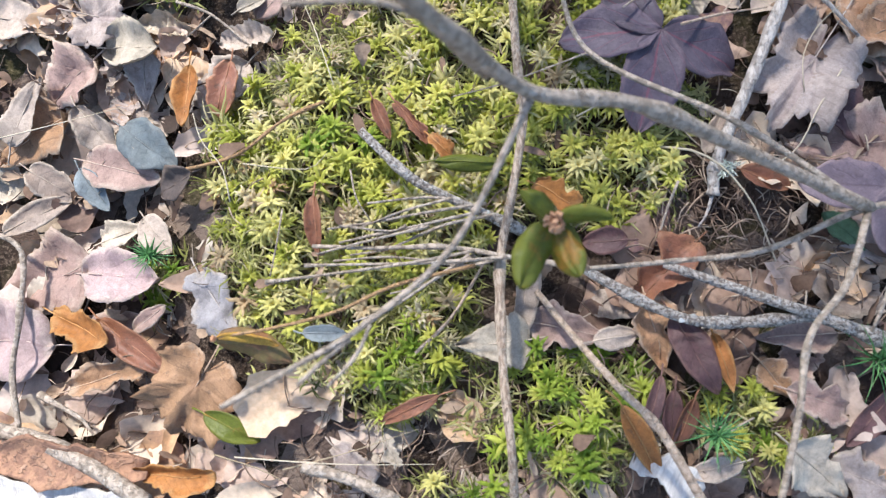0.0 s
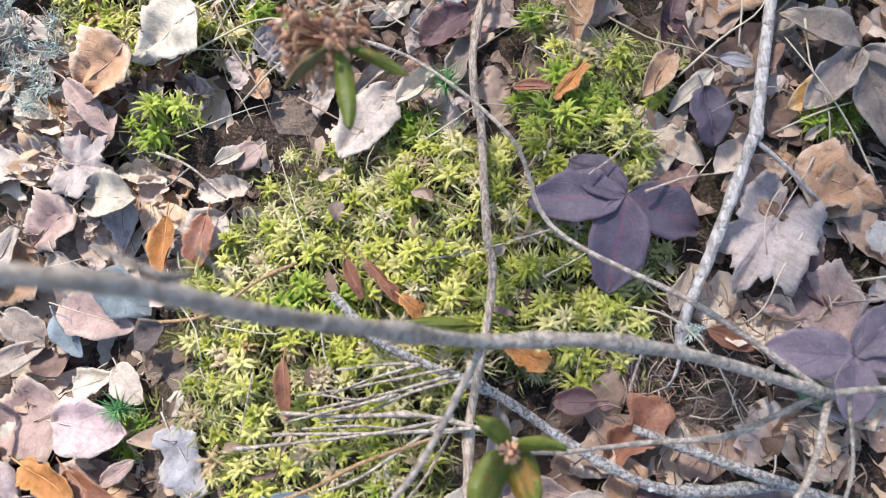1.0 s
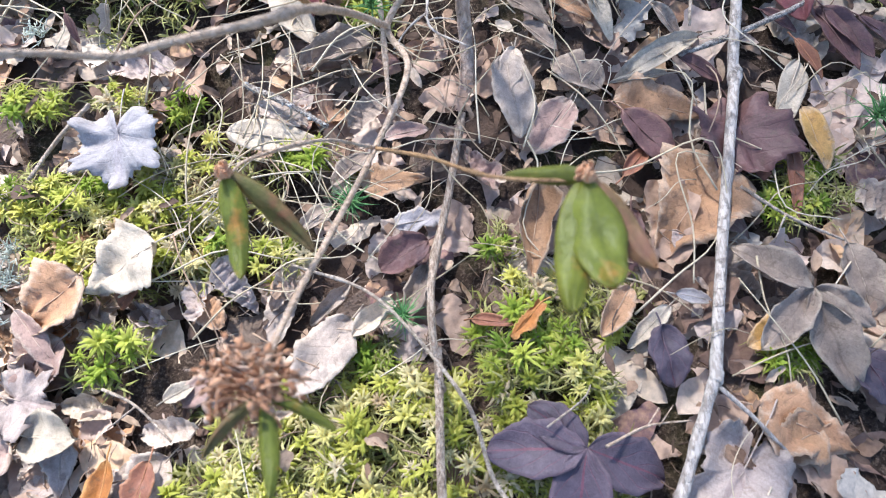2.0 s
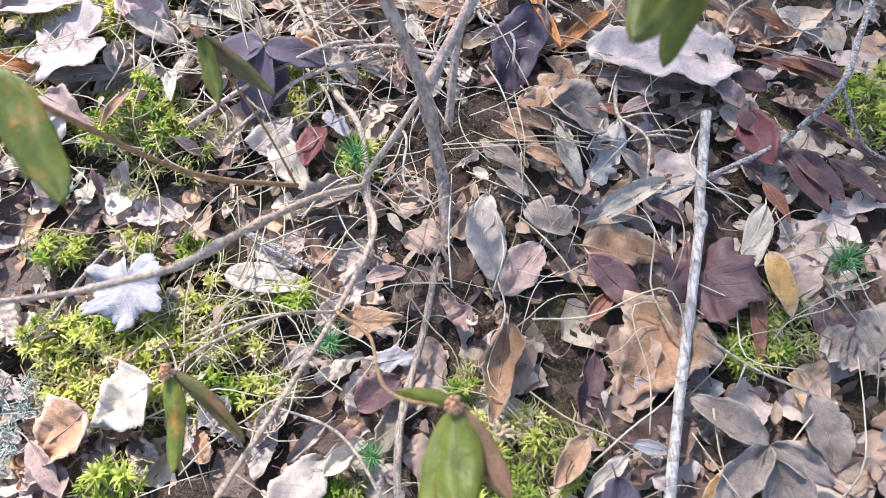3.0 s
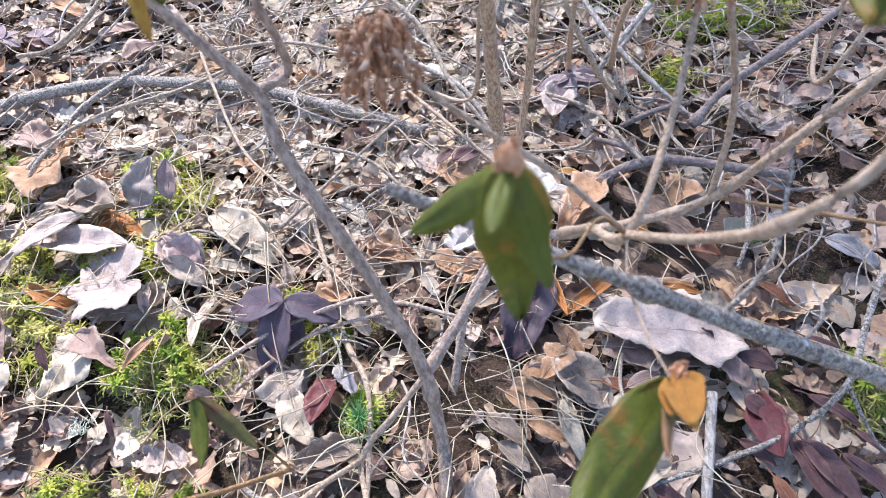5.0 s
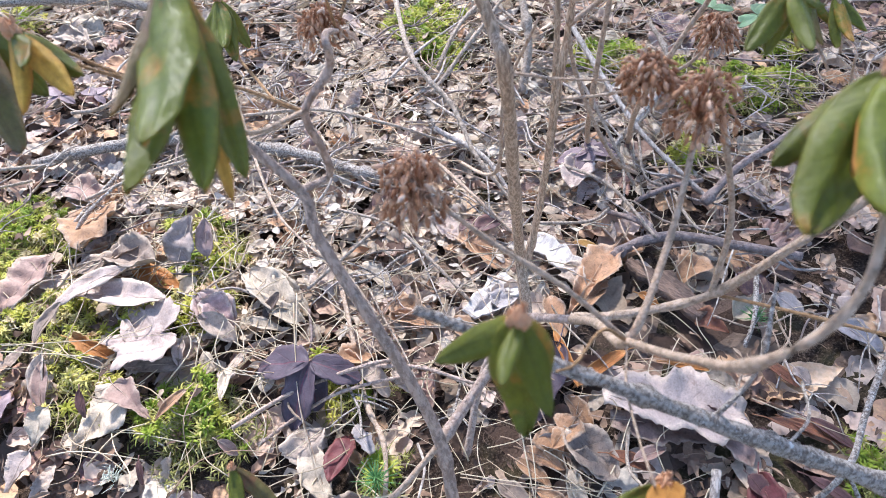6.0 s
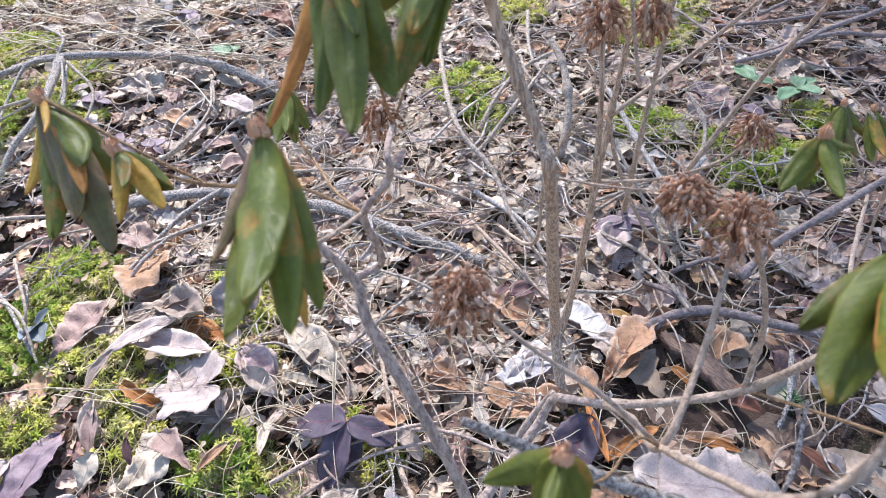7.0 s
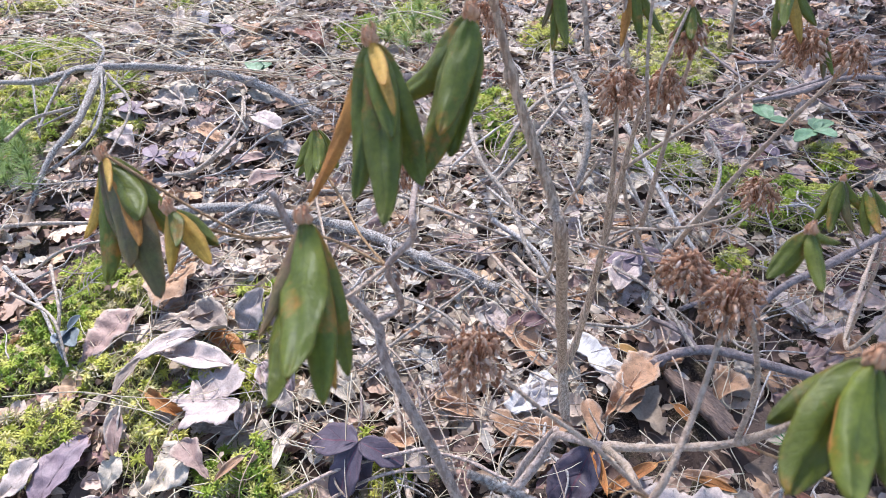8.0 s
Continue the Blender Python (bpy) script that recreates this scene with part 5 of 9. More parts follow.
# twigs over the moss
twig("silver", 0.00155, 0.00097, [(0.1958, 0.0345, 0.0780), (0.1395, 0.0780, 0.0750), (0.0743, 0.1207, 0.0615), (0.0526, 0.1738, 0.0575), (0.0015, 0.2440, 0.0072), (-0.0535, 0.2680, 0.0056)], "thin pale grey twig with a fork above the moss", "fallen_twig", side=[(0.00055, 0.00040, [(0.0743, 0.1207, 0.0615), (0.0344, 0.1137, 0.0419), (0.0038, 0.1115, 0.0271)])])
twig("silver", 0.0029, 0.0015, [(0.1958, 0.0345, 0.0780), (0.1237, 0.0515, 0.1200), (0.0690, 0.0570, 0.1635), (0.0307, 0.0562, 0.1792), (0.0037, 0.0570, 0.2250), (-0.0158, 0.0577, 0.2662), (-0.0299, 0.0598, 0.2888), (-0.0372, 0.0595, 0.3000), (-0.0464, 0.0600, 0.3075), (-0.0513, 0.0598, 0.3150)], "grey brown dead branch arching close over the moss", "dead_branch", side=[(0.00135, 0.00090, [(0.0307, 0.0562, 0.1792), (0.0045, 0.0112, 0.1605), (-0.0255, -0.0158, 0.1665), (-0.0479, -0.0290, 0.1688), (-0.0715, -0.0414, 0.1688)]), (0.00085, 0.00074, [(-0.0301, -0.0203, 0.1665), (-0.0390, -0.0274, 0.1680), (-0.0470, -0.0347, 0.1688)]), (0.00072, 0.00061, [(-0.0236, -0.0158, 0.1665), (-0.0280, -0.0257, 0.1680), (-0.0368, -0.0353, 0.1695)]), (0.00104, 0.00070, [(0.0150, 0.0562, 0.1950), (-0.0067, 0.0562, 0.2385), (-0.0353, 0.0607, 0.2333)]), (0.00079, 0.00061, [(-0.0277, 0.0638, 0.2775), (-0.0282, 0.0621, 0.2888), (-0.0369, 0.0662, 0.2925)]), (0.00055, 0.00039, [(-0.0229, 0.0634, 0.2700), (-0.0238, 0.0659, 0.2775), (-0.0251, 0.0680, 0.2812)])])
twig("silver", 0.00199, 0.00105, [(0.3000, 0.0450, 0.0900), (0.2475, 0.0375, 0.0825), (0.1958, 0.0345, 0.0780), (0.1500, 0.0165, 0.0713), (0.1080, 0.0128, 0.0660), (0.0668, 0.0097, 0.0720)], "pale grey twig forking from a knotty node", "fallen_twig", side=[(0.00174, 0.00143, [(0.1958, 0.0345, 0.0780), (0.1762, 0.0000, 0.0885), (0.1545, -0.0240, 0.0953), (0.1425, -0.0562, 0.1050), (0.1237, -0.1050, 0.1125)]), (0.00099, 0.00083, [(0.2063, 0.0338, 0.0750), (0.2078, 0.0000, 0.0675), (0.2025, -0.0225, 0.0600)])])
twig("silver", 0.00135, 0.00116, [(0.0668, 0.0097, 0.0720), (0.0318, 0.0194, 0.0396), (-0.0008, 0.0259, 0.0334), (-0.0401, 0.0260, 0.0341), (-0.0732, 0.0283, 0.0315)], "dead pale twig spread into a fan of fine twigs", "dead_twig_fan", side=[(0.00111, 0.00076, [(0.0318, 0.0194, 0.0396), (-0.0098, 0.0176, 0.0367), (-0.0762, 0.0175, 0.0354)]), (0.00102, 0.00079, [(0.0142, 0.0231, 0.0361), (-0.0277, 0.0164, 0.0370), (-0.0994, 0.0095, 0.0283)]), (0.00098, 0.00067, [(0.0214, 0.0514, 0.0231), (-0.0096, 0.0455, 0.0329), (-0.0431, 0.0399, 0.0340), (-0.0646, 0.0374, 0.0333)]), (0.00095, 0.00067, [(0.0028, 0.0526, 0.0319), (-0.0155, 0.0533, 0.0333), (-0.0431, 0.0508, 0.0336)]), (0.00097, 0.00066, [(0.0181, 0.0464, 0.0247), (-0.0157, 0.0377, 0.0345), (-0.0581, 0.0293, 0.0351)]), (0.00093, 0.00057, [(-0.0095, 0.0371, 0.0375), (-0.0336, 0.0316, 0.0373), (-0.0702, 0.0235, 0.0354)]), (0.00092, 0.00057, [(0.0112, 0.0215, 0.0375), (-0.0283, -0.0043, 0.0331), (-0.0510, -0.0128, 0.0323)]), (0.00084, 0.00057, [(-0.0217, 0.0377, 0.0355), (-0.0306, 0.0346, 0.0369), (-0.0581, 0.0385, 0.0350)]), (0.00092, 0.00057, [(0.0318, 0.0194, 0.0396), (0.0081, 0.0165, 0.0286), (-0.0279, 0.0211, 0.0350), (-0.0615, 0.0199, 0.0333)]), (0.00098, 0.00057, [(0.0244, 0.0452, 0.0216), (-0.0036, 0.0380, 0.0311), (-0.0311, 0.0260, 0.0332), (-0.0524, 0.0228, 0.0329)]), (0.00086, 0.00057, [(0.0028, 0.0526, 0.0319), (-0.0216, 0.0464, 0.0349), (-0.0461, 0.0378, 0.0343)]), (0.00085, 0.00057, [(0.0143, 0.0222, 0.0310), (-0.0103, 0.0076, 0.0296), (-0.0315, 0.0019, 0.0312)])], bumps=1.2, rough=0.3)
twig("lichen", 0.00260, 0.00304, [(-0.0475, 0.0928, 0.0284), (-0.0218, 0.0669, 0.0292), (0.0027, 0.0542, 0.0239), (0.0438, 0.0360, 0.0122), (0.0830, 0.0092, 0.0169), (0.1237, -0.0128, 0.0214), (0.1537, -0.0170, 0.0212), (0.1957, -0.0147, 0.0218)], "dark branch crusted with pale lichen lying on the moss", "fallen_branch", side=[(0.00246, 0.00476, [(0.1195, 0.0161, 0.0157), (0.1551, 0.0019, 0.0210), (0.1948, -0.0135, 0.0238), (0.2333, -0.0268, 0.0218), (0.2661, -0.0394, 0.0197)])])
twig("fibrous", 0.00283, 0.00240, [(0.0618, 0.3816, 0.0015), (0.0510, 0.3242, -0.0091), (0.0379, 0.2607, -0.0051), (0.0388, 0.2102, 0.0014), (0.0404, 0.2069, 0.0020), (0.0408, 0.1311, 0.0267), (0.0427, 0.1003, 0.0299), (0.0352, 0.0534, 0.0272), (0.0278, 0.0159, 0.0300), (0.0274, -0.0346, 0.0371), (0.0302, -0.0736, 0.0425), (0.0320, -0.1111, 0.0238)], "peeling brown stem lying across the moss", "fallen_branch")
twig("white", 0.00408, 0.00336, [(0.2756, 0.4958, 0.0174), (0.2573, 0.3998, 0.0083), (0.2600, 0.4060, 0.0084), (0.2289, 0.2854, 0.0122), (0.2038, 0.1888, 0.0196), (0.2034, 0.1867, 0.0197), (0.1763, 0.1237, 0.0171), (0.1558, 0.0782, 0.0123), (0.1515, 0.0559, 0.0096)], "weathered white stick with a short fork", "fallen_stick", side=[(0.00159, 0.00094, [(0.2036, 0.1822, 0.0198), (0.2214, 0.1641, 0.0185), (0.2386, 0.1440, 0.0165)]), (0.00134, 0.00045, [(0.1516, 0.0575, 0.0096), (0.1477, 0.0449, 0.0075), (0.1433, 0.0382, 0.0053)])])
twig("twig", 0.00180, 0.00234, [(0.0493, 0.0030, 0.0105), (0.0677, -0.0239, 0.0257), (0.0845, -0.0487, 0.0502), (0.1025, -0.0684, 0.0507), (0.1230, -0.1058, 0.0477)], "light brown twig with a knot over leaves", "fallen_twig")
twig("silver", 0.00165, 0.00180, [(-0.2996, 0.0520, -0.0276), (-0.2723, 0.0365, -0.0258), (-0.2688, -0.0047, -0.0228), (-0.2706, -0.0394, -0.0218), (-0.2600, -0.0760, -0.0164)], "thin grey twig on the leaf litter", "fallen_twig")
twig("silver", 0.00479, 0.00464, [(-0.2875, -0.0708, -0.0180), (-0.2508, -0.0776, -0.0155), (-0.2119, -0.0931, -0.0088), (-0.1745, -0.1124, -0.0020)], "grey branch on rust brown bark", "fallen_twig")
twig("silver", 0.00184, 0.00075, [(-0.2587, -0.0541, -0.0310), (-0.2285, -0.0674, -0.0235), (-0.2185, -0.0774, -0.0222)], "short grey twig on litter", "fallen_twig")
twig("silver", 0.00289, 0.00367, [(-0.0824, -0.0906, 0.0121), (-0.0559, -0.0982, 0.0127), (-0.0313, -0.1103, 0.0126)], "grey twig end among moss", "fallen_twig")
twig("orange", 0.00077, 0.00111, [(-0.1200, -0.0198, 0.0458), (-0.0832, -0.0153, 0.0631), (-0.0531, -0.0077, 0.0620), (-0.0260, 0.0047, 0.0554), (0.0140, 0.0157, 0.0356)], "orange brown young twig", "fallen_twig")
twig("twig", 0.00096, 0.00058, [(-0.0189, -0.0300, 0.0221), (0.0014, -0.0105, 0.0199), (0.0206, 0.0199, 0.0227)], "thin brown twig standing in moss", "fallen_twig")
twig("orange", 0.00116, 0.00083, [(-0.1610, 0.0815, -0.0058), (-0.1195, 0.0833, 0.0191), (-0.0920, 0.1005, 0.0255), (-0.0685, 0.1121, 0.0235)], "straw coloured stalk on the moss", "dry_stalk")
twig("silver", 0.00060, 0.00040, [(-0.0910, 0.0500, 0.0272), (-0.0938, 0.0311, 0.0273), (-0.0985, 0.0129, 0.0231)], "thin dead twig in moss", "fallen_twig")
twig("silver", 0.00060, 0.00039, [(-0.0537, 0.0719, 0.0252), (-0.0504, 0.0556, 0.0260), (-0.0429, 0.0431, 0.0239)], "thin dead twig in moss", "fallen_twig")
twig("silver", 0.00085, 0.00063, [(0.1306, 0.0635, 0.0144), (0.1240, 0.0479, 0.0122), (0.1199, 0.0326, 0.0069)], "thin grey twig in dark litter", "fallen_twig")
twig("silver", 0.00062, 0.00042, [(0.1003, 0.1589, 0.0319), (0.1208, 0.1730, 0.0335), (0.1261, 0.1810, 0.0349)], "thin curved twig in moss", "fallen_twig")
twig("twig", 0.00084, 0.00045, [(0.1317, 0.1478, 0.0330), (0.1598, 0.1594, 0.0203), (0.1849, 0.1618, 0.0216)], "dry stalk with small side stalks", "dry_stalk", side=[(0.00044, 0.00045, [(0.1598, 0.1594, 0.0203), (0.1676, 0.1694, 0.0206)]), (0.00044, 0.00034, [(0.1664, 0.1591, 0.0206), (0.1753, 0.1704, 0.0230)])])
twig("silver", 0.00130, 0.00081, [(0.2461, 0.3144, 0.0108), (0.2751, 0.2907, 0.0114), (0.3078, 0.2746, 0.0098)], "pale twig on leaves", "fallen_twig", side=[(0.00078, 0.00051, [(0.2711, 0.2923, 0.0126), (0.2614, 0.2738, 0.0095)])])
twig("silver", 0.00101, 0.00071, [(-0.1710, 0.1926, -0.0099), (-0.1466, 0.1811, -0.0061), (-0.1206, 0.1585, -0.0041)], "thin grey twig on litter", "fallen_twig", side=[(0.00073, 0.00050, [(-0.1466, 0.1811, -0.0061), (-0.1636, 0.1683, -0.0095)])])
twig("silver", 0.00171, 0.00141, [(-0.1994, 0.3882, 0.0114), (-0.2231, 0.3641, 0.0031), (-0.2353, 0.3325, 0.0053)], "grey twig beside a white leaf", "fallen_twig")
twig("lichen", 0.00218, 0.00180, [(-0.0958, 0.4063, 0.0055), (-0.0663, 0.3910, 0.0061), (-0.0342, 0.3725, 0.0010)], "lichen covered dark twig", "fallen_twig")
twig("stem", 0.00192, 0.00159, [(-0.1196, 0.4819, 0.0181), (-0.0891, 0.5095, 0.0243), (-0.0487, 0.5294, 0.0397), (0.0138, 0.5648, 0.0233)], "dark curved twig by the shrub foot", "fallen_twig")
twig("stem", 0.00192, 0.00122, [(0.0128, 0.5738, 0.0238), (0.0448, 0.5645, 0.0244), (0.0812, 0.5464, 0.0254)], "dark twig by the shrub foot", "fallen_twig")
twig("lichen", 0.00204, 0.00273, [(0.2237, 0.4250, 0.0042), (0.2836, 0.4470, 0.0106), (0.3306, 0.4678, 0.0189), (0.3570, 0.4853, 0.0600), (0.3849, 0.5373, 0.0551), (0.4121, 0.5871, 0.0550)], "thin lichen covered spruce twig", "fallen_twig", side=[(0.00150, 0.00097, [(0.3570, 0.4853, 0.0600), (0.3822, 0.4583, 0.0238), (0.4056, 0.4458, 0.0141)])])
twig("twig", 0.00258, 0.00173, [(-0.0938, 0.6853, 0.0292), (-0.0627, 0.6133, 0.0273), (-0.0272, 0.5286, 0.0230), (0.0003, 0.4798, 0.0237), (0.0101, 0.3825, -0.0003)], "brown leaning stem beside the shrub", "dead_twig")
twig("twig", 0.00201, 0.00103, [(-0.3004, 0.9574, 0.0718), (-0.1873, 0.7605, 0.0640), (-0.1304, 0.6987, 0.0569), (-0.0745, 0.6648, 0.0428), (-0.0377, 0.6282, 0.0261)], "thin red brown arched stem", "dead_twig")

# logs and branches behind the shrub
twig("lichen", 0.00809, 0.00691, [(-0.5487, 0.8296, 0.0411), (-0.4749, 0.8638, 0.0416), (-0.3813, 0.8899, 0.0399), (-0.2136, 0.8707, 0.0399), (-0.1102, 0.8389, 0.0366), (0.0096, 0.8111, 0.0193)], "grey lichen-flecked fallen branch", "fallen_branch", side=[(0.00457, 0.00232, [(-0.3584, 0.9131, 0.0431), (-0.3999, 0.8512, 0.0447), (-0.4284, 0.7907, 0.0361), (-0.4297, 0.7179, 0.0433)])])
twig("lichen", 0.00482, 0.00885, [(-0.9992, 1.0942, 0.0927), (-0.8664, 1.0833, 0.1097), (-0.8502, 1.1272, 0.1027), (-0.7738, 1.1267, 0.1200), (-0.6572, 1.1812, 0.0944), (-0.5505, 1.1868, 0.0804), (-0.4381, 1.1680, 0.0562), (-0.3715, 1.1504, 0.0361)], "grey fallen branch with a knot and drooping side branches", "fallen_branch", side=[(0.00789, 0.00315, [(-0.7640, 1.1212, 0.1200), (-0.7142, 0.9889, 0.1079), (-0.7211, 0.9009, 0.0817), (-0.7216, 0.8344, 0.0458)]), (0.00432, 0.00209, [(-0.7696, 1.1208, 0.1200), (-0.8247, 1.1098, 0.1132), (-0.8251, 1.0513, 0.0967), (-0.8072, 0.9776, 0.0773)]), (0.00201, 0.00139, [(-0.7245, 1.0193, 0.1098), (-0.7680, 0.9933, 0.0969), (-0.8065, 0.9753, 0.0844)]), (0.00217, 0.00130, [(-0.7676, 1.1311, 0.1200), (-0.6911, 1.0230, 0.1197), (-0.6929, 0.9790, 0.0942)]), (0.00229, 0.00140, [(-0.8997, 1.0985, 0.1056), (-0.8388, 1.0268, 0.0997), (-0.8074, 0.9766, 0.0668)]), (0.00355, 0.00194, [(-0.7491, 1.1095, 0.1105), (-0.6903, 0.9867, 0.0893), (-0.7116, 0.9011, 0.0715), (-0.7667, 0.8414, 0.0579)]), (0.00290, 0.00242, [(-0.7767, 1.1306, 0.1200), (-0.7903, 1.1742, 0.1299), (-0.8901, 1.2481, 0.1137)])])
twig("violet", 0.00586, 0.00489, [(0.2014, 0.7346, 0.0094), (0.2316, 0.7558, 0.0124), (0.2709, 0.7655, 0.0132), (0.3280, 0.7541, 0.0140), (0.3946, 0.7457, 0.0093)], "smooth violet grey fallen branch with a fork", "fallen_branch", side=[(0.00386, 0.00268, [(0.2497, 0.7617, 0.0137), (0.2323, 0.7856, 0.0122), (0.1986, 0.8097, 0.0042)])])
twig("violet", 0.00456, 0.00428, [(0.3054, 0.8219, 0.0138), (0.3486, 0.8650, 0.0333), (0.3997, 0.8998, 0.0440), (0.4897, 0.9830, 0.0454)], "grey branch leaning over litter", "fallen_branch")
twig("violet", 0.00320, 0.00287, [(0.2317, 0.8304, 0.0023), (0.2707, 0.8499, 0.0080), (0.3122, 0.8711, 0.0022)], "violet grey branch end", "fallen_twig")
twig("silver", 0.00663, 0.00468, [(0.0823, 1.0679, -0.0098), (0.0912, 1.1148, 0.0419), (0.0774, 1.1741, 0.0848), (0.0556, 1.2126, 0.1068)], "broken upright white birch stub", "birch_stub")
twig("silver", 0.00342, 0.00322, [(-0.0468, 1.1054, 0.0073), (-0.0216, 1.1833, 0.0336), (0.0064, 1.2560, 0.0348), (0.0498, 1.3021, 0.0378)], "pale branch leaning on a stub", "fallen_twig")
twig("silver", 0.00368, 0.00250, [(-0.0112, 1.4868, 0.0268), (0.0134, 1.3230, 0.0195), (0.0661, 1.2430, 0.0068)], "thin pale hanging twig", "fallen_twig")
twig("silver", 0.00308, 0.00289, [(0.2356, 0.9724, -0.0019), (0.2735, 1.0375, 0.0095), (0.2848, 1.1051, 0.0309), (0.2644, 1.1561, 0.0503)], "pale grey curved twig", "fallen_twig")
twig("violet", 0.00397, 0.00388, [(0.3479, 1.3094, 0.0181), (0.4266, 1.3350, 0.0276), (0.5072, 1.4080, 0.0275), (0.6101, 1.4853, 0.0278)], "grey branch on far litter", "fallen_branch")
twig("violet", 0.00413, 0.00369, [(0.3985, 1.3501, 0.0076), (0.5036, 1.3878, 0.0275), (0.5945, 1.4017, 0.0177)], "grey branch on far litter", "fallen_branch")
twig("silver", 0.00374, 0.00221, [(-0.7462, 0.7754, 0.0494), (-0.6307, 0.7966, 0.0547), (-0.5112, 0.8255, 0.0483)], "grey twig on moss", "fallen_twig")
twig("silver", 0.00296, 0.00197, [(-0.5303, 0.9359, 0.0494), (-0.4836, 0.9631, 0.0548), (-0.4754, 1.0681, 0.0601), (-0.5066, 1.1456, 0.0663)], "pale twig on litter", "fallen_twig")
twig("lichen", 0.00350, 0.00190, [(-0.6708, 0.7149, 0.0387), (-0.5680, 0.6620, 0.0445), (-0.4656, 0.5864, 0.0471)], "lichen covered twig on moss", "fallen_twig", side=[(0.00212, 0.00099, [(-0.5680, 0.6620, 0.0445), (-0.5382, 0.6765, 0.0550), (-0.5009, 0.6199, 0.0514)]), (0.00223, 0.00108, [(-0.6170, 0.6933, 0.0357), (-0.5623, 0.7218, 0.0578)])])
twig("lichen", 0.00245, 0.00150, [(-0.4225, 0.6990, 0.0386), (-0.4107, 0.7378, 0.0527), (-0.3949, 0.7790, 0.0565)], "white crusted twig on moss", "fallen_twig")

# pale twigs behind the shrub
twig("silver", 0.00376, 0.00213, [(-0.1422, 1.2839, 0.1023), (-0.0619, 1.0093, 0.1026), (0.0044, 0.9229, 0.0747), (0.0414, 0.8553, 0.0497), (0.0874, 0.8064, 0.0193)], "pale arched twig behind the shrub", "dead_twig")
twig("silver", 0.00262, 0.00186, [(-0.3040, 0.9381, 0.0421), (-0.1757, 0.9253, 0.0637), (-0.0739, 0.8962, 0.0635), (0.0125, 0.9019, 0.0240)], "long pale twig over litter", "dead_twig")
twig("silver", 0.00205, 0.00171, [(-0.1179, 0.6536, 0.0311), (-0.0655, 0.7128, 0.0479), (-0.0132, 0.7839, 0.0555)], "thin pale twig over litter", "dead_twig")
twig("silver", 0.00196, 0.00169, [(0.0549, 0.6525, 0.0263), (0.0205, 0.6850, 0.0355), (-0.0337, 0.7247, 0.0561), (-0.1012, 0.7437, 0.0616)], "thin pale twig over litter", "dead_twig")
twig("twig", 0.00232, 0.00170, [(-0.0164, 0.8640, 0.0369), (0.0474, 0.7943, 0.0356), (0.1016, 0.7492, 0.0157)], "thin pale twig over litter", "dead_twig")
twig("silver", 0.00298, 0.00232, [(-0.0284, 0.9658, 0.0605), (0.0148, 1.0455, 0.0865), (0.0557, 1.1858, 0.0862)], "white twig leaning behind the shrub", "dead_twig")
twig("silver", 0.00229, 0.00186, [(0.1475, 0.9432, 0.1250), (0.1855, 0.8938, 0.0790), (0.2293, 0.8492, 0.0115)], "pale twig leaning down", "dead_twig")
twig("silver", 0.00200, 0.00153, [(0.1257, 0.9450, 0.0050), (0.1759, 0.9533, 0.0257), (0.2194, 0.9820, 0.0273)], "thin pale twig over litter", "dead_twig")
twig("silver", 0.00257, 0.00179, [(-0.0024, 1.2874, 0.0404), (0.0217, 1.2179, 0.0387), (0.0787, 1.1765, 0.0148)], "thin pale twig over litter", "dead_twig")
twig("silver", 0.00256, 0.00205, [(-0.4301, 0.7612, 0.0478), (-0.3427, 0.8016, 0.0655), (-0.2759, 0.8374, 0.0637), (-0.2276, 0.9187, 0.0431)], "thin pale twig over litter", "dead_twig")
twig("silver", 0.00296, 0.00202, [(-0.5348, 0.9219, 0.0586), (-0.4830, 0.9383, 0.0628), (-0.4676, 1.0430, 0.0675), (-0.5207, 1.1607, 0.0580)], "thin pale twig over litter", "dead_twig")
twig("stem", 0.0021, 0.0018, [(-0.1394, 0.4877, 0.0380), (-0.0956, 0.5269, 0.0381), (-0.0311, 0.5525, 0.0497), (0.0002, 0.5802, 0.0242)], "dark fallen twig by the shrub foot", "fallen_twig")
twig("stem", 0.0019, 0.0015, [(-0.0243, 0.5632, 0.0337), (0.0163, 0.5655, 0.0334), (0.0703, 0.5509, 0.0362)], "dark fallen twig by the shrub foot", "fallen_twig")
twig("silver", 0.00239, 0.00172, [(0.1446, 0.8898, 0.0071), (0.2013, 0.8344, 0.0220), (0.2467, 0.7579, 0.0180)], "pale twig over the fallen branch", "dead_twig")
twig("silver", 0.00225, 0.00162, [(-0.6116, 0.7096, 0.0464), (-0.5528, 0.7294, 0.0793), (-0.5095, 0.7809, 0.0596)], "thin grey twig over moss", "dead_twig")
twig("silver", 0.00222, 0.00141, [(-0.6150, 0.6683, 0.0446), (-0.4900, 0.6187, 0.0818), (-0.4481, 0.5740, 0.0522)], "thin grey twig over moss", "dead_twig")
twig("silver", 0.00208, 0.00146, [(-0.5442, 0.6905, 0.0873), (-0.4853, 0.6284, 0.0820), (-0.4802, 0.6021, 0.0621)], "thin grey twig over moss", "dead_twig")
twig("silver", 0.00339, 0.00266, [(-0.8078, 0.9191, 0.0988), (-0.7978, 0.9779, 0.1045), (-0.7253, 0.9966, 0.1197)], "thin grey twig over moss", "dead_twig")
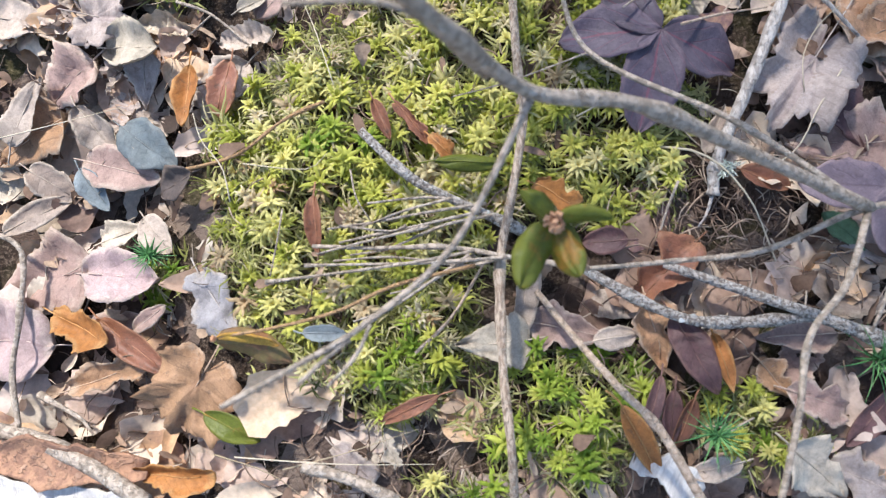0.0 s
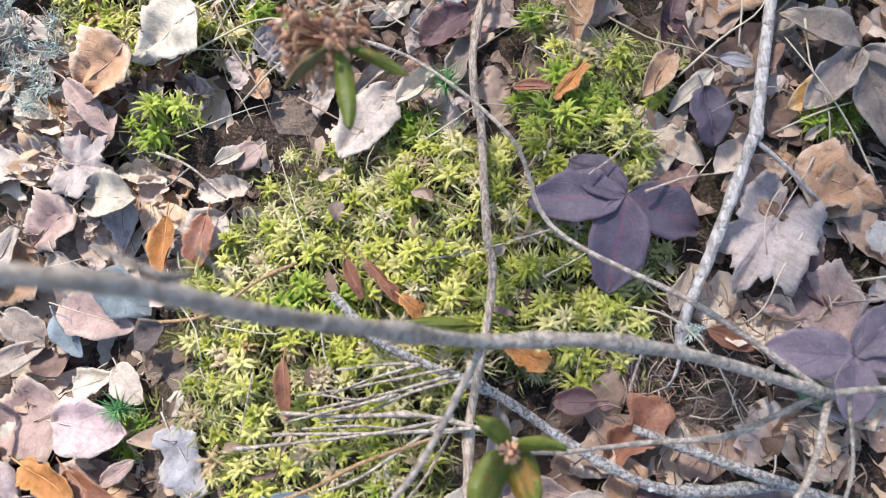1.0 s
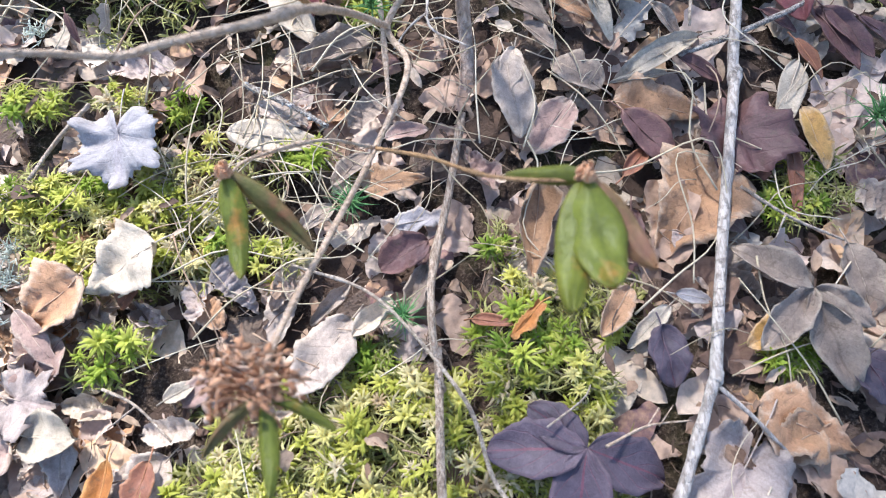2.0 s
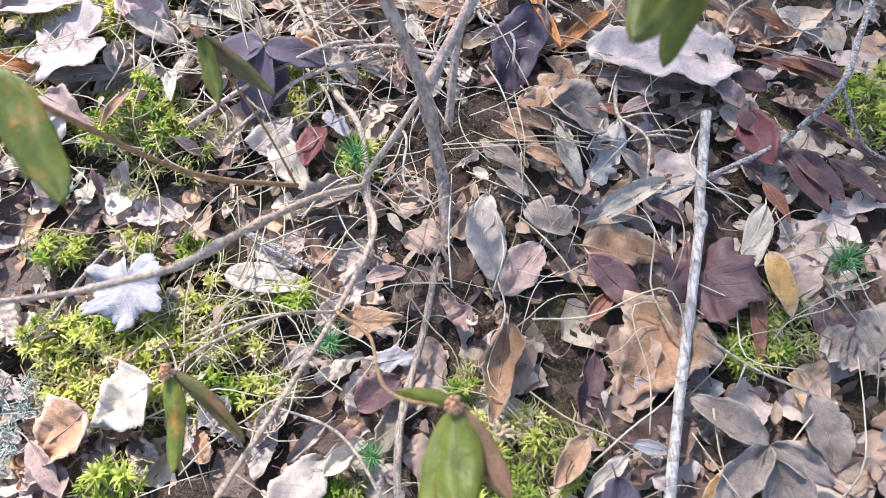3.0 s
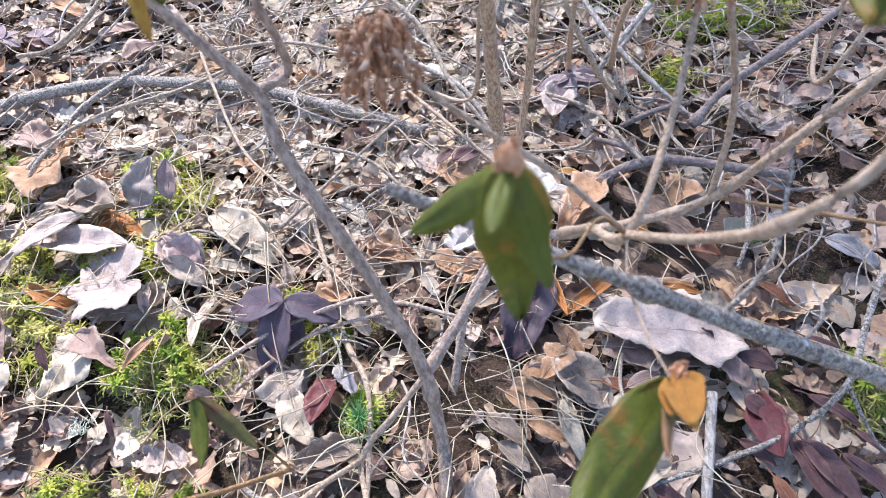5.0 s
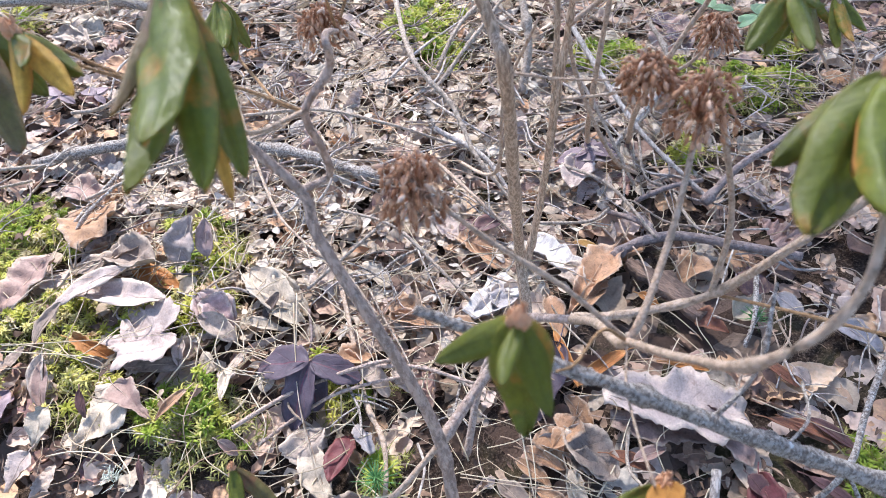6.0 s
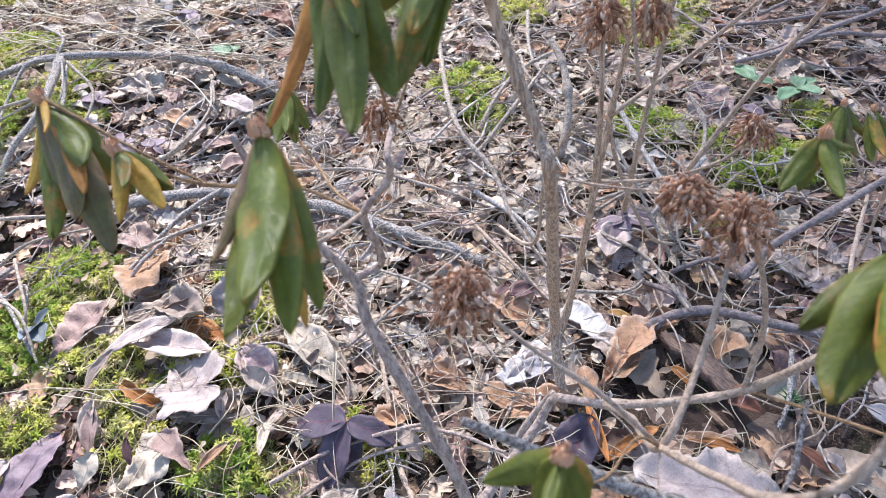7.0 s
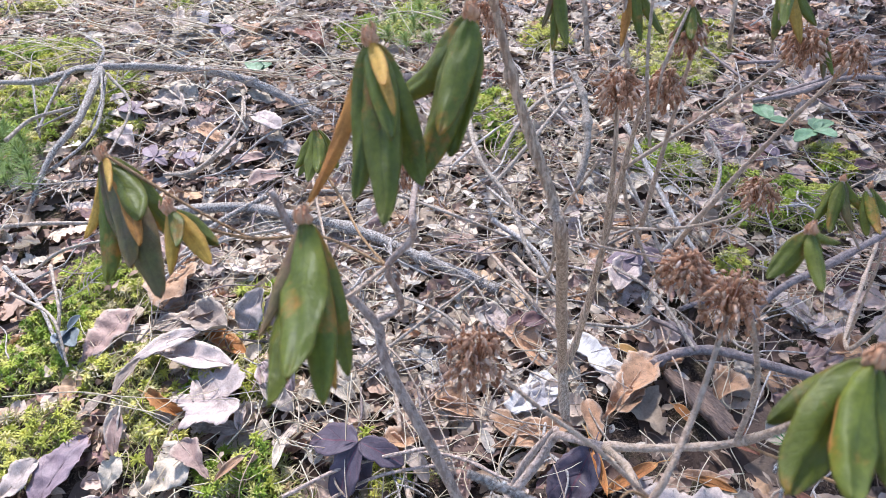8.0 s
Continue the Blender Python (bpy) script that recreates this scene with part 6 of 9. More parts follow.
twig("silver", 0.00274, 0.00183, [(-0.7107, 1.0797, 0.1361), (-0.6481, 1.0310, 0.1043), (-0.6231, 0.8995, 0.0767)], "thin grey twig over moss", "dead_twig")

# bark, wood and lichen
bark_piece((0.1092, 0.7561, 0.0037), (0.1842, 0.7117, 0.0027), 0.55, "birch", "white curled piece of birch bark on litter", 0.6)
bark_piece((0.0572, 0.6361, 0.0163), (0.0959, 0.6905, 0.0167), 0.7, "birch", "white piece of birch bark", 0.4)
bark_piece((0.2171, 0.7315, 0.0044), (0.2876, 0.6630, 0.0055), 0.4, "rot", "splintered piece of rotten wood", 0.9, 0.05, 0.012)
bark_piece((-0.2922, -0.1021, -0.0180), (-0.1783, -0.1177, -0.0104), 0.25, "birch", "grey white birch bark at the log edge", 0.5)
bark_piece((-0.2862, -0.0874, -0.0178), (-0.1786, -0.0952, -0.0091), 0.3, "rust_bark", "rust brown strip of bark", 0.7)
bark_piece((0.0986, -0.0901, 0.0027), (0.1351, -0.1079, 0.0061), 0.7, "birch", "grey lichen-crusted bark piece", 0.3)
lichen_tuft((0.1579, 0.0685, 0.0182), 0.005)
lichen_tuft((-0.2388, 0.4365, 0.0276), 0.009)
lichen_tuft((-0.2571, 0.2506, -0.0091), 0.011)
lichen_tuft((-0.2697, 0.2781, -0.0061), 0.011)
lichen_tuft((-0.2465, 0.2661, -0.0078), 0.009)
lichen_tuft((-0.2727, 0.2587, -0.0081), 0.01)
lichen_tuft((-0.2604, 0.2277, -0.0121), 0.009)
lichen_tuft((-0.2439, 0.2861, -0.0066), 0.009)
lichen_tuft((-0.2779, 0.2940, -0.0042), 0.01)
lichen_tuft((-0.2497, 0.2379, -0.0084), 0.009)
lichen_tuft((-0.7655, 0.8667, 0.0601), 0.011)
haircap((0.1377, -0.0747, 0.0172), 0.0216)
haircap((0.2292, -0.0377, 0.0098), 0.0270)
haircap((-0.0164, 0.3139, -0.0115), 0.0230)
haircap((0.3433, 0.3600, 0.0149), 0.0270)
haircap((0.0188, 0.2341, -0.0120), 0.0189)
haircap((-0.0016, 0.4564, 0.0198), 0.0243)
haircap((-0.1822, 0.0302, -0.0178), 0.0162)
haircap((0.3338, 0.6608, 0.0034), 0.0189)
fallen_leaf("birch", (-0.3208, 0.4884, 0.0445), (-0.3295, 0.4506, 0.0309), 0.8, "pale", 0.6, 0.4, 0)
fallen_leaf("lance", (-0.3545, 0.5355, 0.0459), (-0.3417, 0.4902, 0.0347), 0.4, "mauve", 0.9, 0.4, 0)
fallen_leaf("birch", (-0.3267, 0.4508, 0.0310), (-0.3363, 0.4155, 0.0254), 0.8, "lilac", 0.6, 0.4, 0)
fallen_leaf("oval", (-0.2943, 0.5056, 0.0514), (-0.2840, 0.4826, 0.0417), 0.35, "plumbrown", 0.9, 0.4, 0)
fallen_leaf("birch", (-0.2671, 0.5163, 0.0472), (-0.2189, 0.4883, 0.0469), 0.6, "mauve", 0.6, 0.4, 0)
fallen_leaf("lance", (-0.1916, 0.5159, 0.0481), (-0.2148, 0.4857, 0.0472), 0.3, "tan", 0.9, 0.4, 0)
fallen_leaf("oval", (-0.2282, 0.5770, 0.0376), (-0.2205, 0.5480, 0.0372), 0.5, "lilac", 0.9, 0.4, 0)
fallen_leaf("lance", (-0.1676, 0.5523, 0.0317), (-0.1628, 0.5156, 0.0424), 0.35, "pale", 0.9, 0.4, 0)
fallen_leaf("oval", (-0.2205, 0.4545, 0.0268), (-0.2123, 0.4354, 0.0191), 0.3, "plumbrown", 0.9, 0.4, 0)
fallen_leaf("scrap", (-0.1891, 0.4574, 0.0327), (-0.1943, 0.4426, 0.0182), 0.6, "beige", 0.9, 0.4, 0)
fallen_leaf("oval", (-0.1496, 0.4754, 0.0358), (-0.1326, 0.4716, 0.0192), 0.5, "mauve", 0.9, 0.4, 0)
fallen_leaf("birch", (-0.1789, 0.6569, 0.0332), (-0.1215, 0.6308, 0.0274), 0.6, "pale", 0.6, 0.4, 0)
fallen_leaf("birch", (-0.2145, 0.6171, 0.0518), (-0.1761, 0.5970, 0.0340), 0.8, "pink", 0.6, 0.4, 0)
fallen_leaf("lance", (-0.1757, 0.6042, 0.0339), (-0.1327, 0.6077, 0.0283), 0.4, "pale", 0.9, 0.4, 0)
fallen_leaf("birch", (-0.0594, 0.5633, 0.0375), (-0.0288, 0.5889, 0.0216), 0.8, "tan", 0.6, 0.4, 0)
fallen_leaf("birch", (-0.0223, 0.6452, 0.0217), (0.0184, 0.6127, 0.0212), 0.8, "tan", 0.6, 0.4, 0)
fallen_leaf("birch", (-0.0847, 0.4998, 0.0206), (-0.0591, 0.4582, 0.0124), 0.9, "beige", 0.6, 0.4, 0)
fallen_leaf("scrap", (0.0752, 0.6732, 0.0221), (0.0948, 0.6451, 0.0222), 0.8, "white", 0.9, 0.4, 0)
fallen_leaf("oval", (0.1680, 0.6630, 0.0142), (0.1919, 0.6998, 0.0073), 0.5, "tan", 0.9, 0.4, 0)
fallen_leaf("oval", (0.2820, 0.5353, 0.0146), (0.3104, 0.5089, 0.0112), 0.6, "mauve", 0.9, 0.4, 0)
fallen_leaf("lance", (0.3263, 0.5509, 0.0127), (0.3819, 0.5356, 0.0111), 0.2, "redbrown", 0.9, 0.4, 0)
fallen_leaf("oval", (0.1576, 0.4833, 0.0253), (0.1670, 0.4585, 0.0189), 0.5, "pale", 0.9, 0.4, 0)
fallen_leaf("birch", (0.1575, 0.4926, 0.0265), (0.1898, 0.4832, 0.0213), 0.8, "greybrown", 0.6, 0.4, 0)
fallen_leaf("oval", (0.3582, 0.6056, 0.0115), (0.3690, 0.5886, 0.0116), 0.7, "lilac", 0.9, 0.4, 0)
fallen_leaf("oval", (0.3022, 0.4986, 0.0107), (0.3165, 0.4795, 0.0092), 0.7, "plumbrown", 0.9, 0.4, 0)
fallen_leaf("birch", (0.1333, 0.5154, 0.0278), (0.1530, 0.4828, 0.0254), 0.8, "tan", 0.6, 0.4, 0)
fallen_leaf("birch", (0.1505, 0.7206, 0.0082), (0.1740, 0.6808, 0.0108), 0.7, "beige", 0.6, 0.4, 0)
fallen_leaf("oval", (0.2257, 0.6863, 0.0078), (0.2465, 0.6682, 0.0093), 0.5, "orange", 0.9, 0.4, 0)
fallen_leaf("birch", (-0.1172, 0.6817, 0.0269), (-0.0791, 0.6547, 0.0241), 0.8, "beige", 0.6, 0.4, 0)
fallen_leaf("scrap", (-0.0697, 0.6952, 0.0237), (-0.0341, 0.6747, 0.0219), 0.7, "pale", 0.9, 0.4, 0)
fallen_leaf("birch", (-0.0087, 0.5719, 0.0201), (0.0177, 0.5445, 0.0180), 0.7, "beige", 0.6, 0.4, 0)
fallen_leaf("oval", (-0.2697, 0.5603, 0.0379), (-0.2924, 0.5894, 0.0531), 0.4, "lilac", 0.9, 0.4, 0)
whorl((0.1763, 0.9116, 0.0071), [(0.1378, 0.9040, -0.0041), (0.1838, 0.9379, 0.0063), (0.2179, 0.9188, -0.0009), (0.1695, 0.8725, -0.0004)], 0.62, "greyplum", "dry whorl of four lilac grey leaves on a thin stalk")
twig("white", 0.00371, 0.00222, [(0.1462, 1.1147, 0.0802), (0.2298, 0.9370, 0.0388), (0.3188, 0.8364, -0.0015)], "thin pale dead twig lying over the litter", "dead_twig")
twig("white", 0.00385, 0.00280, [(0.2701, 0.9837, 0.0593), (0.2332, 0.9368, 0.0389), (0.2080, 0.9218, 0.0084)], "thin pale dead twig lying over the litter", "dead_twig")
twig("silver", 0.00239, 0.00195, [(0.1370, 0.9419, -0.0050), (0.1762, 0.9589, 0.0156), (0.2070, 0.9783, 0.0168)], "thin pale dead twig lying over the litter", "dead_twig")
twig("white", 0.00373, 0.00262, [(-0.0207, 0.9270, 0.0329), (0.0424, 0.8862, 0.0258), (0.0841, 0.8398, -0.0005)], "thin pale dead twig lying over the litter", "dead_twig")
twig("silver", 0.00184, 0.00135, [(0.2368, 0.9204, 0.0297), (0.2425, 0.8676, 0.0112), (0.2701, 0.8592, -0.0033)], "thin pale dead twig lying over the litter", "dead_twig")
twig("silver", 0.00183, 0.00129, [(0.2169, 0.9106, 0.0195), (0.2183, 0.8463, 0.0115), (0.2154, 0.8216, -0.0021)], "thin pale dead twig lying over the litter", "dead_twig")
twig("silver", 0.00204, 0.00167, [(0.1110, 0.7810, 0.0108), (0.1744, 0.7792, 0.0181), (0.1990, 0.8034, 0.0150)], "thin pale dead twig lying over the litter", "dead_twig")
twig("silver", 0.00200, 0.00147, [(0.1463, 1.0110, 0.0160), (0.1903, 0.9840, 0.0262), (0.2257, 0.9930, 0.0376)], "thin pale dead twig lying over the litter", "dead_twig")
twig("lichen", 0.00277, 0.00184, [(0.3425, 0.7128, 0.0204), (0.3289, 0.6522, 0.0239), (0.3190, 0.6249, 0.0107)], "thin pale dead twig lying over the litter", "dead_twig")
twig("silver", 0.00178, 0.00127, [(0.2749, 0.8485, 0.0021), (0.2903, 0.7789, 0.0162), (0.3285, 0.7773, 0.0016)], "thin pale dead twig lying over the litter", "dead_twig")
grass_blade([(-0.4038, 0.5415, 0.0492), (-0.2933, 0.5309, 0.0681), (-0.2799, 0.5325, 0.0445)], 0.00085)
grass_blade([(-0.1094, 0.5998, 0.0600), (-0.0890, 0.5245, 0.0377), (-0.0540, 0.4563, 0.0060)], 0.00070)
grass_blade([(0.0658, 0.4726, 0.0128), (0.1441, 0.4599, 0.0349), (0.2035, 0.4738, 0.0153)], 0.00063)
grass_blade([(0.3139, 0.5664, 0.0175), (0.3529, 0.5436, 0.0257), (0.4003, 0.5256, 0.0249)], 0.00070)
grass_blade([(-0.1595, 0.5453, 0.0438), (-0.1173, 0.5332, 0.0390), (-0.0733, 0.5319, 0.0372)], 0.00071)
grass_blade([(-0.1416, 0.5304, 0.0303), (-0.1112, 0.4952, 0.0357), (-0.1184, 0.4761, 0.0181)], 0.00070)
grass_blade([(-0.1824, 0.5219, 0.0492), (-0.1779, 0.4846, 0.0553), (-0.1744, 0.4629, 0.0350)], 0.00070)
grass_blade([(-0.0471, 0.5975, 0.0266), (-0.0062, 0.5696, 0.0339), (0.0340, 0.5819, 0.0196)], 0.00071)
grass_blade([(-0.0357, 0.4941, 0.0188), (0.0054, 0.5038, 0.0284), (0.0402, 0.4980, 0.0139)], 0.00066)
whorl((0.3716, 1.2649, 0.0086), [(0.3521, 1.3123, 0.0080), (0.4029, 1.2591, 0.0084)], 0.62, "bluegreen", "seedling with fresh oval green leaves", stalk=0.022, curl=0.3, bend=0.2)
whorl((0.4349, 1.2415, 0.0086), [(0.4012, 1.2043, 0.0099), (0.4590, 1.2110, 0.0192), (0.4408, 1.2801, 0.0080), (0.4645, 1.2733, 0.0080)], 0.6, "bluegreen", "seedling with four fresh oval green leaves", stalk=0.022, curl=0.3, bend=0.2)
whorl((-0.5187, 1.2286, 0.0666), [(-0.5527, 1.2664, 0.0684), (-0.5138, 1.2665, 0.0649)], 0.7, "bluegreen", "seedling with two fresh pale green leaves", stalk=0.022, curl=0.3, bend=0.2)
whorl((-0.4877, 0.6239, 0.0469), [(-0.4723, 0.6382, 0.0613), (-0.4764, 0.5936, 0.0622), (-0.4552, 0.5990, 0.0544)], 0.55, "teal", "small seedling with grey green leaves in moss", stalk=0.022, curl=0.3, bend=0.2)

# further off: pale and purple leaves, dark branches and green shoots
fallen_leaf("birch", (-0.7834, 1.3423, 0.0603), (-0.7033, 1.3994, 0.0572), 0.8, "pale", 0.5, 0.3, 0)
fallen_leaf("birch", (-0.7805, 1.5109, 0.0524), (-0.7282, 1.5596, 0.0485), 0.8, "pale", 0.5, 0.3, 0)
fallen_leaf("birch", (-0.6224, 1.3106, 0.0587), (-0.5909, 1.3710, 0.0543), 0.7, "beige", 0.5, 0.3, 0)
fallen_leaf("birch", (-0.8020, 1.4274, 0.0570), (-0.7793, 1.4840, 0.0539), 0.7, "pale", 0.5, 0.3, 0)
fallen_leaf("birch", (-0.6279, 1.4062, 0.0543), (-0.6284, 1.5005, 0.0486), 0.7, "tan", 0.5, 0.3, 0)
fallen_leaf("oval", (-0.6795, 1.1755, 0.0627), (-0.6080, 1.1445, 0.0618), 0.6, "pale", 0.5, 0.3, 0)
fallen_leaf("birch", (-0.6839, 1.1441, 0.0628), (-0.6031, 1.1067, 0.0617), 0.7, "beige", 0.5, 0.3, 0)
fallen_leaf("birch", (-0.7256, 1.0902, 0.0630), (-0.6701, 1.0511, 0.0627), 0.8, "pale", 0.5, 0.3, 0)
fallen_leaf("oval", (-0.5522, 1.0554, 0.0581), (-0.5023, 1.0385, 0.0510), 0.6, "tan", 0.5, 0.3, 0)
fallen_leaf("oval", (-0.4578, 0.9874, 0.0405), (-0.4185, 1.0291, 0.0371), 0.6, "mauve", 0.5, 0.3, 0)
fallen_leaf("oval", (-0.5175, 1.1753, 0.0555), (-0.4682, 1.1627, 0.0489), 0.6, "pale", 0.5, 0.3, 0)
fallen_leaf("birch", (-0.6901, 1.0222, 0.0627), (-0.6350, 0.9894, 0.0612), 0.8, "lilac", 0.5, 0.3, 0)
fallen_leaf("oval", (-0.4082, 0.9449, 0.0333), (-0.3742, 0.9959, 0.0318), 0.6, "mauve", 0.5, 0.3, 0)
fallen_leaf("birch", (-0.4013, 1.0576, 0.0359), (-0.3535, 1.0388, 0.0309), 0.7, "beige", 0.5, 0.3, 0)
fallen_leaf("oval", (0.2821, 1.2769, -0.0058), (0.3202, 1.2388, -0.0056), 0.75, "greyplum", 0.5, 0.3, 0)
fallen_leaf("oval", (0.3010, 1.2022, -0.0046), (0.3350, 1.2276, -0.0056), 0.8, "greyplum", 0.5, 0.3, 0)
fallen_leaf("oval", (0.3337, 1.3123, -0.0073), (0.3586, 1.3436, -0.0078), 0.7, "mauve", 0.5, 0.3, 0)
fallen_leaf("oval", (0.3448, 1.1694, -0.0044), (0.3711, 1.1890, -0.0050), 0.8, "plumbrown", 0.5, 0.3, 0)
fallen_leaf("oval", (0.3573, 1.2194, -0.0057), (0.3836, 1.1909, -0.0052), 0.6, "greyplum", 0.5, 0.3, 0)
fallen_leaf("oval", (0.3916, 1.1536, -0.0042), (0.4122, 1.1303, -0.0037), 0.7, "mauve", 0.5, 0.3, 0)
fallen_leaf("oval", (0.4846, 1.2219, -0.0065), (0.5201, 1.2428, -0.0069), 0.6, "greyplum", 0.5, 0.3, 0)
fallen_leaf("oval", (0.3941, 1.2503, -0.0069), (0.4104, 1.2112, -0.0060), 0.6, "beige", 0.5, 0.3, 0)
fallen_leaf("oval", (0.1865, 1.2259, -0.0030), (0.2360, 1.2006, -0.0039), 0.45, "pale", 0.5, 0.3, 0)
fallen_leaf("oval", (0.4869, 1.1679, -0.0048), (0.5188, 1.1953, -0.0057), 0.7, "plumbrown", 0.5, 0.3, 0)
fallen_leaf("oval", (0.4469, 1.3003, -0.0077), (0.4677, 1.2688, -0.0074), 0.6, "greyplum", 0.5, 0.3, 0)
fallen_leaf("oval", (0.3766, 1.2912, -0.0074), (0.4099, 1.2782, -0.0075), 0.5, "tan", 0.5, 0.3, 0)
whorl((-0.5727, 0.9579, 0.0591), [(-0.5879, 0.9368, 0.0530), (-0.6058, 0.9869, 0.0577), (-0.5653, 0.9846, 0.0542), (-0.5495, 0.9527, 0.0498)], 0.6, "greyplum", "small dry whorl of purple grey leaves in the litter")
whorl((-0.6853, 1.0699, 0.0669), [(-0.7286, 1.0931, 0.0610), (-0.6997, 1.1120, 0.0609), (-0.6607, 1.0736, 0.0607)], 0.6, "greyplum", "small dry whorl of purple grey leaves in the litter")
whorl((-0.6878, 1.4100, 0.0603), [(-0.7335, 1.4396, 0.0537), (-0.6721, 1.4393, 0.0522), (-0.6583, 1.3762, 0.0551)], 0.6, "greyplum", "small dry whorl of purple grey leaves in the litter")
whorl((-0.5241, 0.9679, 0.0535), [(-0.5530, 0.9808, 0.0526), (-0.5208, 0.9948, 0.0491), (-0.5077, 0.9601, 0.0442)], 0.6, "greyplum", "small dry whorl of purple grey leaves in the litter")
twig("violet", 0.0046, 0.0034, [(0.3867, 1.3690, -0.0019), (0.4445, 1.3892, 0.0100), (0.5126, 1.4621, -0.0020), (0.5858, 1.4965, 0.0102)], "dark grey fallen branch in the shade", "fallen_branch")
twig("violet", 0.0034, 0.0026, [(0.3327, 1.4782, -0.0018), (0.4267, 1.4733, 0.0100), (0.5124, 1.5218, -0.0019), (0.5892, 1.5139, 0.0102)], "dark grey fallen branch in the shade", "fallen_branch")
twig("violet", 0.0036, 0.0028, [(0.4939, 1.4602, -0.0020), (0.5307, 1.4297, 0.0100), (0.5861, 1.4450, -0.0018)], "dark grey fallen branch in the shade", "fallen_branch")
twig("violet", 0.003, 0.002, [(0.4156, 1.5242, -0.0019), (0.4760, 1.5629, 0.0101), (0.5496, 1.6366, -0.0014)], "dark grey fallen branch in the shade", "fallen_branch")
twig("violet", 0.0028, 0.002, [(0.2613, 1.5678, -0.0008), (0.2999, 1.4671, 0.0104), (0.3568, 1.4010, -0.0019), (0.3846, 1.3481, 0.0101)], "dark grey fallen branch in the shade", "fallen_branch")
twig("violet", 0.0022, 0.0016, [(0.4423, 1.3811, -0.0020), (0.4854, 1.3109, 0.0102), (0.5575, 1.3302, -0.0017)], "dark grey fallen branch in the shade", "fallen_branch")
twig("white", 0.0022, 0.0014, [(0.4957, 1.3660, -0.0040), (0.4980, 1.2864, 0.0104), (0.5238, 1.2698, -0.0034)], "thin bleached twig lying over the litter", "dead_twig")
twig("white", 0.0026, 0.0016, [(-0.1127, 1.0451, 0.0229), (-0.0785, 1.1182, 0.0293), (-0.0489, 1.2092, 0.0112), (0.0017, 1.2616, 0.0222)], "thin bleached twig lying over the litter", "dead_twig")
twig("white", 0.002, 0.0014, [(-0.0489, 1.0182, 0.0176), (0.0130, 0.9574, 0.0209), (0.0636, 0.9444, -0.0035)], "thin bleached twig lying over the litter", "dead_twig")
twig("white", 0.0022, 0.0014, [(-0.0712, 1.0013, 0.0228), (-0.0374, 1.0498, 0.0274), (-0.0355, 1.1350, 0.0107)], "thin bleached twig lying over the litter", "dead_twig")
twig("white", 0.002, 0.0012, [(0.0955, 1.1066, -0.0006), (0.1492, 1.0575, 0.0099), (0.1929, 1.0164, -0.0051), (0.2223, 0.9320, 0.0106)], "thin bleached twig lying over the litter", "dead_twig")
twig("white", 0.0018, 0.0012, [(0.0858, 0.8906, -0.0036), (0.1311, 0.8737, 0.0103), (0.1589, 0.9166, -0.0060)], "thin bleached twig lying over the litter", "dead_twig")
twig("white", 0.0022, 0.0012, [(-0.3814, 1.1572, 0.0355), (-0.4201, 1.0634, 0.0527), (-0.4603, 0.9726, 0.0400), (-0.4810, 0.9290, 0.0538)], "thin bleached twig lying over the litter", "dead_twig")
twig("white", 0.002, 0.0013, [(-0.5077, 1.1117, 0.0542), (-0.5103, 1.0241, 0.0655), (-0.5079, 0.9712, 0.0472)], "thin bleached twig lying over the litter", "dead_twig")
haircap((-0.8852, 0.9759, 0.0478), 0.034, "feathery light green shoot at the edge of the moss", NEEDLE_PALE)
haircap((-0.8205, 0.9349, 0.0476), 0.036, "feathery light green shoot at the edge of the moss", NEEDLE_PALE)
haircap((-0.8025, 0.8857, 0.0456), 0.034, "feathery light green shoot at the edge of the moss", NEEDLE_PALE)
haircap((-0.7724, 0.9039, 0.0465), 0.030, "feathery light green shoot at the edge of the moss", NEEDLE_PALE)
haircap((-0.8517, 0.9234, 0.0469), 0.034, "feathery light green shoot at the edge of the moss", NEEDLE_PALE)
haircap((-0.7954, 0.9538, 0.0481), 0.026, "feathery light green shoot at the edge of the moss", NEEDLE_PALE)
haircap((-0.9053, 1.5730, 0.0354), 0.030, "feathery light green shoot at the edge of the moss", NEEDLE_PALE)
haircap((-0.8789, 1.5931, 0.0343), 0.030, "feathery light green shoot at the edge of the moss", NEEDLE_PALE)

fallen_leaf("birch", (-0.7721, 1.3566, 0.0620), (-0.7320, 1.4395, 0.0720), 0.75, "pale", 0.5, 0.3, 0)
fallen_leaf("birch", (-0.8021, 1.5090, 0.0620), (-0.7514, 1.5547, 0.0720), 0.8, "white", 0.5, 0.3, 0)
fallen_leaf("birch", (-0.8560, 1.4528, 0.0620), (-0.7776, 1.3980, 0.0720), 0.7, "beige", 0.5, 0.3, 0)
fallen_leaf("birch", (-0.7025, 1.4308, 0.0620), (-0.6638, 1.4779, 0.0720), 0.7, "pale", 0.5, 0.3, 0)
fallen_leaf("birch", (-0.6083, 1.3266, 0.0620), (-0.5829, 1.3728, 0.0720), 0.7, "tan", 0.5, 0.3, 0)
fallen_leaf("birch", (-0.5120, 1.4193, 0.0620), (-0.4439, 1.3605, 0.0720), 0.7, "redbrown", 0.5, 0.3, 0)
fallen_leaf("oval", (-0.4199, 1.2257, 0.0620), (-0.4032, 1.2737, 0.0720), 0.6, "redbrown", 0.5, 0.3, 0)
fallen_leaf("birch", (-0.6017, 1.4173, 0.0620), (-0.5877, 1.4722, 0.0720), 0.7, "pale", 0.5, 0.3, 0)
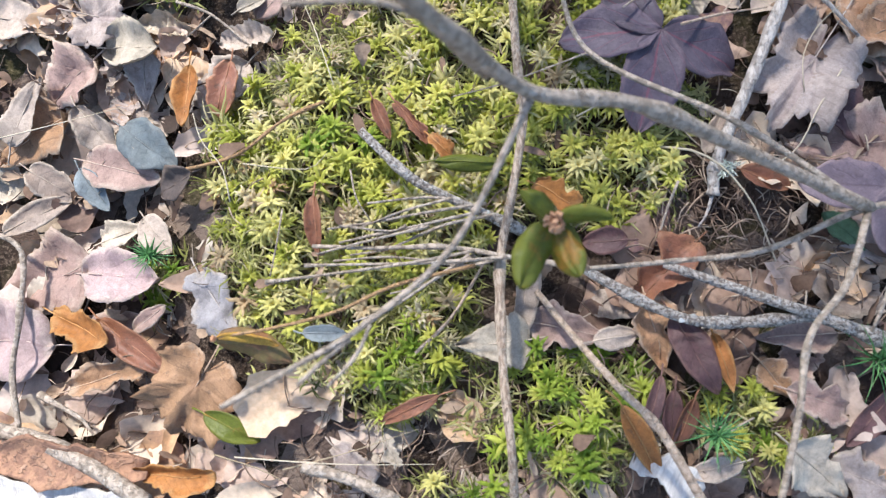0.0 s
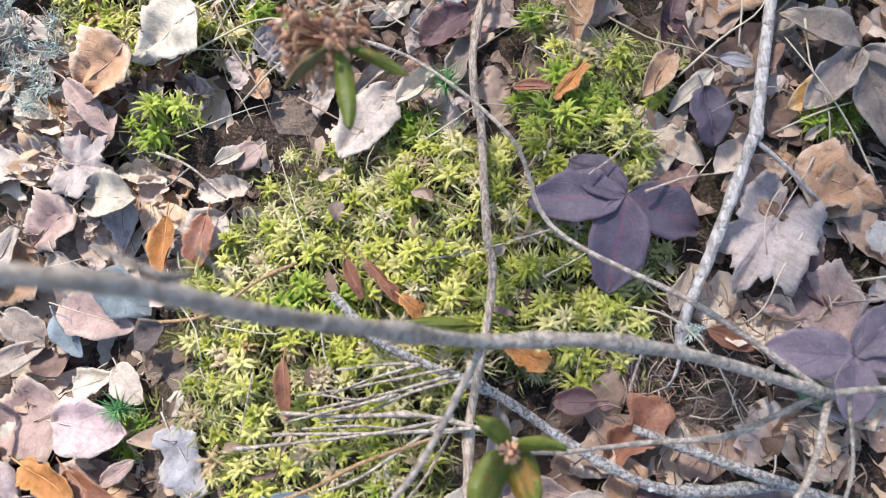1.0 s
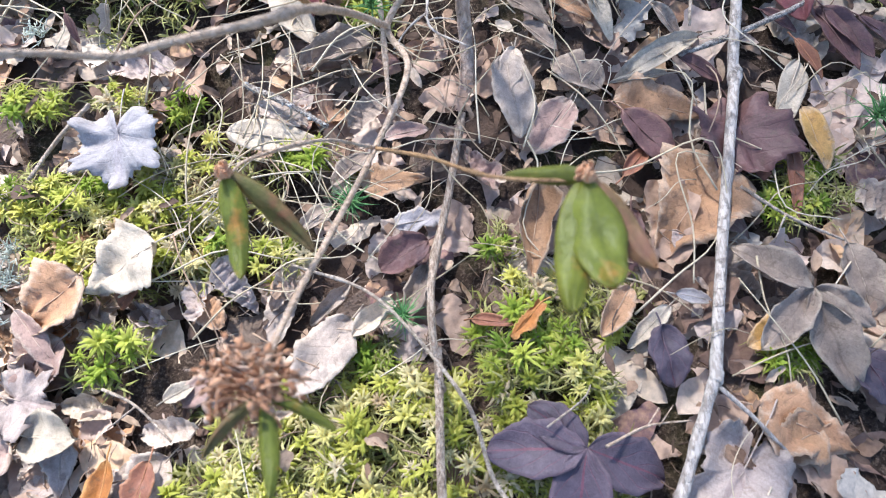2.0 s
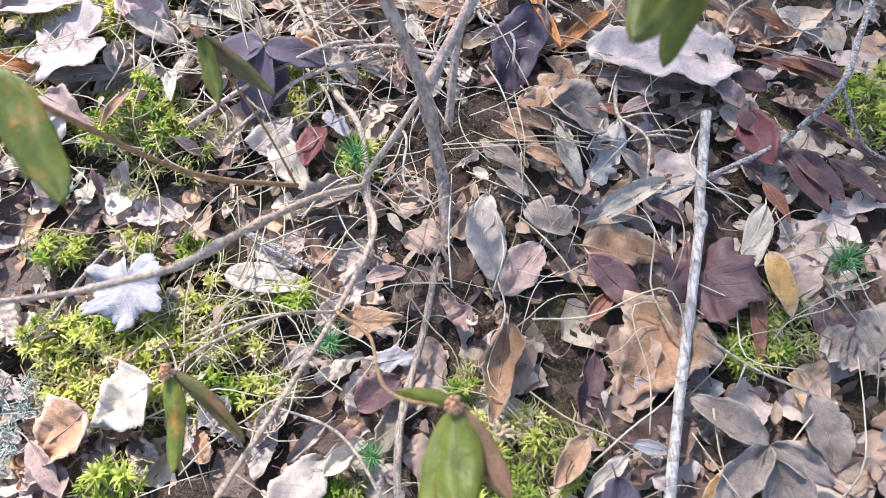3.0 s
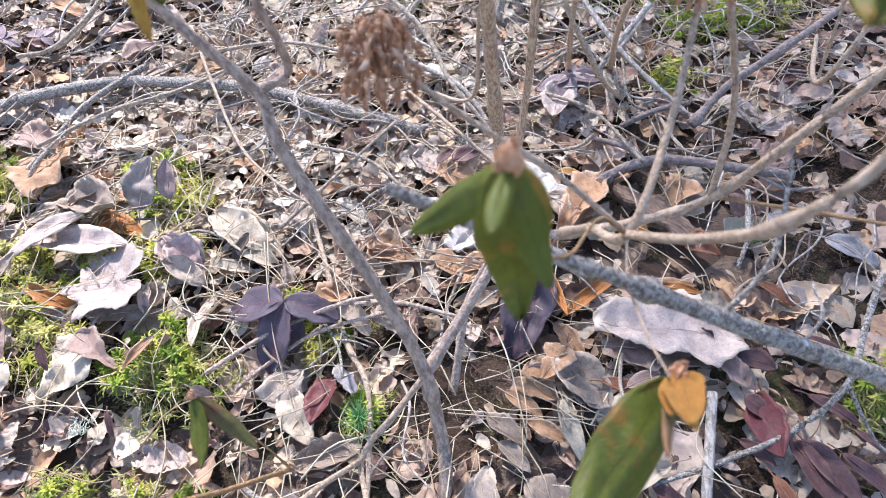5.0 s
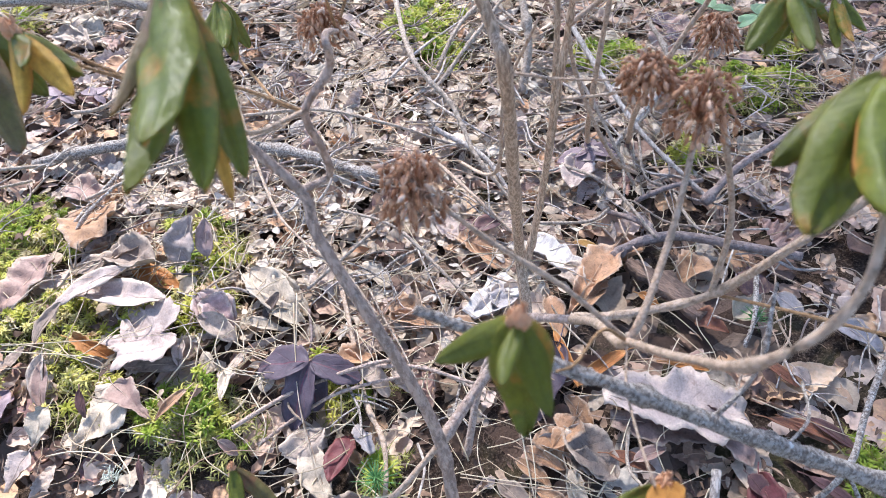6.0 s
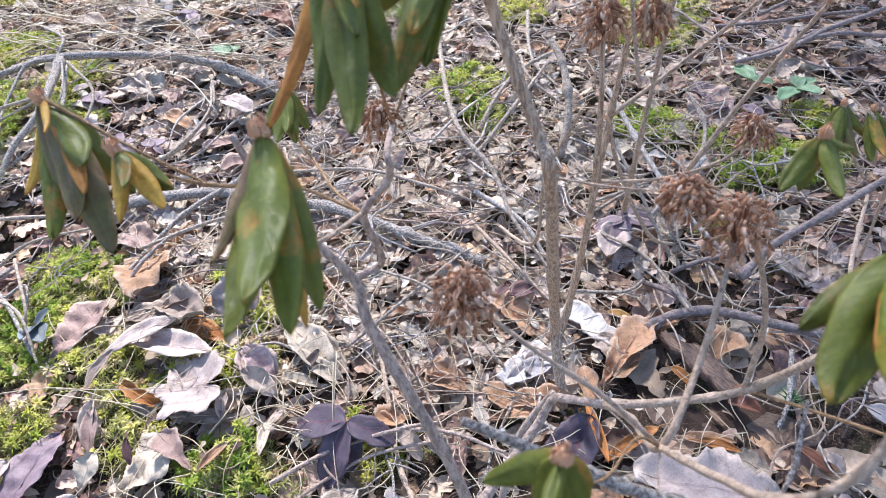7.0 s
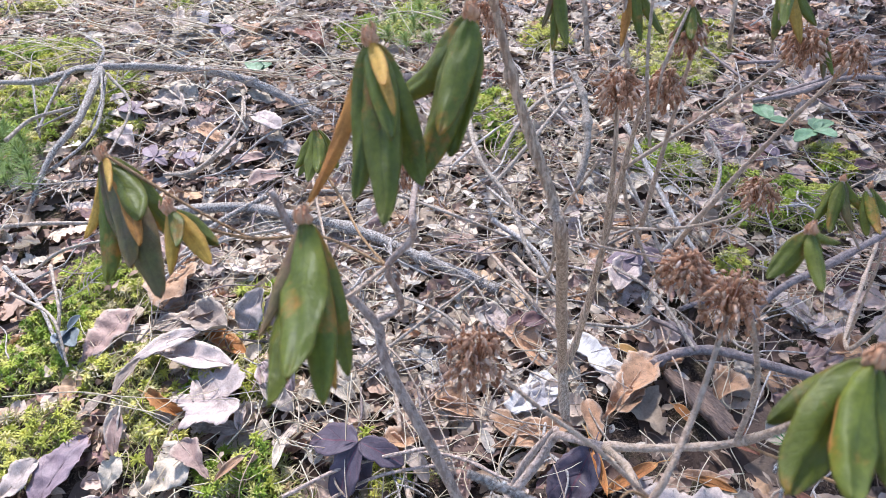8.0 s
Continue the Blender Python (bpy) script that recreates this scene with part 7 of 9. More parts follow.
fallen_leaf("birch", (-0.7619, 1.1073, 0.0620), (-0.7338, 1.1303, 0.0720), 0.7, "lilac", 0.5, 0.3, 0)
fallen_leaf("birch", (-0.3807, 1.1901, 0.0620), (-0.3463, 1.2136, 0.0720), 0.7, "pale", 0.5, 0.3, 0)
fallen_leaf("oval", (-0.9491, 1.3842, 0.0620), (-0.8601, 1.3647, 0.0720), 0.6, "greybrown", 0.5, 0.3, 0)
fallen_leaf("oval", (-1.3286, 1.4968, 0.0620), (-1.3310, 1.5397, 0.0720), 0.6, "redbrown", 0.5, 0.3, 0)
fallen_leaf("oval", (-0.4665, 1.0964, 0.0620), (-0.4009, 1.0649, 0.0720), 0.5, "lilac", 0.5, 0.3, 0)
fallen_leaf("birch", (-0.6002, 1.4994, 0.0620), (-0.5830, 1.5529, 0.0720), 0.7, "beige", 0.5, 0.3, 0)
haircap((-0.8720, 0.9624, 0.0550), 0.038, "feathery light green shoot at the edge of the moss", NEEDLE_PALE)
haircap((-0.8166, 0.9321, 0.0550), 0.038, "feathery light green shoot at the edge of the moss", NEEDLE_PALE)
haircap((-0.8291, 0.9066, 0.0550), 0.038, "feathery light green shoot at the edge of the moss", NEEDLE_PALE)
haircap((-0.7878, 0.8850, 0.0550), 0.034, "feathery light green shoot at the edge of the moss", NEEDLE_PALE)
haircap((-0.7865, 0.9126, 0.0550), 0.038, "feathery light green shoot at the edge of the moss", NEEDLE_PALE)
haircap((-0.7538, 0.8840, 0.0550), 0.038, "feathery light green shoot at the edge of the moss", NEEDLE_PALE)
haircap((-0.7733, 0.8578, 0.0550), 0.034, "feathery light green shoot at the edge of the moss", NEEDLE_PALE)
haircap((-0.8368, 0.9672, 0.0550), 0.038, "feathery light green shoot at the edge of the moss", NEEDLE_PALE)
haircap((-0.3601, 1.4115, 0.0550), 0.038, "feathery light green shoot at the edge of the moss", NEEDLE_PALE)
haircap((-0.3290, 1.4647, 0.0550), 0.034, "feathery light green shoot at the edge of the moss", NEEDLE_PALE)
haircap((-0.2788, 1.4380, 0.0550), 0.042, "feathery light green shoot at the edge of the moss", NEEDLE_PALE)
haircap((-0.2345, 1.3838, 0.0550), 0.034, "feathery light green shoot at the edge of the moss", NEEDLE_PALE)
haircap((-0.2751, 1.3662, 0.0550), 0.042, "feathery light green shoot at the edge of the moss", NEEDLE_PALE)
haircap((-0.3175, 1.3907, 0.0550), 0.042, "feathery light green shoot at the edge of the moss", NEEDLE_PALE)
haircap((-0.2405, 1.4714, 0.0550), 0.034, "feathery light green shoot at the edge of the moss", NEEDLE_PALE)
haircap((-0.2903, 1.5207, 0.0550), 0.038, "feathery light green shoot at the edge of the moss", NEEDLE_PALE)
haircap((-0.8895, 0.9895, 0.0550), 0.038, "feathery light green shoot at the edge of the moss", NEEDLE_PALE)
haircap((-0.7236, 0.8553, 0.0550), 0.034, "feathery light green shoot at the edge of the moss", NEEDLE_PALE)

# dry grass
grass_blade([(-0.1136, 0.6239, 0.0606), (-0.0882, 0.5263, 0.0436), (-0.0599, 0.4597, 0.0086)], 0.00068)
grass_blade([(0.0660, 0.4734, 0.0180), (0.1255, 0.4632, 0.0347), (0.1964, 0.4693, 0.0166)], 0.00058)
grass_blade([(0.1231, 0.5047, 0.0410), (0.1299, 0.4631, 0.0351), (0.1279, 0.4373, 0.0087)], 0.00057)
grass_blade([(-0.1643, 0.5485, 0.0349), (-0.1082, 0.5414, 0.0377), (-0.0504, 0.5246, 0.0289)], 0.00068)
grass_blade([(-0.5053, 0.5270, 0.0441), (-0.3873, 0.5473, 0.0550), (-0.2842, 0.5324, 0.0461)], 0.00096)
grass_blade([(-0.4055, 0.5481, 0.0494), (-0.3245, 0.5466, 0.0667), (-0.2305, 0.5730, 0.0516)], 0.00089)
grass_blade([(-0.1132, 0.6120, 0.0604), (-0.0935, 0.5470, 0.0515), (-0.0856, 0.5129, 0.0165)], 0.00076)
grass_blade([(0.1268, 0.4540, 0.0325), (0.1251, 0.4029, 0.0235), (0.1012, 0.3456, -0.0012)], 0.00054)
grass_blade([(0.0303, 0.3752, 0.0055), (0.0736, 0.3599, 0.0065), (0.1438, 0.3423, 0.0032)], 0.00051)
grass_blade([(0.1718, 0.2647, 0.0080), (0.1785, 0.2440, 0.0125), (0.1941, 0.2257, 0.0109)], 0.00047)
grass_blade([(-0.0969, 0.4358, 0.0246), (-0.0933, 0.3814, 0.0073), (-0.1028, 0.3254, 0.0048)], 0.00055)
grass_blade([(-0.1570, 0.2023, -0.0070), (-0.1116, 0.2185, -0.0036), (-0.0887, 0.2264, -0.0086)], 0.00050)
grass_blade([(-0.2935, 0.1120, -0.0290), (-0.2537, 0.1192, -0.0248), (-0.2086, 0.1276, -0.0197)], 0.00056)
grass_blade([(-0.1212, -0.0862, 0.0084), (-0.0616, -0.0893, 0.0151), (-0.0096, -0.0911, 0.0095)], 0.00043)
grass_blade([(-0.1347, -0.0857, 0.0022), (-0.1000, -0.0952, 0.0103), (-0.0756, -0.1144, 0.0067)], 0.00044)
grass_blade([(-0.0947, -0.0936, 0.0069), (-0.0557, -0.0831, 0.0136), (-0.0186, -0.0719, 0.0114)], 0.00042)
grass_blade([(-0.1145, 0.0769, 0.0240), (-0.0773, 0.0707, 0.0324), (-0.0660, 0.0814, 0.0272)], 0.00042)
grass_blade([(-0.0640, 0.1227, 0.0216), (-0.0750, 0.1558, 0.0171), (-0.0868, 0.1843, 0.0036)], 0.00042)
grass_blade([(-0.0738, 0.3663, 0.0014), (-0.0553, 0.3253, 0.0028), (-0.0391, 0.2779, -0.0038)], 0.00052)
grass_blade([(0.0354, 0.4503, 0.0241), (0.0500, 0.4296, 0.0230), (0.0671, 0.4247, 0.0131)], 0.00056)
grass_blade([(0.1354, 0.4906, 0.0404), (0.2049, 0.4645, 0.0275), (0.2697, 0.4913, 0.0252)], 0.00057)
grass_blade([(0.3172, 0.3820, 0.0137), (0.3435, 0.3945, 0.0238), (0.3566, 0.3860, 0.0042)], 0.00057)
grass_blade([(0.2994, 0.3880, 0.0124), (0.3255, 0.4036, 0.0229), (0.3678, 0.3970, 0.0041)], 0.00058)

# the shrub in the middle
def local(ob, points):
    return [Vector(p) - ob.location for p in points]


shrub = shrub_at((0.0688, 0.4028, -0.0081), "leggy shrub with hanging leathery leaves and dry seed heads")
stem(shrub, local(shrub, [(0.0688, 0.4038, -0.0180), (0.0645, 0.4440, 0.0245), (0.0582, 0.4614, 0.1018), (0.0370, 0.4715, 0.1970), (0.0045, 0.4865, 0.2905), (-0.0013, 0.4947, 0.3215), (-0.0300, 0.4913, 0.3750), (-0.0450, 0.4950, 0.4200)]), 0.00575, 0.0019, "stem", "stem")
stem(shrub, local(shrub, [(-0.0013, 0.4947, 0.3215), (0.0120, 0.5060, 0.3230), (0.0158, 0.4995, 0.3470), (0.0170, 0.4896, 0.3780), (0.0335, 0.4930, 0.3993), (0.0346, 0.4952, 0.4136), (0.0007, 0.5998, 0.3575)]), 0.00235, 0.00171, "stem", "branch")
stem(shrub, local(shrub, [(0.0170, 0.4896, 0.3780), (0.0137, 0.4398, 0.4039), (0.0208, 0.4257, 0.4406), (0.0255, 0.4125, 0.4800)]), 0.00134, 0.00064, "twig", "twig")
stem(shrub, local(shrub, [(0.0170, 0.4896, 0.3780), (-0.0225, 0.4950, 0.3900), (-0.0450, 0.4650, 0.4125), (-0.0668, 0.4432, 0.4425)]), 0.00096, 0.00070, "orange", "twig")
stem(shrub, local(shrub, [(0.0582, 0.4614, 0.0980), (0.0800, 0.4900, 0.1200), (0.1020, 0.5170, 0.1430), (0.1134, 0.5295, 0.1640), (0.1240, 0.5200, 0.1830), (0.1500, 0.5100, 0.1965)]), 0.0043, 0.0029, "stem", "stem")
stem(shrub, local(shrub, [(0.0688, 0.4932, 0.0116), (0.0825, 0.5400, 0.0750), (0.1087, 0.5550, 0.1300), (0.1134, 0.5320, 0.1660)]), 0.0036, 0.0024, "stem", "stem")
stem(shrub, local(shrub, [(0.1185, 0.6257, 0.0056), (0.1087, 0.6540, 0.0600), (0.1065, 0.6562, 0.0983), (0.1067, 0.6003, 0.2302), (0.1069, 0.5466, 0.3622), (0.1007, 0.5545, 0.3834), (0.0853, 0.5582, 0.4290), (0.0771, 0.5580, 0.4599), (0.0714, 0.5549, 0.4891), (0.0687, 0.5485, 0.5139)]), 0.00577, 0.00173, "upright", "stem")
stem(shrub, local(shrub, [(0.1069, 0.5466, 0.3622), (0.1369, 0.5447, 0.3590), (0.1685, 0.5366, 0.3635)]), 0.00084, 0.00062, "twig", "twig")
stem(shrub, local(shrub, [(0.1500, 0.5100, 0.1965), (0.1950, 0.5138, 0.2040), (0.2333, 0.5138, 0.2250), (0.2620, 0.5025, 0.2820), (0.2950, 0.4950, 0.3450), (0.3225, 0.4875, 0.4000)]), 0.00314, 0.00211, "twig", "branch")
stem(shrub, local(shrub, [(0.1500, 0.5100, 0.1965), (0.1613, 0.4650, 0.2550), (0.1703, 0.4215, 0.3023), (0.1875, 0.4575, 0.3300), (0.1980, 0.4950, 0.3675)]), 0.00258, 0.00137, "twig", "branch")
stem(shrub, local(shrub, [(0.2333, 0.5138, 0.2250), (0.2325, 0.5175, 0.2850), (0.2137, 0.5063, 0.3525), (0.2063, 0.4988, 0.3675)]), 0.00208, 0.00117, "twig", "twig")
stem(shrub, local(shrub, [(0.1703, 0.4215, 0.3023), (0.1425, 0.4275, 0.3300), (0.1125, 0.4312, 0.3525), (0.0795, 0.4372, 0.3788)]), 0.00133, 0.00100, "twig", "twig")
stem(shrub, local(shrub, [(0.1703, 0.4215, 0.3023), (0.1575, 0.4125, 0.3225), (0.1462, 0.3900, 0.3300), (0.1387, 0.3788, 0.3412)]), 0.00083, 0.00054, "orange", "twig")
stem(shrub, local(shrub, [(0.1703, 0.4215, 0.3023), (0.1688, 0.3975, 0.3038), (0.1710, 0.3675, 0.3150), (0.1725, 0.3412, 0.3337)]), 0.00059, 0.00044, "twig", "twig")
stem(shrub, local(shrub, [(0.1703, 0.4215, 0.3023), (0.1875, 0.3900, 0.3375), (0.1988, 0.3630, 0.3780), (0.2175, 0.3675, 0.4125), (0.2201, 0.4037, 0.4542)]), 0.00200, 0.00122, "twig", "branch")
stem(shrub, local(shrub, [(0.2333, 0.5138, 0.2250), (0.2700, 0.4950, 0.2363), (0.3150, 0.4725, 0.2475)]), 0.00104, 0.00101, "orange", "twig")
shoot_tip(shrub, (0.0252, 0.4112, 0.4813), [((0.0345, 0.3581, 0.4541), 0.26, "green"), ((0.0463, 0.3643, 0.4519), 0.26, "green"), ((0.0425, 0.3615, 0.4617), 0.3, "green"), ((0.0437, 0.3867, 0.4391), 0.24, "green"), ((0.0233, 0.3757, 0.4624), 0.16, "plumgreen"), ((0.0332, 0.4039, 0.4368), 0.2, "green"), ((0.0368, 0.3856, 0.4318), 0.14, "yellow")], 1.0)
shoot_tip(shrub, (-0.1188, 0.4704, 0.4536), [((-0.0841, 0.4340, 0.4051), 0.3, "plumgreen"), ((-0.1097, 0.4371, 0.4091), 0.3, "green"), ((-0.1009, 0.4729, 0.4065), 0.34, "green"), ((-0.1267, 0.4553, 0.4182), 0.22, "yellow"), ((-0.0940, 0.4382, 0.4187), 0.3, "plumgreen"), ((-0.0884, 0.4494, 0.4361), 0.4, "green"), ((-0.0959, 0.4459, 0.4556), 0.16, "yellow"), ((-0.0859, 0.4429, 0.4272), 0.18, "rust")], 1.0)
shoot_tip(shrub, (-0.0664, 0.4436, 0.4470), [((-0.0458, 0.4330, 0.4295), 0.34, "yellow"), ((-0.0493, 0.4435, 0.4302), 0.4, "green"), ((-0.0623, 0.4269, 0.4271), 0.32, "yellow"), ((-0.0519, 0.4277, 0.4425), 0.4, "green")], 1.0)
shoot_tip(shrub, (0.0375, 0.4710, 0.5227), [((0.0529, 0.4283, 0.4777), 0.26, "green"), ((0.0372, 0.4417, 0.4776), 0.26, "green"), ((0.0549, 0.4578, 0.4755), 0.3, "green"), ((0.0165, 0.4525, 0.4659), 0.14, "rust"), ((0.0509, 0.4448, 0.5001), 0.3, "green"), ((0.0517, 0.4469, 0.5177), 0.2, "yellow"), ((0.0525, 0.4487, 0.5050), 0.16, "yellow")], 1.0)
shoot_tip(shrub, (0.0708, 0.4988, 0.5212), [((0.0589, 0.4659, 0.4715), 0.3, "green"), ((0.0690, 0.4740, 0.4783), 0.28, "green"), ((0.0704, 0.5062, 0.4854), 0.2, "yellow"), ((0.0437, 0.4976, 0.4844), 0.4, "green"), ((0.0672, 0.4638, 0.4916), 0.3, "green")], 1.0)
shoot_tip(shrub, (-0.1004, 0.6525, 0.3534), [((-0.0964, 0.6214, 0.3297), 0.36, "green"), ((-0.1098, 0.6317, 0.3330), 0.4, "green"), ((-0.0912, 0.6342, 0.3219), 0.36, "green"), ((-0.0918, 0.6543, 0.3213), 0.4, "green"), ((-0.0892, 0.6246, 0.3348), 0.36, "green"), ((-0.1122, 0.6413, 0.3201), 0.36, "green")], 0.8)
shoot_tip(shrub, (0.2185, 0.4901, 0.4331), [((0.2064, 0.4794, 0.4164), 0.4, "green"), ((0.2219, 0.4686, 0.4222), 0.32, "green"), ((0.2166, 0.4915, 0.4104), 0.4, "green"), ((0.2303, 0.4966, 0.4219), 0.3, "green")], 0.8)
shoot_tip(shrub, (0.1270, 0.3495, 0.4122), [((0.1283, 0.3480, 0.3690), 0.42, "green"), ((0.1072, 0.3525, 0.3892), 0.38, "green"), ((0.1342, 0.3435, 0.3840), 0.34, "green"), ((0.1241, 0.3326, 0.4102), 0.34, "green"), ((0.1303, 0.3529, 0.3872), 0.3, "yellow")], 1.0)
shoot_tip(shrub, (0.1772, 0.3458, 0.3250), [((0.1455, 0.3082, 0.3090), 0.36, "green"), ((0.1635, 0.3225, 0.2888), 0.36, "green"), ((0.1812, 0.3339, 0.3195), 0.3, "yellow"), ((0.1691, 0.3223, 0.3277), 0.2, "plumgreen"), ((0.1749, 0.3280, 0.3408), 0.5, "rust"), ((0.1717, 0.3327, 0.3337), 0.5, "rust")], 1.0)
shoot_tip(shrub, (0.2201, 0.4037, 0.4542), [((0.1959, 0.3918, 0.4352), 0.36, "green"), ((0.1977, 0.3720, 0.4321), 0.4, "green"), ((0.2087, 0.3654, 0.4412), 0.44, "green"), ((0.2245, 0.3755, 0.4354), 0.36, "green"), ((0.2129, 0.4109, 0.4264), 0.3, "green")], 1.1)
stem(shrub, local(shrub, [(-0.1004, 0.6525, 0.3084), (-0.0982, 0.6525, 0.3384), (-0.1004, 0.6525, 0.3534)]), 0.00149, 0.00114, "orange", "twig")
stem(shrub, local(shrub, [(-0.0450, 0.4650, 0.4125), (-0.0750, 0.4650, 0.4312), (-0.1170, 0.4695, 0.4560)]), 0.00074, 0.00079, "orange", "twig")
stem(shrub, local(shrub, [(0.0170, 0.4896, 0.3780), (-0.0300, 0.5550, 0.3375), (-0.0750, 0.6225, 0.3075), (-0.1004, 0.6525, 0.3084)]), 0.00077, 0.00119, "orange", "twig")
stem(shrub, local(shrub, [(0.0007, 0.5998, 0.3575), (0.0375, 0.4800, 0.5025), (0.0375, 0.4710, 0.5212)]), 0.00098, 0.00056, "orange", "twig")
stem(shrub, local(shrub, [(0.0007, 0.5998, 0.3575), (0.0206, 0.6208, 0.4051), (0.0367, 0.6357, 0.4575)]), 0.00098, 0.00092, "orange", "twig")
seed_head(shrub, local(shrub, [(0.1980, 0.4950, 0.3788)])[0], 0.0188)
seed_head(shrub, local(shrub, [(0.1740, 0.5063, 0.3862)])[0], 0.0135)
seed_head(shrub, local(shrub, [(0.0795, 0.4372, 0.3802)])[0], 0.0180)
seed_head(shrub, local(shrub, [(-0.0083, 0.5995, 0.3617)])[0], 0.0165)
seed_head(shrub, local(shrub, [(0.0314, 0.7185, 0.4201)])[0], 0.0165)

# the shrub behind
back_shrub = shrub_at((0.1002, 0.7145, 0.0015), "bare-stemmed shrub with dry seed heads behind the nearer one")
stem(back_shrub, local(back_shrub, [(0.1065, 0.7165, 0.0002), (0.1200, 0.7125, 0.0900), (0.1312, 0.6750, 0.2250), (0.1335, 0.6450, 0.3375), (0.1312, 0.6405, 0.3975)]), 0.00382, 0.00137, "upright", "stem")
stem(back_shrub, local(back_shrub, [(0.1065, 0.7165, 0.0002), (0.1237, 0.7200, 0.1125), (0.1350, 0.7162, 0.2250), (0.1417, 0.7132, 0.2948), (0.1500, 0.6900, 0.3750), (0.1613, 0.6600, 0.4275)]), 0.00420, 0.00116, "upright", "stem")
stem(back_shrub, local(back_shrub, [(0.1417, 0.7132, 0.2948), (0.1875, 0.7275, 0.3300), (0.2250, 0.7200, 0.3750), (0.2475, 0.7050, 0.4125)]), 0.00195, 0.00131, "twig", "stem")
stem(back_shrub, local(back_shrub, [(0.2311, 0.9709, -0.0221), (0.2100, 0.7650, 0.1875), (0.2475, 0.7425, 0.3000), (0.2812, 0.7200, 0.3900)]), 0.00334, 0.00139, "twig", "stem")
stem(back_shrub, local(back_shrub, [(0.1350, 0.7162, 0.2250), (0.1875, 0.6975, 0.2475), (0.2250, 0.6825, 0.2775), (0.2415, 0.6773, 0.3038)]), 0.00151, 0.00111, "twig", "stem")
stem(back_shrub, local(back_shrub, [(0.2365, 0.8816, 0.0009), (0.1875, 0.7350, 0.1500), (0.1500, 0.7200, 0.2475), (0.1417, 0.7132, 0.2948)]), 0.00219, 0.00144, "twig", "stem")
stem(back_shrub, local(back_shrub, [(0.1782, 0.9664, -0.0243), (0.1650, 0.7500, 0.1875), (0.1725, 0.7125, 0.3375), (0.1762, 0.6900, 0.4125)]), 0.00285, 0.00125, "twig", "stem")
stem(back_shrub, local(back_shrub, [(0.0033, 0.9084, -0.0033), (0.0750, 0.7500, 0.1125), (0.0900, 0.7200, 0.2250), (0.1200, 0.6900, 0.3150)]), 0.00225, 0.00109, "twig", "stem")
seed_head(back_shrub, local(back_shrub, [(0.1312, 0.6405, 0.4088)])[0], 0.0166)
seed_head(back_shrub, local(back_shrub, [(0.1613, 0.6600, 0.4012)])[0], 0.0153)
seed_head(back_shrub, local(back_shrub, [(0.1710, 0.6750, 0.4312)])[0], 0.0128)
seed_head(back_shrub, local(back_shrub, [(0.2475, 0.7050, 0.4125)])[0], 0.0159)
seed_head(back_shrub, local(back_shrub, [(0.2415, 0.6773, 0.3075)])[0], 0.0166)
seed_head(back_shrub, local(back_shrub, [(0.2812, 0.7200, 0.3975)])[0], 0.0140)
shoot_tip(back_shrub, (0.0897, 0.6316, 0.4812), [((0.0908, 0.6184, 0.4514), 0.2, "green"), ((0.0978, 0.6130, 0.4560), 0.24, "green"), ((0.0849, 0.6225, 0.4615), 0.2, "plumgreen")], 0.6)
shoot_tip(back_shrub, (0.1317, 0.6699, 0.4701), [((0.1301, 0.6557, 0.4374), 0.16, "rust"), ((0.1390, 0.6572, 0.4407), 0.24, "green"), ((0.1491, 0.6651, 0.4404), 0.22, "green")], 0.6)
shoot_tip(back_shrub, (0.1694, 0.6768, 0.4512), [((0.1632, 0.6688, 0.4324), 0.42, "green"), ((0.1707, 0.6619, 0.4367), 0.36, "green"), ((0.1769, 0.6781, 0.4372), 0.4, "green")], 0.6)
shoot_tip(back_shrub, (0.2185, 0.6633, 0.4757), [((0.2154, 0.6518, 0.4472), 0.26, "green"), ((0.2268, 0.6490, 0.4465), 0.2, "yellow"), ((0.2332, 0.6583, 0.4517), 0.26, "green"), ((0.2161, 0.6398, 0.4579), 0.26, "green")], 0.6)
shoot_tip(back_shrub, (0.2601, 0.7120, 0.4177), [((0.2623, 0.7005, 0.3959), 0.2, "plumgreen"), ((0.2662, 0.7006, 0.3982), 0.2, "green")], 0.6)
shoot_tip(back_shrub, (0.2737, 0.6276, 0.3626), [((0.2638, 0.6154, 0.3416), 0.3, "green"), ((0.2685, 0.6042, 0.3424), 0.28, "green"), ((0.2798, 0.6092, 0.3415), 0.26, "plumgreen"), ((0.2871, 0.6201, 0.3464), 0.28, "green")], 0.6)
shoot_tip(back_shrub, (0.2879, 0.6223, 0.3629), [((0.2880, 0.6061, 0.3421), 0.3, "green"), ((0.2917, 0.5988, 0.3476), 0.28, "green"), ((0.3017, 0.6138, 0.3466), 0.3, "green")], 0.6)
stem(back_shrub, local(back_shrub, [(0.1091, 0.6506, 0.4286), (0.1054, 0.6600, 0.4487), (0.1005, 0.6710, 0.4762)]), 0.00192, 0.00154, "upright", "stem")
stem(back_shrub, local(back_shrub, [(0.1353, 0.6476, 0.4216), (0.1297, 0.6597, 0.4459), (0.1286, 0.6710, 0.4731)]), 0.00168, 0.00135, "upright", "stem")
stem(back_shrub, local(back_shrub, [(0.1557, 0.6406, 0.3676), (0.1467, 0.6477, 0.4222), (0.1449, 0.6698, 0.4704)]), 0.00126, 0.00096, "twig", "stem")
stem(back_shrub, local(back_shrub, [(0.1947, 0.6639, 0.4296), (0.1920, 0.6582, 0.4522), (0.1918, 0.6677, 0.4752)]), 0.00149, 0.00115, "upright", "stem")
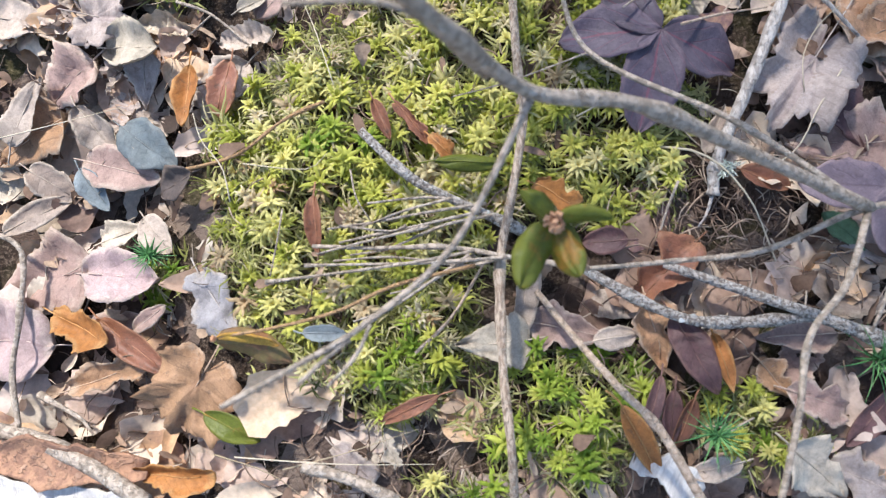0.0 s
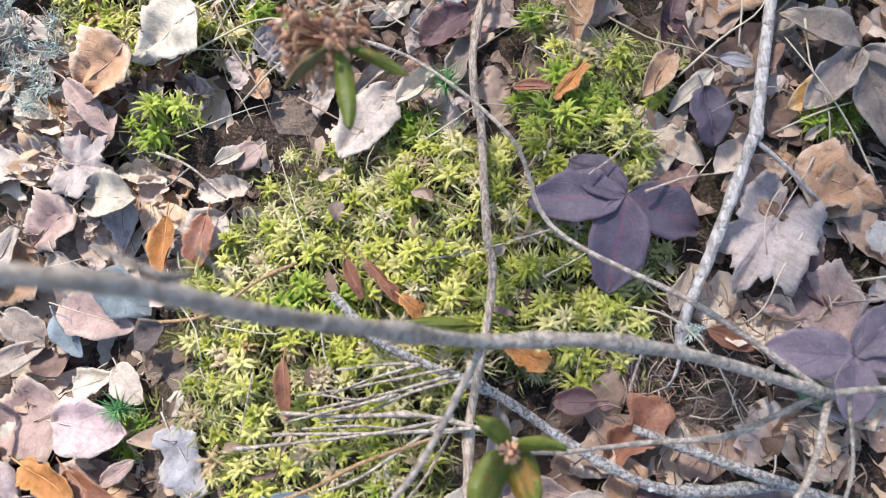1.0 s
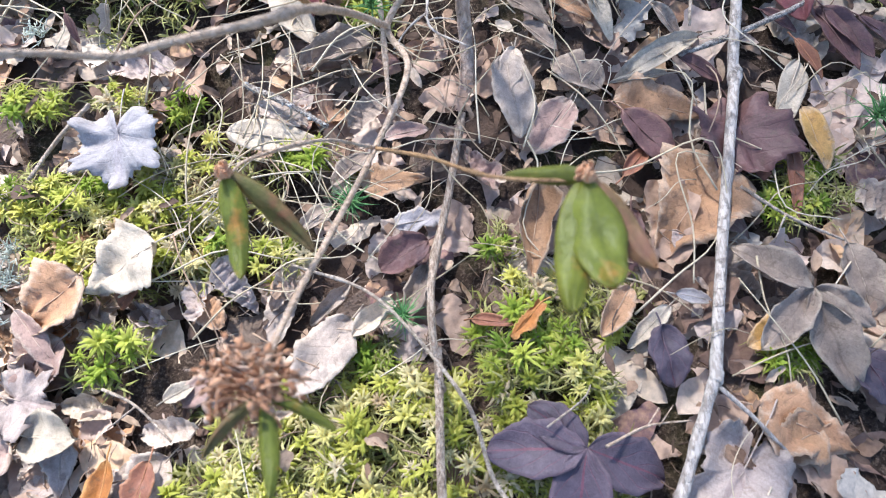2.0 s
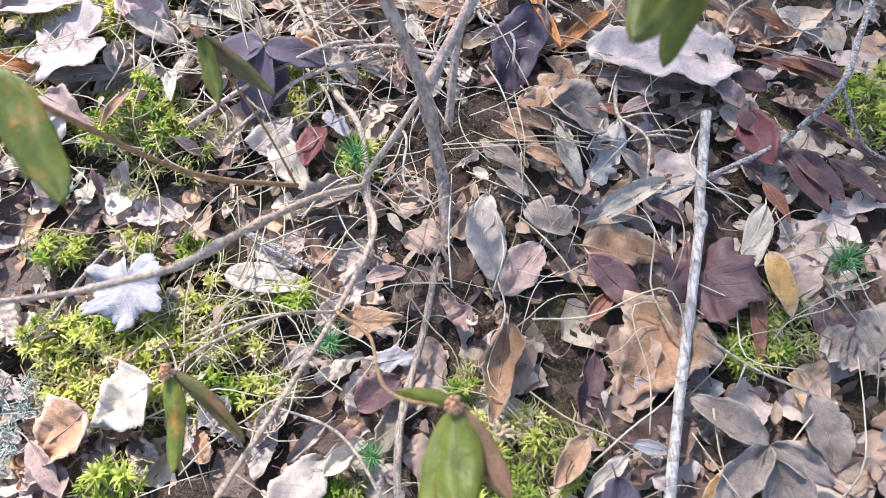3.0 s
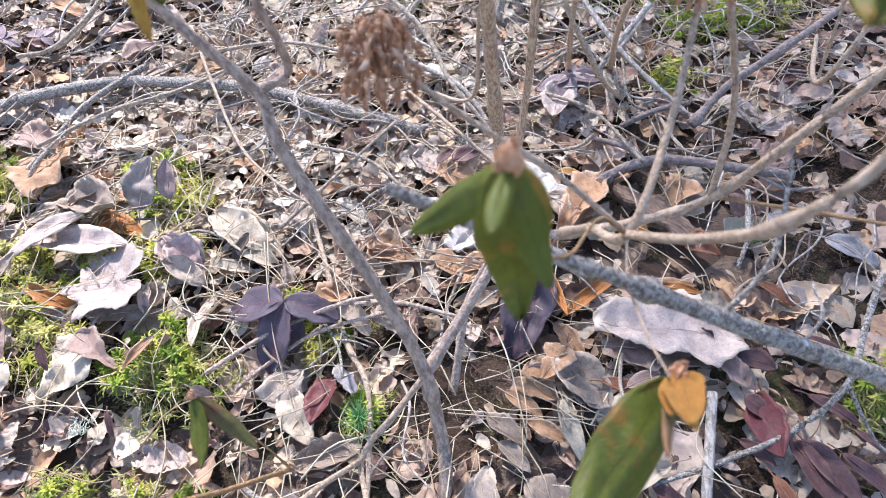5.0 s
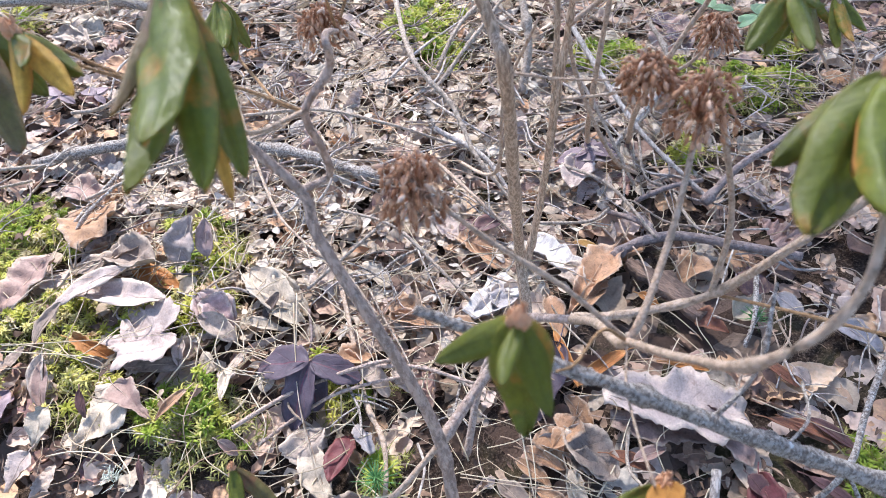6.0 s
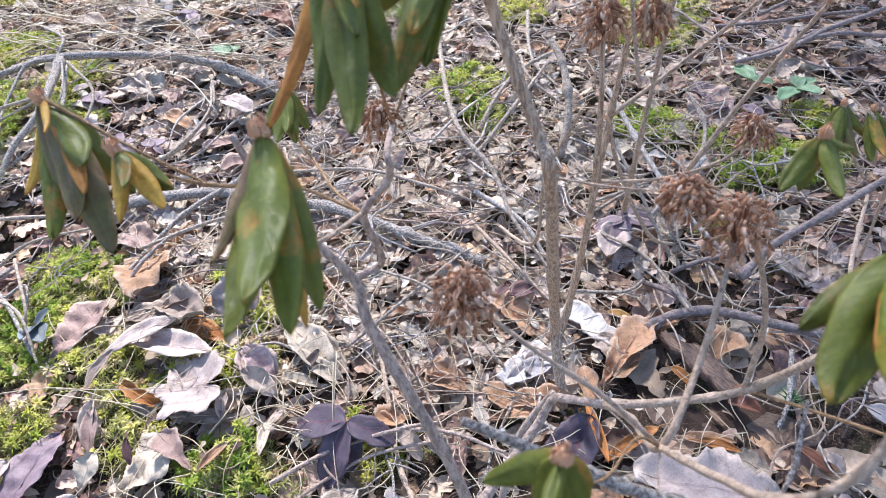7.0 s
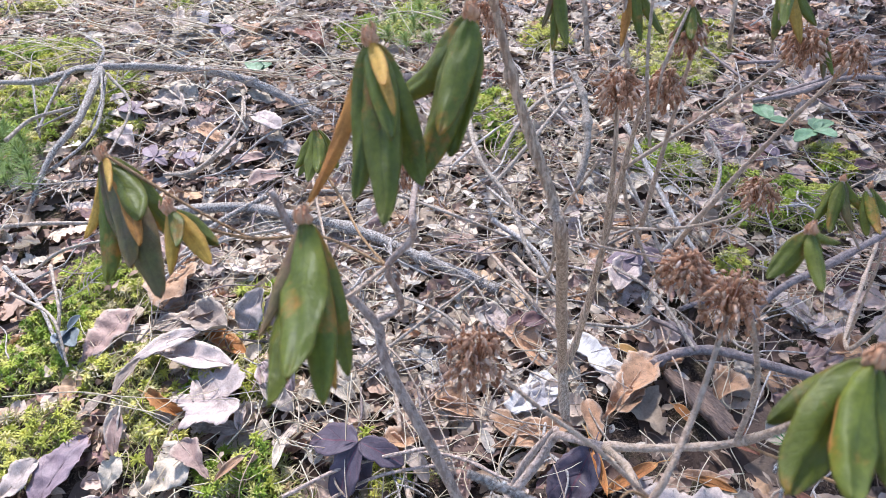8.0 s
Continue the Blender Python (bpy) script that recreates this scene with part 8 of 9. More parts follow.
stem(back_shrub, local(back_shrub, [(0.2200, 0.6668, 0.4274), (0.2157, 0.6525, 0.4487), (0.2185, 0.6605, 0.4687)]), 0.00101, 0.00077, "twig", "stem")
stem(back_shrub, local(back_shrub, [(0.1562, 0.6465, 0.3906), (0.1569, 0.6475, 0.4228), (0.1685, 0.6766, 0.4505)]), 0.00099, 0.00080, "twig", "stem")
stem(back_shrub, local(back_shrub, [(0.2851, 0.6229, 0.3622), (0.2907, 0.6154, 0.3553), (0.2969, 0.6129, 0.3301)]), 0.00104, 0.00086, "twig", "stem")
stem(back_shrub, local(back_shrub, [(0.2738, 0.6272, 0.3620), (0.2817, 0.6166, 0.3392), (0.2944, 0.6144, 0.3183)]), 0.00104, 0.00087, "twig", "stem")
stem(back_shrub, local(back_shrub, [(0.4918, 1.0203, -0.0151), (0.3150, 0.6150, 0.2250), (0.3225, 0.5925, 0.3000), (0.3225, 0.5850, 0.3375)]), 0.00227, 0.00077, "twig", "stem")
stem(back_shrub, local(back_shrub, [(0.3150, 0.6150, 0.2250), (0.3075, 0.6075, 0.3000), (0.3000, 0.6000, 0.3375)]), 0.00091, 0.00077, "twig", "twig")

# the low shrub over the moss
low_shrub = shrub_at((0.0201, 0.4784, -0.0037), "low creeping shrub shoot with green leaves over the moss")
stem(low_shrub, local(low_shrub, [(0.0582, 0.4614, 0.0980), (0.0350, 0.4400, 0.0760), (0.0120, 0.4141, 0.0560), (0.0264, 0.3660, 0.0760), (0.0082, 0.3065, 0.0862), (-0.0080, 0.2330, 0.1350), (-0.0150, 0.1930, 0.1680), (-0.0188, 0.1613, 0.1913)]), 0.00268, 0.00097, "twig", "branch")
stem(low_shrub, local(low_shrub, [(0.0082, 0.3065, 0.0862), (0.0375, 0.2775, 0.1275), (0.0600, 0.2325, 0.1950), (0.0892, 0.2205, 0.2137)]), 0.00116, 0.00059, "orange", "twig")
stem(low_shrub, local(low_shrub, [(0.0082, 0.3065, 0.0862), (-0.0150, 0.2925, 0.1200), (-0.0375, 0.2625, 0.1575), (-0.0413, 0.2438, 0.1762)]), 0.00116, 0.00058, "twig", "twig")
stem(low_shrub, local(low_shrub, [(0.0120, 0.4141, 0.0560), (0.0010, 0.3650, 0.1250), (-0.0060, 0.3050, 0.2000), (-0.0190, 0.2740, 0.2290), (-0.0456, 0.2661, 0.2300), (-0.0661, 0.2640, 0.2260), (-0.0882, 0.2520, 0.2440), (-0.1500, 0.2250, 0.2750)]), 0.00214, 0.00102, "twig", "branch")
stem(low_shrub, local(low_shrub, [(-0.0225, 0.3900, 0.0975), (-0.0375, 0.3375, 0.1950), (-0.0450, 0.3075, 0.2850), (-0.0495, 0.3023, 0.3150)]), 0.00168, 0.00069, "orange", "twig")
seed_head(low_shrub, local(low_shrub, [(-0.0225, 0.1613, 0.1875)])[0], 0.0195, up=(-0.6, 0.1, 0.3))
shoot_tip(low_shrub, (-0.0165, 0.1560, 0.1928), [((-0.0126, 0.1298, 0.1895), 0.28, "green"), ((0.0037, 0.1485, 0.1875), 0.26, "green"), ((-0.0323, 0.1417, 0.1959), 0.24, "plumgreen"), ((-0.0269, 0.1596, 0.1726), 0.3, "plumgreen")], 1.0)
shoot_tip(low_shrub, (0.0892, 0.2205, 0.2175), [((0.0809, 0.1804, 0.2162), 0.34, "green"), ((0.1066, 0.1943, 0.2115), 0.4, "plumgreen"), ((0.0704, 0.2296, 0.2012), 0.3, "green"), ((0.0924, 0.1834, 0.2199), 0.5, "green")], 1.0)
shoot_tip(low_shrub, (-0.0413, 0.2438, 0.1800), [((-0.0335, 0.2090, 0.1708), 0.3, "green"), ((-0.0110, 0.2245, 0.1626), 0.26, "plumgreen")], 1.0)
shoot_tip(low_shrub, (-0.0436, 0.2991, 0.3190), [((-0.0195, 0.2661, 0.3031), 0.36, "green"), ((-0.0330, 0.2760, 0.3000), 0.4, "green"), ((-0.0440, 0.2971, 0.2963), 0.26, "green")], 1.0)
shoot_tip(low_shrub, (-0.0133, 0.3619, 0.2628), [((-0.0063, 0.3404, 0.2492), 0.34, "green"), ((0.0073, 0.3532, 0.2392), 0.24, "plumgreen")], 0.6)
stem(low_shrub, local(low_shrub, [(-0.0225, 0.3900, 0.0975), (-0.0150, 0.3750, 0.1875), (-0.0133, 0.3619, 0.2628)]), 0.00074, 0.00049, "orange", "twig")

# the small shoot in the foreground
small_shoot = shrub_at((0.0450, 0.0225, 0.0750), "small shoot with four rounded green leaves on a twig")
stem(small_shoot, local(small_shoot, [(0.0668, 0.0097, 0.0720), (0.0525, 0.0135, 0.1050), (0.0413, 0.0188, 0.1425)]), 0.00085, 0.00052, "twig", "twig")
shoot_tip(small_shoot, (0.0398, 0.0188, 0.1500), [((0.0301, 0.0294, 0.1507), 0.75, "green"), ((0.0562, 0.0222, 0.1536), 0.66, "green"), ((0.0272, -0.0005, 0.1522), 0.74, "green"), ((0.0470, 0.0026, 0.1496), 0.72, "green"), ((0.0488, 0.0107, 0.1427), 0.6, "green")], 1.15)
rust_leaf_shoot = shrub_at((-0.1201, -0.0204, 0.0456), "single drooping green leaves on a rust twig")
shoot_tip(rust_leaf_shoot, (-0.1185, -0.0203, 0.0513), [((-0.0862, -0.0297, 0.0410), 0.5, "plumgreen"), ((-0.0897, -0.0208, 0.0496), 0.24, "yellow")], 0.5)

# lichen branch in front
twig("lichen", 0.00203, 0.00491, [(0.0885, 0.3810, 0.3720), (0.1275, 0.3862, 0.3412), (0.1673, 0.3908, 0.3112), (0.2070, 0.3960, 0.2812), (0.2468, 0.4012, 0.2513), (0.3150, 0.4103, 0.1988)], "dead branch covered with grey lichen", "dead_branch", side=[(0.00123, 0.00079, [(0.2070, 0.3960, 0.2812), (0.2250, 0.4125, 0.3000), (0.2325, 0.4425, 0.3225)]), (0.00087, 0.00080, [(0.2468, 0.4012, 0.2513), (0.2625, 0.4200, 0.2475), (0.2700, 0.4500, 0.2325)])], rough=0.34, bumps=0.9, sides=12)

# ---- moss, litter and crumbs ----
MOSS_PATCHES = [(-1.003, 1.237, 0.070, 0.060, 0), (-0.819, 1.162, 0.060, 0.050, 0), (-0.709, 1.048, 0.050, 0.035, 0), (-0.358, 1.516, 0.070, 0.060, 0), (-0.883, 1.547, 0.050, 0.050, 1), (-0.990, 1.122, 0.080, 0.060, 0), (-0.058, 0.069, 0.092, 0.127, 0),
    (0.039, 0.122, 0.110, 0.077, 0),
    (0.100, 0.139, 0.060, 0.075, 0),
    (0.062, -0.063, 0.057, 0.042, 1),
    (0.156, -0.064, 0.028, 0.022, 0),
    (-0.032, -0.029, 0.049, 0.046, 0),
    (-0.186, 0.015, 0.024, 0.015, 1),
    (0.092, 0.077, 0.049, 0.041, 0),
    (0.186, -0.089, 0.019, 0.012, 1),
    (0.009, -0.103, 0.026, 0.013, 1),
    (0.106, 0.203, 0.052, 0.046, 0),
    (-0.147, 0.312, 0.068, 0.058, 0),
    (-0.218, 0.317, 0.046, 0.030, 0),
    (-0.053, 0.355, 0.033, 0.013, 1),
    (0.013, 0.151, 0.135, 0.053, 0),
    (0.289, 0.317, 0.043, 0.027, 1),
    (0.262, 0.201, 0.025, 0.015, 1),
    (-0.248, 0.392, 0.022, 0.020, 1),
    (-0.147, 0.397, 0.025, 0.017, 1)]
MOSS_PATCHES += [(0.083, 0.285, 0.015, 0.013, 1),
    (-0.013, 0.209, 0.019, 0.023, 1),
    (-0.173, 0.220, 0.022, 0.011, 1),
    (-0.188, 0.496, 0.064, 0.049, 1),
    (-0.381, 0.617, 0.038, 0.047, 0),
    (-0.249, 0.696, 0.049, 0.045, 0),
    (-0.227, 0.618, 0.040, 0.037, 0),
    (-0.009, 0.472, 0.020, 0.020, 1),
    (-0.306, 0.513, 0.044, 0.036, 0),
    (-0.186, 0.400, 0.028, 0.013, 0),
    (0.304, 0.936, 0.040, 0.023, 0),
    (0.409, 0.511, 0.026, 0.043, 1),
    (-0.508, 0.728, 0.098, 0.060, 1),
    (-0.296, 0.625, 0.041, 0.057, 0),
    (-0.453, 0.497, 0.061, 0.045, 0),
    (-0.061, 0.553, 0.056, 0.031, 1),
    (-0.801, 1.161, 0.059, 0.084, 0),
    (-0.085, 1.260, 0.079, 0.069, 1),
    (0.468, 1.197, 0.048, 0.041, 0)]
MOSS_PATCHES += [(0.419, 1.088, 0.082, 0.057, 1),
    (-1.077, 1.290, 0.158, 0.084, 1),
    (-0.892, 1.020, 0.068, 0.173, 1),
    (0.217, 1.154, 0.068, 0.063, 1),
    (-0.409, 1.498, 0.071, 0.085, 1),
    (0.219, 1.497, 0.094, 0.097, 0),
    (-0.184, 0.284, 0.043, 0.030, 0),
    (0.119, 0.232, 0.050, 0.035, 0),
    (-0.168, 0.217, 0.023, 0.016, 1),
    (-0.071, 0.282, 0.023, 0.022, 0),
    (-1.008, 1.272, 0.082, 0.057, 0),
    (-0.811, 1.182, 0.048, 0.059, 0),
    (-0.743, 1.052, 0.054, 0.070, 0),
    (-0.331, 1.601, 0.074, 0.122, 1),
    (-0.861, 0.959, 0.054, 0.115, 1),
    (-1.329, 1.558, 0.105, 0.055, 0),
    (-0.525, 0.618, 0.070, 0.096, 1),
    (-0.426, 0.597, 0.043, 0.031, 0),
    (-0.284, 0.739, 0.044, 0.030, 1),
    (-0.355, 0.561, 0.033, 0.028, 0),
    (-0.032, 1.563, 0.058, 0.081, 0),
    (0.275, 1.598, 0.065, 0.078, 0),
    (-0.050, 1.175, 0.047, 0.070, 1)]
MOSS_PATCHES += [(-1.014, 1.252, 0.090, 0.050, 0), (-0.804, 1.172, 0.050, 0.050, 0), (-0.736, 1.058, 0.050, 0.040, 0), (-0.918, 1.079, 0.080, 0.080, 1), (0.453, 1.205, 0.045, 0.035, 0), (0.403, 1.103, 0.060, 0.040, 1), (0.335, 1.048, 0.050, 0.030, 1), (0.211, 1.628, 0.060, 0.070, 0), (0.158, 1.673, 0.050, 0.060, 0), (0.317, 1.126, 0.040, 0.030, 1), (-0.096, 1.266, 0.070, 0.050, 1)]
BARE = [(0.152, 0.050, 0.042, 0.037), (-0.007, -0.097, 0.042, 0.022), (0.142, -0.088, 0.034, 0.019), (0.019, -0.085, 0.026, 0.019), (-0.079, -0.087, 0.026, 0.016), (0.195, 0.691, 0.088, 0.092), (0.261, 0.824, 0.052, 0.050), (0.373, 0.653, 0.062, 0.056), (0.308, 0.682, 0.050, 0.046), (0.195, -0.014, 0.019, 0.019), (0.095, -0.038, 0.019, 0.019), (0.217, 0.061, 0.023, 0.020), (0.175, 0.172, 0.020, 0.021), (0.106, 0.506, 0.028, 0.045)]


def mossy(x, y):
    """How far a place lies inside the moss: above 0 inside; and whether the moss there is the green kind."""
    best, kind = -1.0, 0
    wob = 0.35 * noise.noise(Vector((x * 22, y * 22, 4.2))) + 0.15 * noise.noise(Vector((x * 60, y * 60, 1.2)))
    for cx, cy, rx, ry, k in MOSS_PATCHES:
        v = 1 - ((x - cx) / max(rx, 0.01)) ** 2 - ((y - cy) / max(ry, 0.01)) ** 2 + wob
        if v > best:
            best, kind = v, k
    return best, kind


def inside_view(x, y):
    """The stretch of ground that the walk overlooks, widening away from it, with a ragged rim."""
    x += 0.12 * noise.noise(Vector((x * 5, y * 5, 3.3)))
    return -0.35 < y < 2.0 and abs(x - 0.05 + 0.14 * max(y, 0)) < 0.36 + 0.62 * max(0.0, y)


def bare(x, y):
    """Dark open soil with little leaf cover."""
    return any(((x - cx) / rx) ** 2 + ((y - cy) / ry) ** 2 < 1 for cx, cy, rx, ry in BARE)


def strands(rng, count):
    """Loose moss stems: thin bent strands lying and rising in all directions."""
    verts, faces = [], []
    for i in range(count):
        a, up = rng.uniform(0, 6.3), rng.uniform(-0.1, 0.9)
        o, s = Vector((math.cos(a), math.sin(a), 0)), Vector((-math.sin(a), math.cos(a), 0))
        L, w = rng.uniform(0.8, 1.6), rng.uniform(0.035, 0.075)
        p0 = Vector((rng.uniform(-0.5, 0.5), rng.uniform(-0.5, 0.5), -0.3))
        p1 = p0 + (o + Vector((0, 0, up + 0.3))).normalized() * L * 0.5
        p2 = p1 + (o + s * rng.uniform(-0.9, 0.9) + Vector((0, 0, up - 0.6))).normalized() * L * 0.5
        k = len(verts)
        lift = Vector((0, 0, w * 0.8))
        verts += [p0 - s * w, p0 + s * w, p1 - s * w, p1 + lift, p1 + s * w, p2]
        faces += [(k, k + 3, k + 2), (k, k + 1, k + 3), (k + 1, k + 4, k + 3), (k + 2, k + 3, k + 5), (k + 3, k + 4, k + 5)]
    return np.array(verts), np.array(faces)


def sprig(rng, loose):
    """A peat moss head: a tuft of short plump branchlets in the middle, a star of longer ones round it, drooping ones below, all grown from one point."""
    verts, faces = [Vector((0, 0, -0.1))], []
    n1, n2, n3 = rng.randrange(6, 9), rng.randrange(8, 12), rng.randrange(6, 9)
    for tier, (n, up, ln, wd) in enumerate(((n1, 1.5, 0.5, 0.27), (n2, 0.3, 0.95, 0.25), (n3, -0.4, 1.25, 0.19))):
        for i in range(n):
            a = 2 * math.pi * (i + rng.uniform(-0.45, 0.45) * loose) / n + tier
            o = Vector((math.cos(a), math.sin(a), 0))
            s = Vector((-math.sin(a), math.cos(a), 0))
            L = ln * rng.uniform(1 - 0.4 * loose, 1 + 0.3 * loose)
            rise = up + rng.uniform(-0.5, 0.5) * loose
            p0 = Vector((0, 0, -0.22 * tier)) + o * 0.06
            p1 = p0 + (o + s * rng.uniform(-0.2, 0.2) + Vector((0, 0, rise + 0.3))).normalized() * L * 0.45
            p2 = p1 + (o + s * rng.uniform(-0.4, 0.4) * loose + Vector((0, 0, rise - 0.1))).normalized() * L * 0.28
            p3 = p2 + (o + s * rng.uniform(-0.5, 0.5) * loose + Vector((0, 0, rise - 0.8))).normalized() * L * 0.34
            w = wd * 0.5
            k = len(verts)
            lift = Vector((0, 0, w * 0.7))
            verts += [p0 - s * w * 0.6, p0 + s * w * 0.6, p1 - s * w, p1 + lift, p1 + s * w, p2 - s * w * 0.7, p2 + lift * 0.6, p2 + s * w * 0.7, p3]
            faces += [(0, k + 1, k), (k, k + 3, k + 2), (k, k + 1, k + 3), (k + 1, k + 4, k + 3), (k + 2, k + 3, k + 6), (k + 2, k + 6, k + 5), (k + 3, k + 4, k + 7), (k + 3, k + 7, k + 6), (k + 5, k + 6, k + 8), (k + 6, k + 7, k + 8)]
    return np.array(verts), np.array(faces)


def strewn(name, forms, places, mats, label, category, index=None):
    """One mesh of many small forms; places: rows of x, y, z, size, turn, tilt, tilt's way."""
    allv, allf, alli, alluv, k = [], [], [], [], 0
    for q, (x, y, z, s, turn, tilt, to, form) in enumerate(places):
        v, f = forms[int(form)][:2]
        if len(forms[int(form)]) > 2:
            alluv.append(forms[int(form)][2])
        m = np.array(Matrix.Rotation(tilt, 3, Vector((math.cos(to), math.sin(to), 0))) @ Matrix.Rotation(turn, 3, "Z"))
        allv.append(v @ m.T * s + (x, y, z))
        allf.append(f + k)
        if index is not None:
            alli.append(np.full(len(f), index[q]))
        k += len(v)
    me = bpy.data.meshes.new(name)
    V, Fc = np.concatenate(allv), np.concatenate(allf)
    me.from_pydata(V.tolist(), [], Fc.tolist())
    for m in mats:
        me.materials.append(m)
    me.polygons.foreach_set("use_smooth", [True] * len(me.polygons))
    if index is not None:
        me.polygons.foreach_set("material_index", np.concatenate(alli).astype(np.int32))
    if alluv:
        lay = me.uv_layers.new(name="UVMap")
        loops = np.zeros(len(me.loops), dtype=np.int32)
        me.loops.foreach_get("vertex_index", loops)
        lay.data.foreach_set("uv", np.concatenate(alluv).astype(np.float32)[loops].ravel())
    me.update()
    return tagged(new(name, me), label, category, kind="stuff")


def grow_moss():
    prng = random.Random(5)
    forms = [sprig(prng, 0.35 + 0.1 * q) for q in range(9)] + [strands(prng, 16) for q in range(6)]
    places, index = [], []
    step = 0.0088
    for y in np.arange(-0.35, 2.0, step):
        for x in np.arange(-1.6, 1.3, step):
            if not inside_view(x, y):
                continue
            far = y > 0.9
            if far and prng.random() < 0.3:
                continue
            px, py = x + prng.uniform(-0.6, 0.6) * step, y + prng.uniform(-0.6, 0.6) * step
            v, kind = mossy(px, py)
            if v < 0.02:
                continue
            gap = noise.noise(Vector((px * 42, py * 42, 6.1))) + 0.6 * noise.noise(Vector((px * 110, py * 110, 2.1)))
            hump = 0.01 * min(1.0, v * 1.3) + 0.009 * noise.noise(Vector((px * 30, py * 30, 2)))
            hgt = level(px, py) + 0.008 + hump + prng.uniform(-0.007, 0.004) - (0.006 if gap < -0.2 else 0.0)
            patch = noise.noise(Vector((px * 16, py * 16, 8)))
            green = (kind == 1) ^ (patch > 0.36)
            grow = (0.15 + 1.5 * v) * (0.16 if gap < -0.14 else 0.95) * (0.75 if kind else 1.0)
            if prng.random() < grow:
                r = prng.uniform(0.0056, 0.0112) * (1.25 if far else 1.0)
                places.append((px, py, hgt, r, prng.uniform(0, 6.3), abs(prng.gauss(0, 0.38)), prng.uniform(0, 6.3), prng.randrange(9)))
                index.append(1 if green else 0)
            if prng.random() < 0.25 + 0.5 * min(v * 2, 1.0):
                places.append((px + prng.uniform(-1, 1) * step, py + prng.uniform(-1, 1) * step, hgt - prng.uniform(0.002, 0.009), prng.uniform(0.008, 0.014), prng.uniform(0, 6.3), abs(prng.gauss(0, 0.3)), prng.uniform(0, 6.3), 9 + prng.randrange(6)))
                index.append(2)
    strewn("moss_carpet", forms, settled(places, 0.0, 0.004), [MOSS, MOSS_GREEN, MOSS_DEEP], "yellow green peat moss of star shaped heads", "moss", index)
    return len(places)


def litter_form(shape, wide, curl, bend, seed, nu=14, nv=4):
    v, f, uv, ix = blade(shape, 1.0, wide, curl, bend, 0.13, seed, nu, nv, 0, 0.14)
    v = np.array([tuple(p) for p in v])
    v[:, 1] -= 0.5
    tri = []
    for a, b, c, d in f:
        tri += [(a, b, c), (a, c, d)]
    return v, np.array(tri)


def strew_litter():
    rnd, pick = random.Random(11), random.Random(12)
    kinds = [("birch", 0.8), ("oval", 0.55), ("scrap", 0.8), ("lance", 0.3), ("scrap", 0.45), ("birch", 0.65), ("scrap", 0.6), ("birch", 0.7)]
    forms = [litter_form(s, w, rnd.uniform(-0.7, 1.1), rnd.uniform(-0.5, 0.8), i * 3.3) for i, (s, w) in enumerate(kinds * 6)]
    places = []
    while len(places) < 6400:
        y = rnd.uniform(-0.35, 2.0)
        x = rnd.uniform(-1.5, 1.3)
        if not inside_view(x, y):
            continue
        v, kind = mossy(x, y)
        if v > -0.05 and rnd.random() < 0.93:
            continue
        if bare(x, y) and rnd.random() < 0.85:
            continue
        size = rnd.uniform(0.02, 0.038) if rnd.random() < 0.35 else rnd.uniform(0.036, 0.066)
        size *= 0.82 if y > 0.95 else 1.0
        z = level(x, y) + (rnd.uniform(-0.012, 0.002) if y < 0.55 else rnd.uniform(-0.008, 0.008))
        places.append((x, y, z, size, rnd.uniform(0, 6.3), abs(rnd.gauss(0, 0.22)), rnd.uniform(0, 6.3), rnd.randrange(len(forms))))
    # half the far pieces left of x 0.3 are painted paler to look sunlit
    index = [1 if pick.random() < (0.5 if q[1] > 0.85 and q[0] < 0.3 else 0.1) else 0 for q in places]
    strewn("leaf_litter", forms, settled(places, 0.3, 0.008), [LITTER, SUNLIT_PALE], "dense brown, beige and lilac leaf litter", "leaf litter", index)


def strew_fragments():
    """Broken bits of leaves between and over the whole ones."""
    rnd = random.Random(17)
    forms = [litter_form(("scrap", "lance", "birch")[i % 3], rnd.uniform(0.3, 0.7), rnd.uniform(-0.6, 1.6), rnd.uniform(-0.6, 0.9), i * 2.7, 6, 2) for i in range(18)]
    places = []
    while len(places) < 9500:
        y, x = rnd.uniform(-0.35, 1.9), rnd.uniform(-1.4, 1.2)
        if not inside_view(x, y):
            continue
        v, kind = mossy(x, y)
        if v > 0.0 and rnd.random() < 0.78:
            continue
        if bare(x, y) and rnd.random() < 0.7:
            continue
        z = level(x, y) + rnd.uniform(-0.002, 0.012) + 0.016 * min(1.0, max(0.0, v) * 2)
        places.append((x, y, z, rnd.uniform(0.007, 0.02), rnd.uniform(0, 6.3), rnd.gauss(0, 0.45), rnd.uniform(0, 6.3), rnd.randrange(18)))
    strewn("leaf_fragments", forms, settled(places, 0.3, 0.005), [FRAGMENTS], "small brown broken leaf bits between the leaves", "leaf litter")


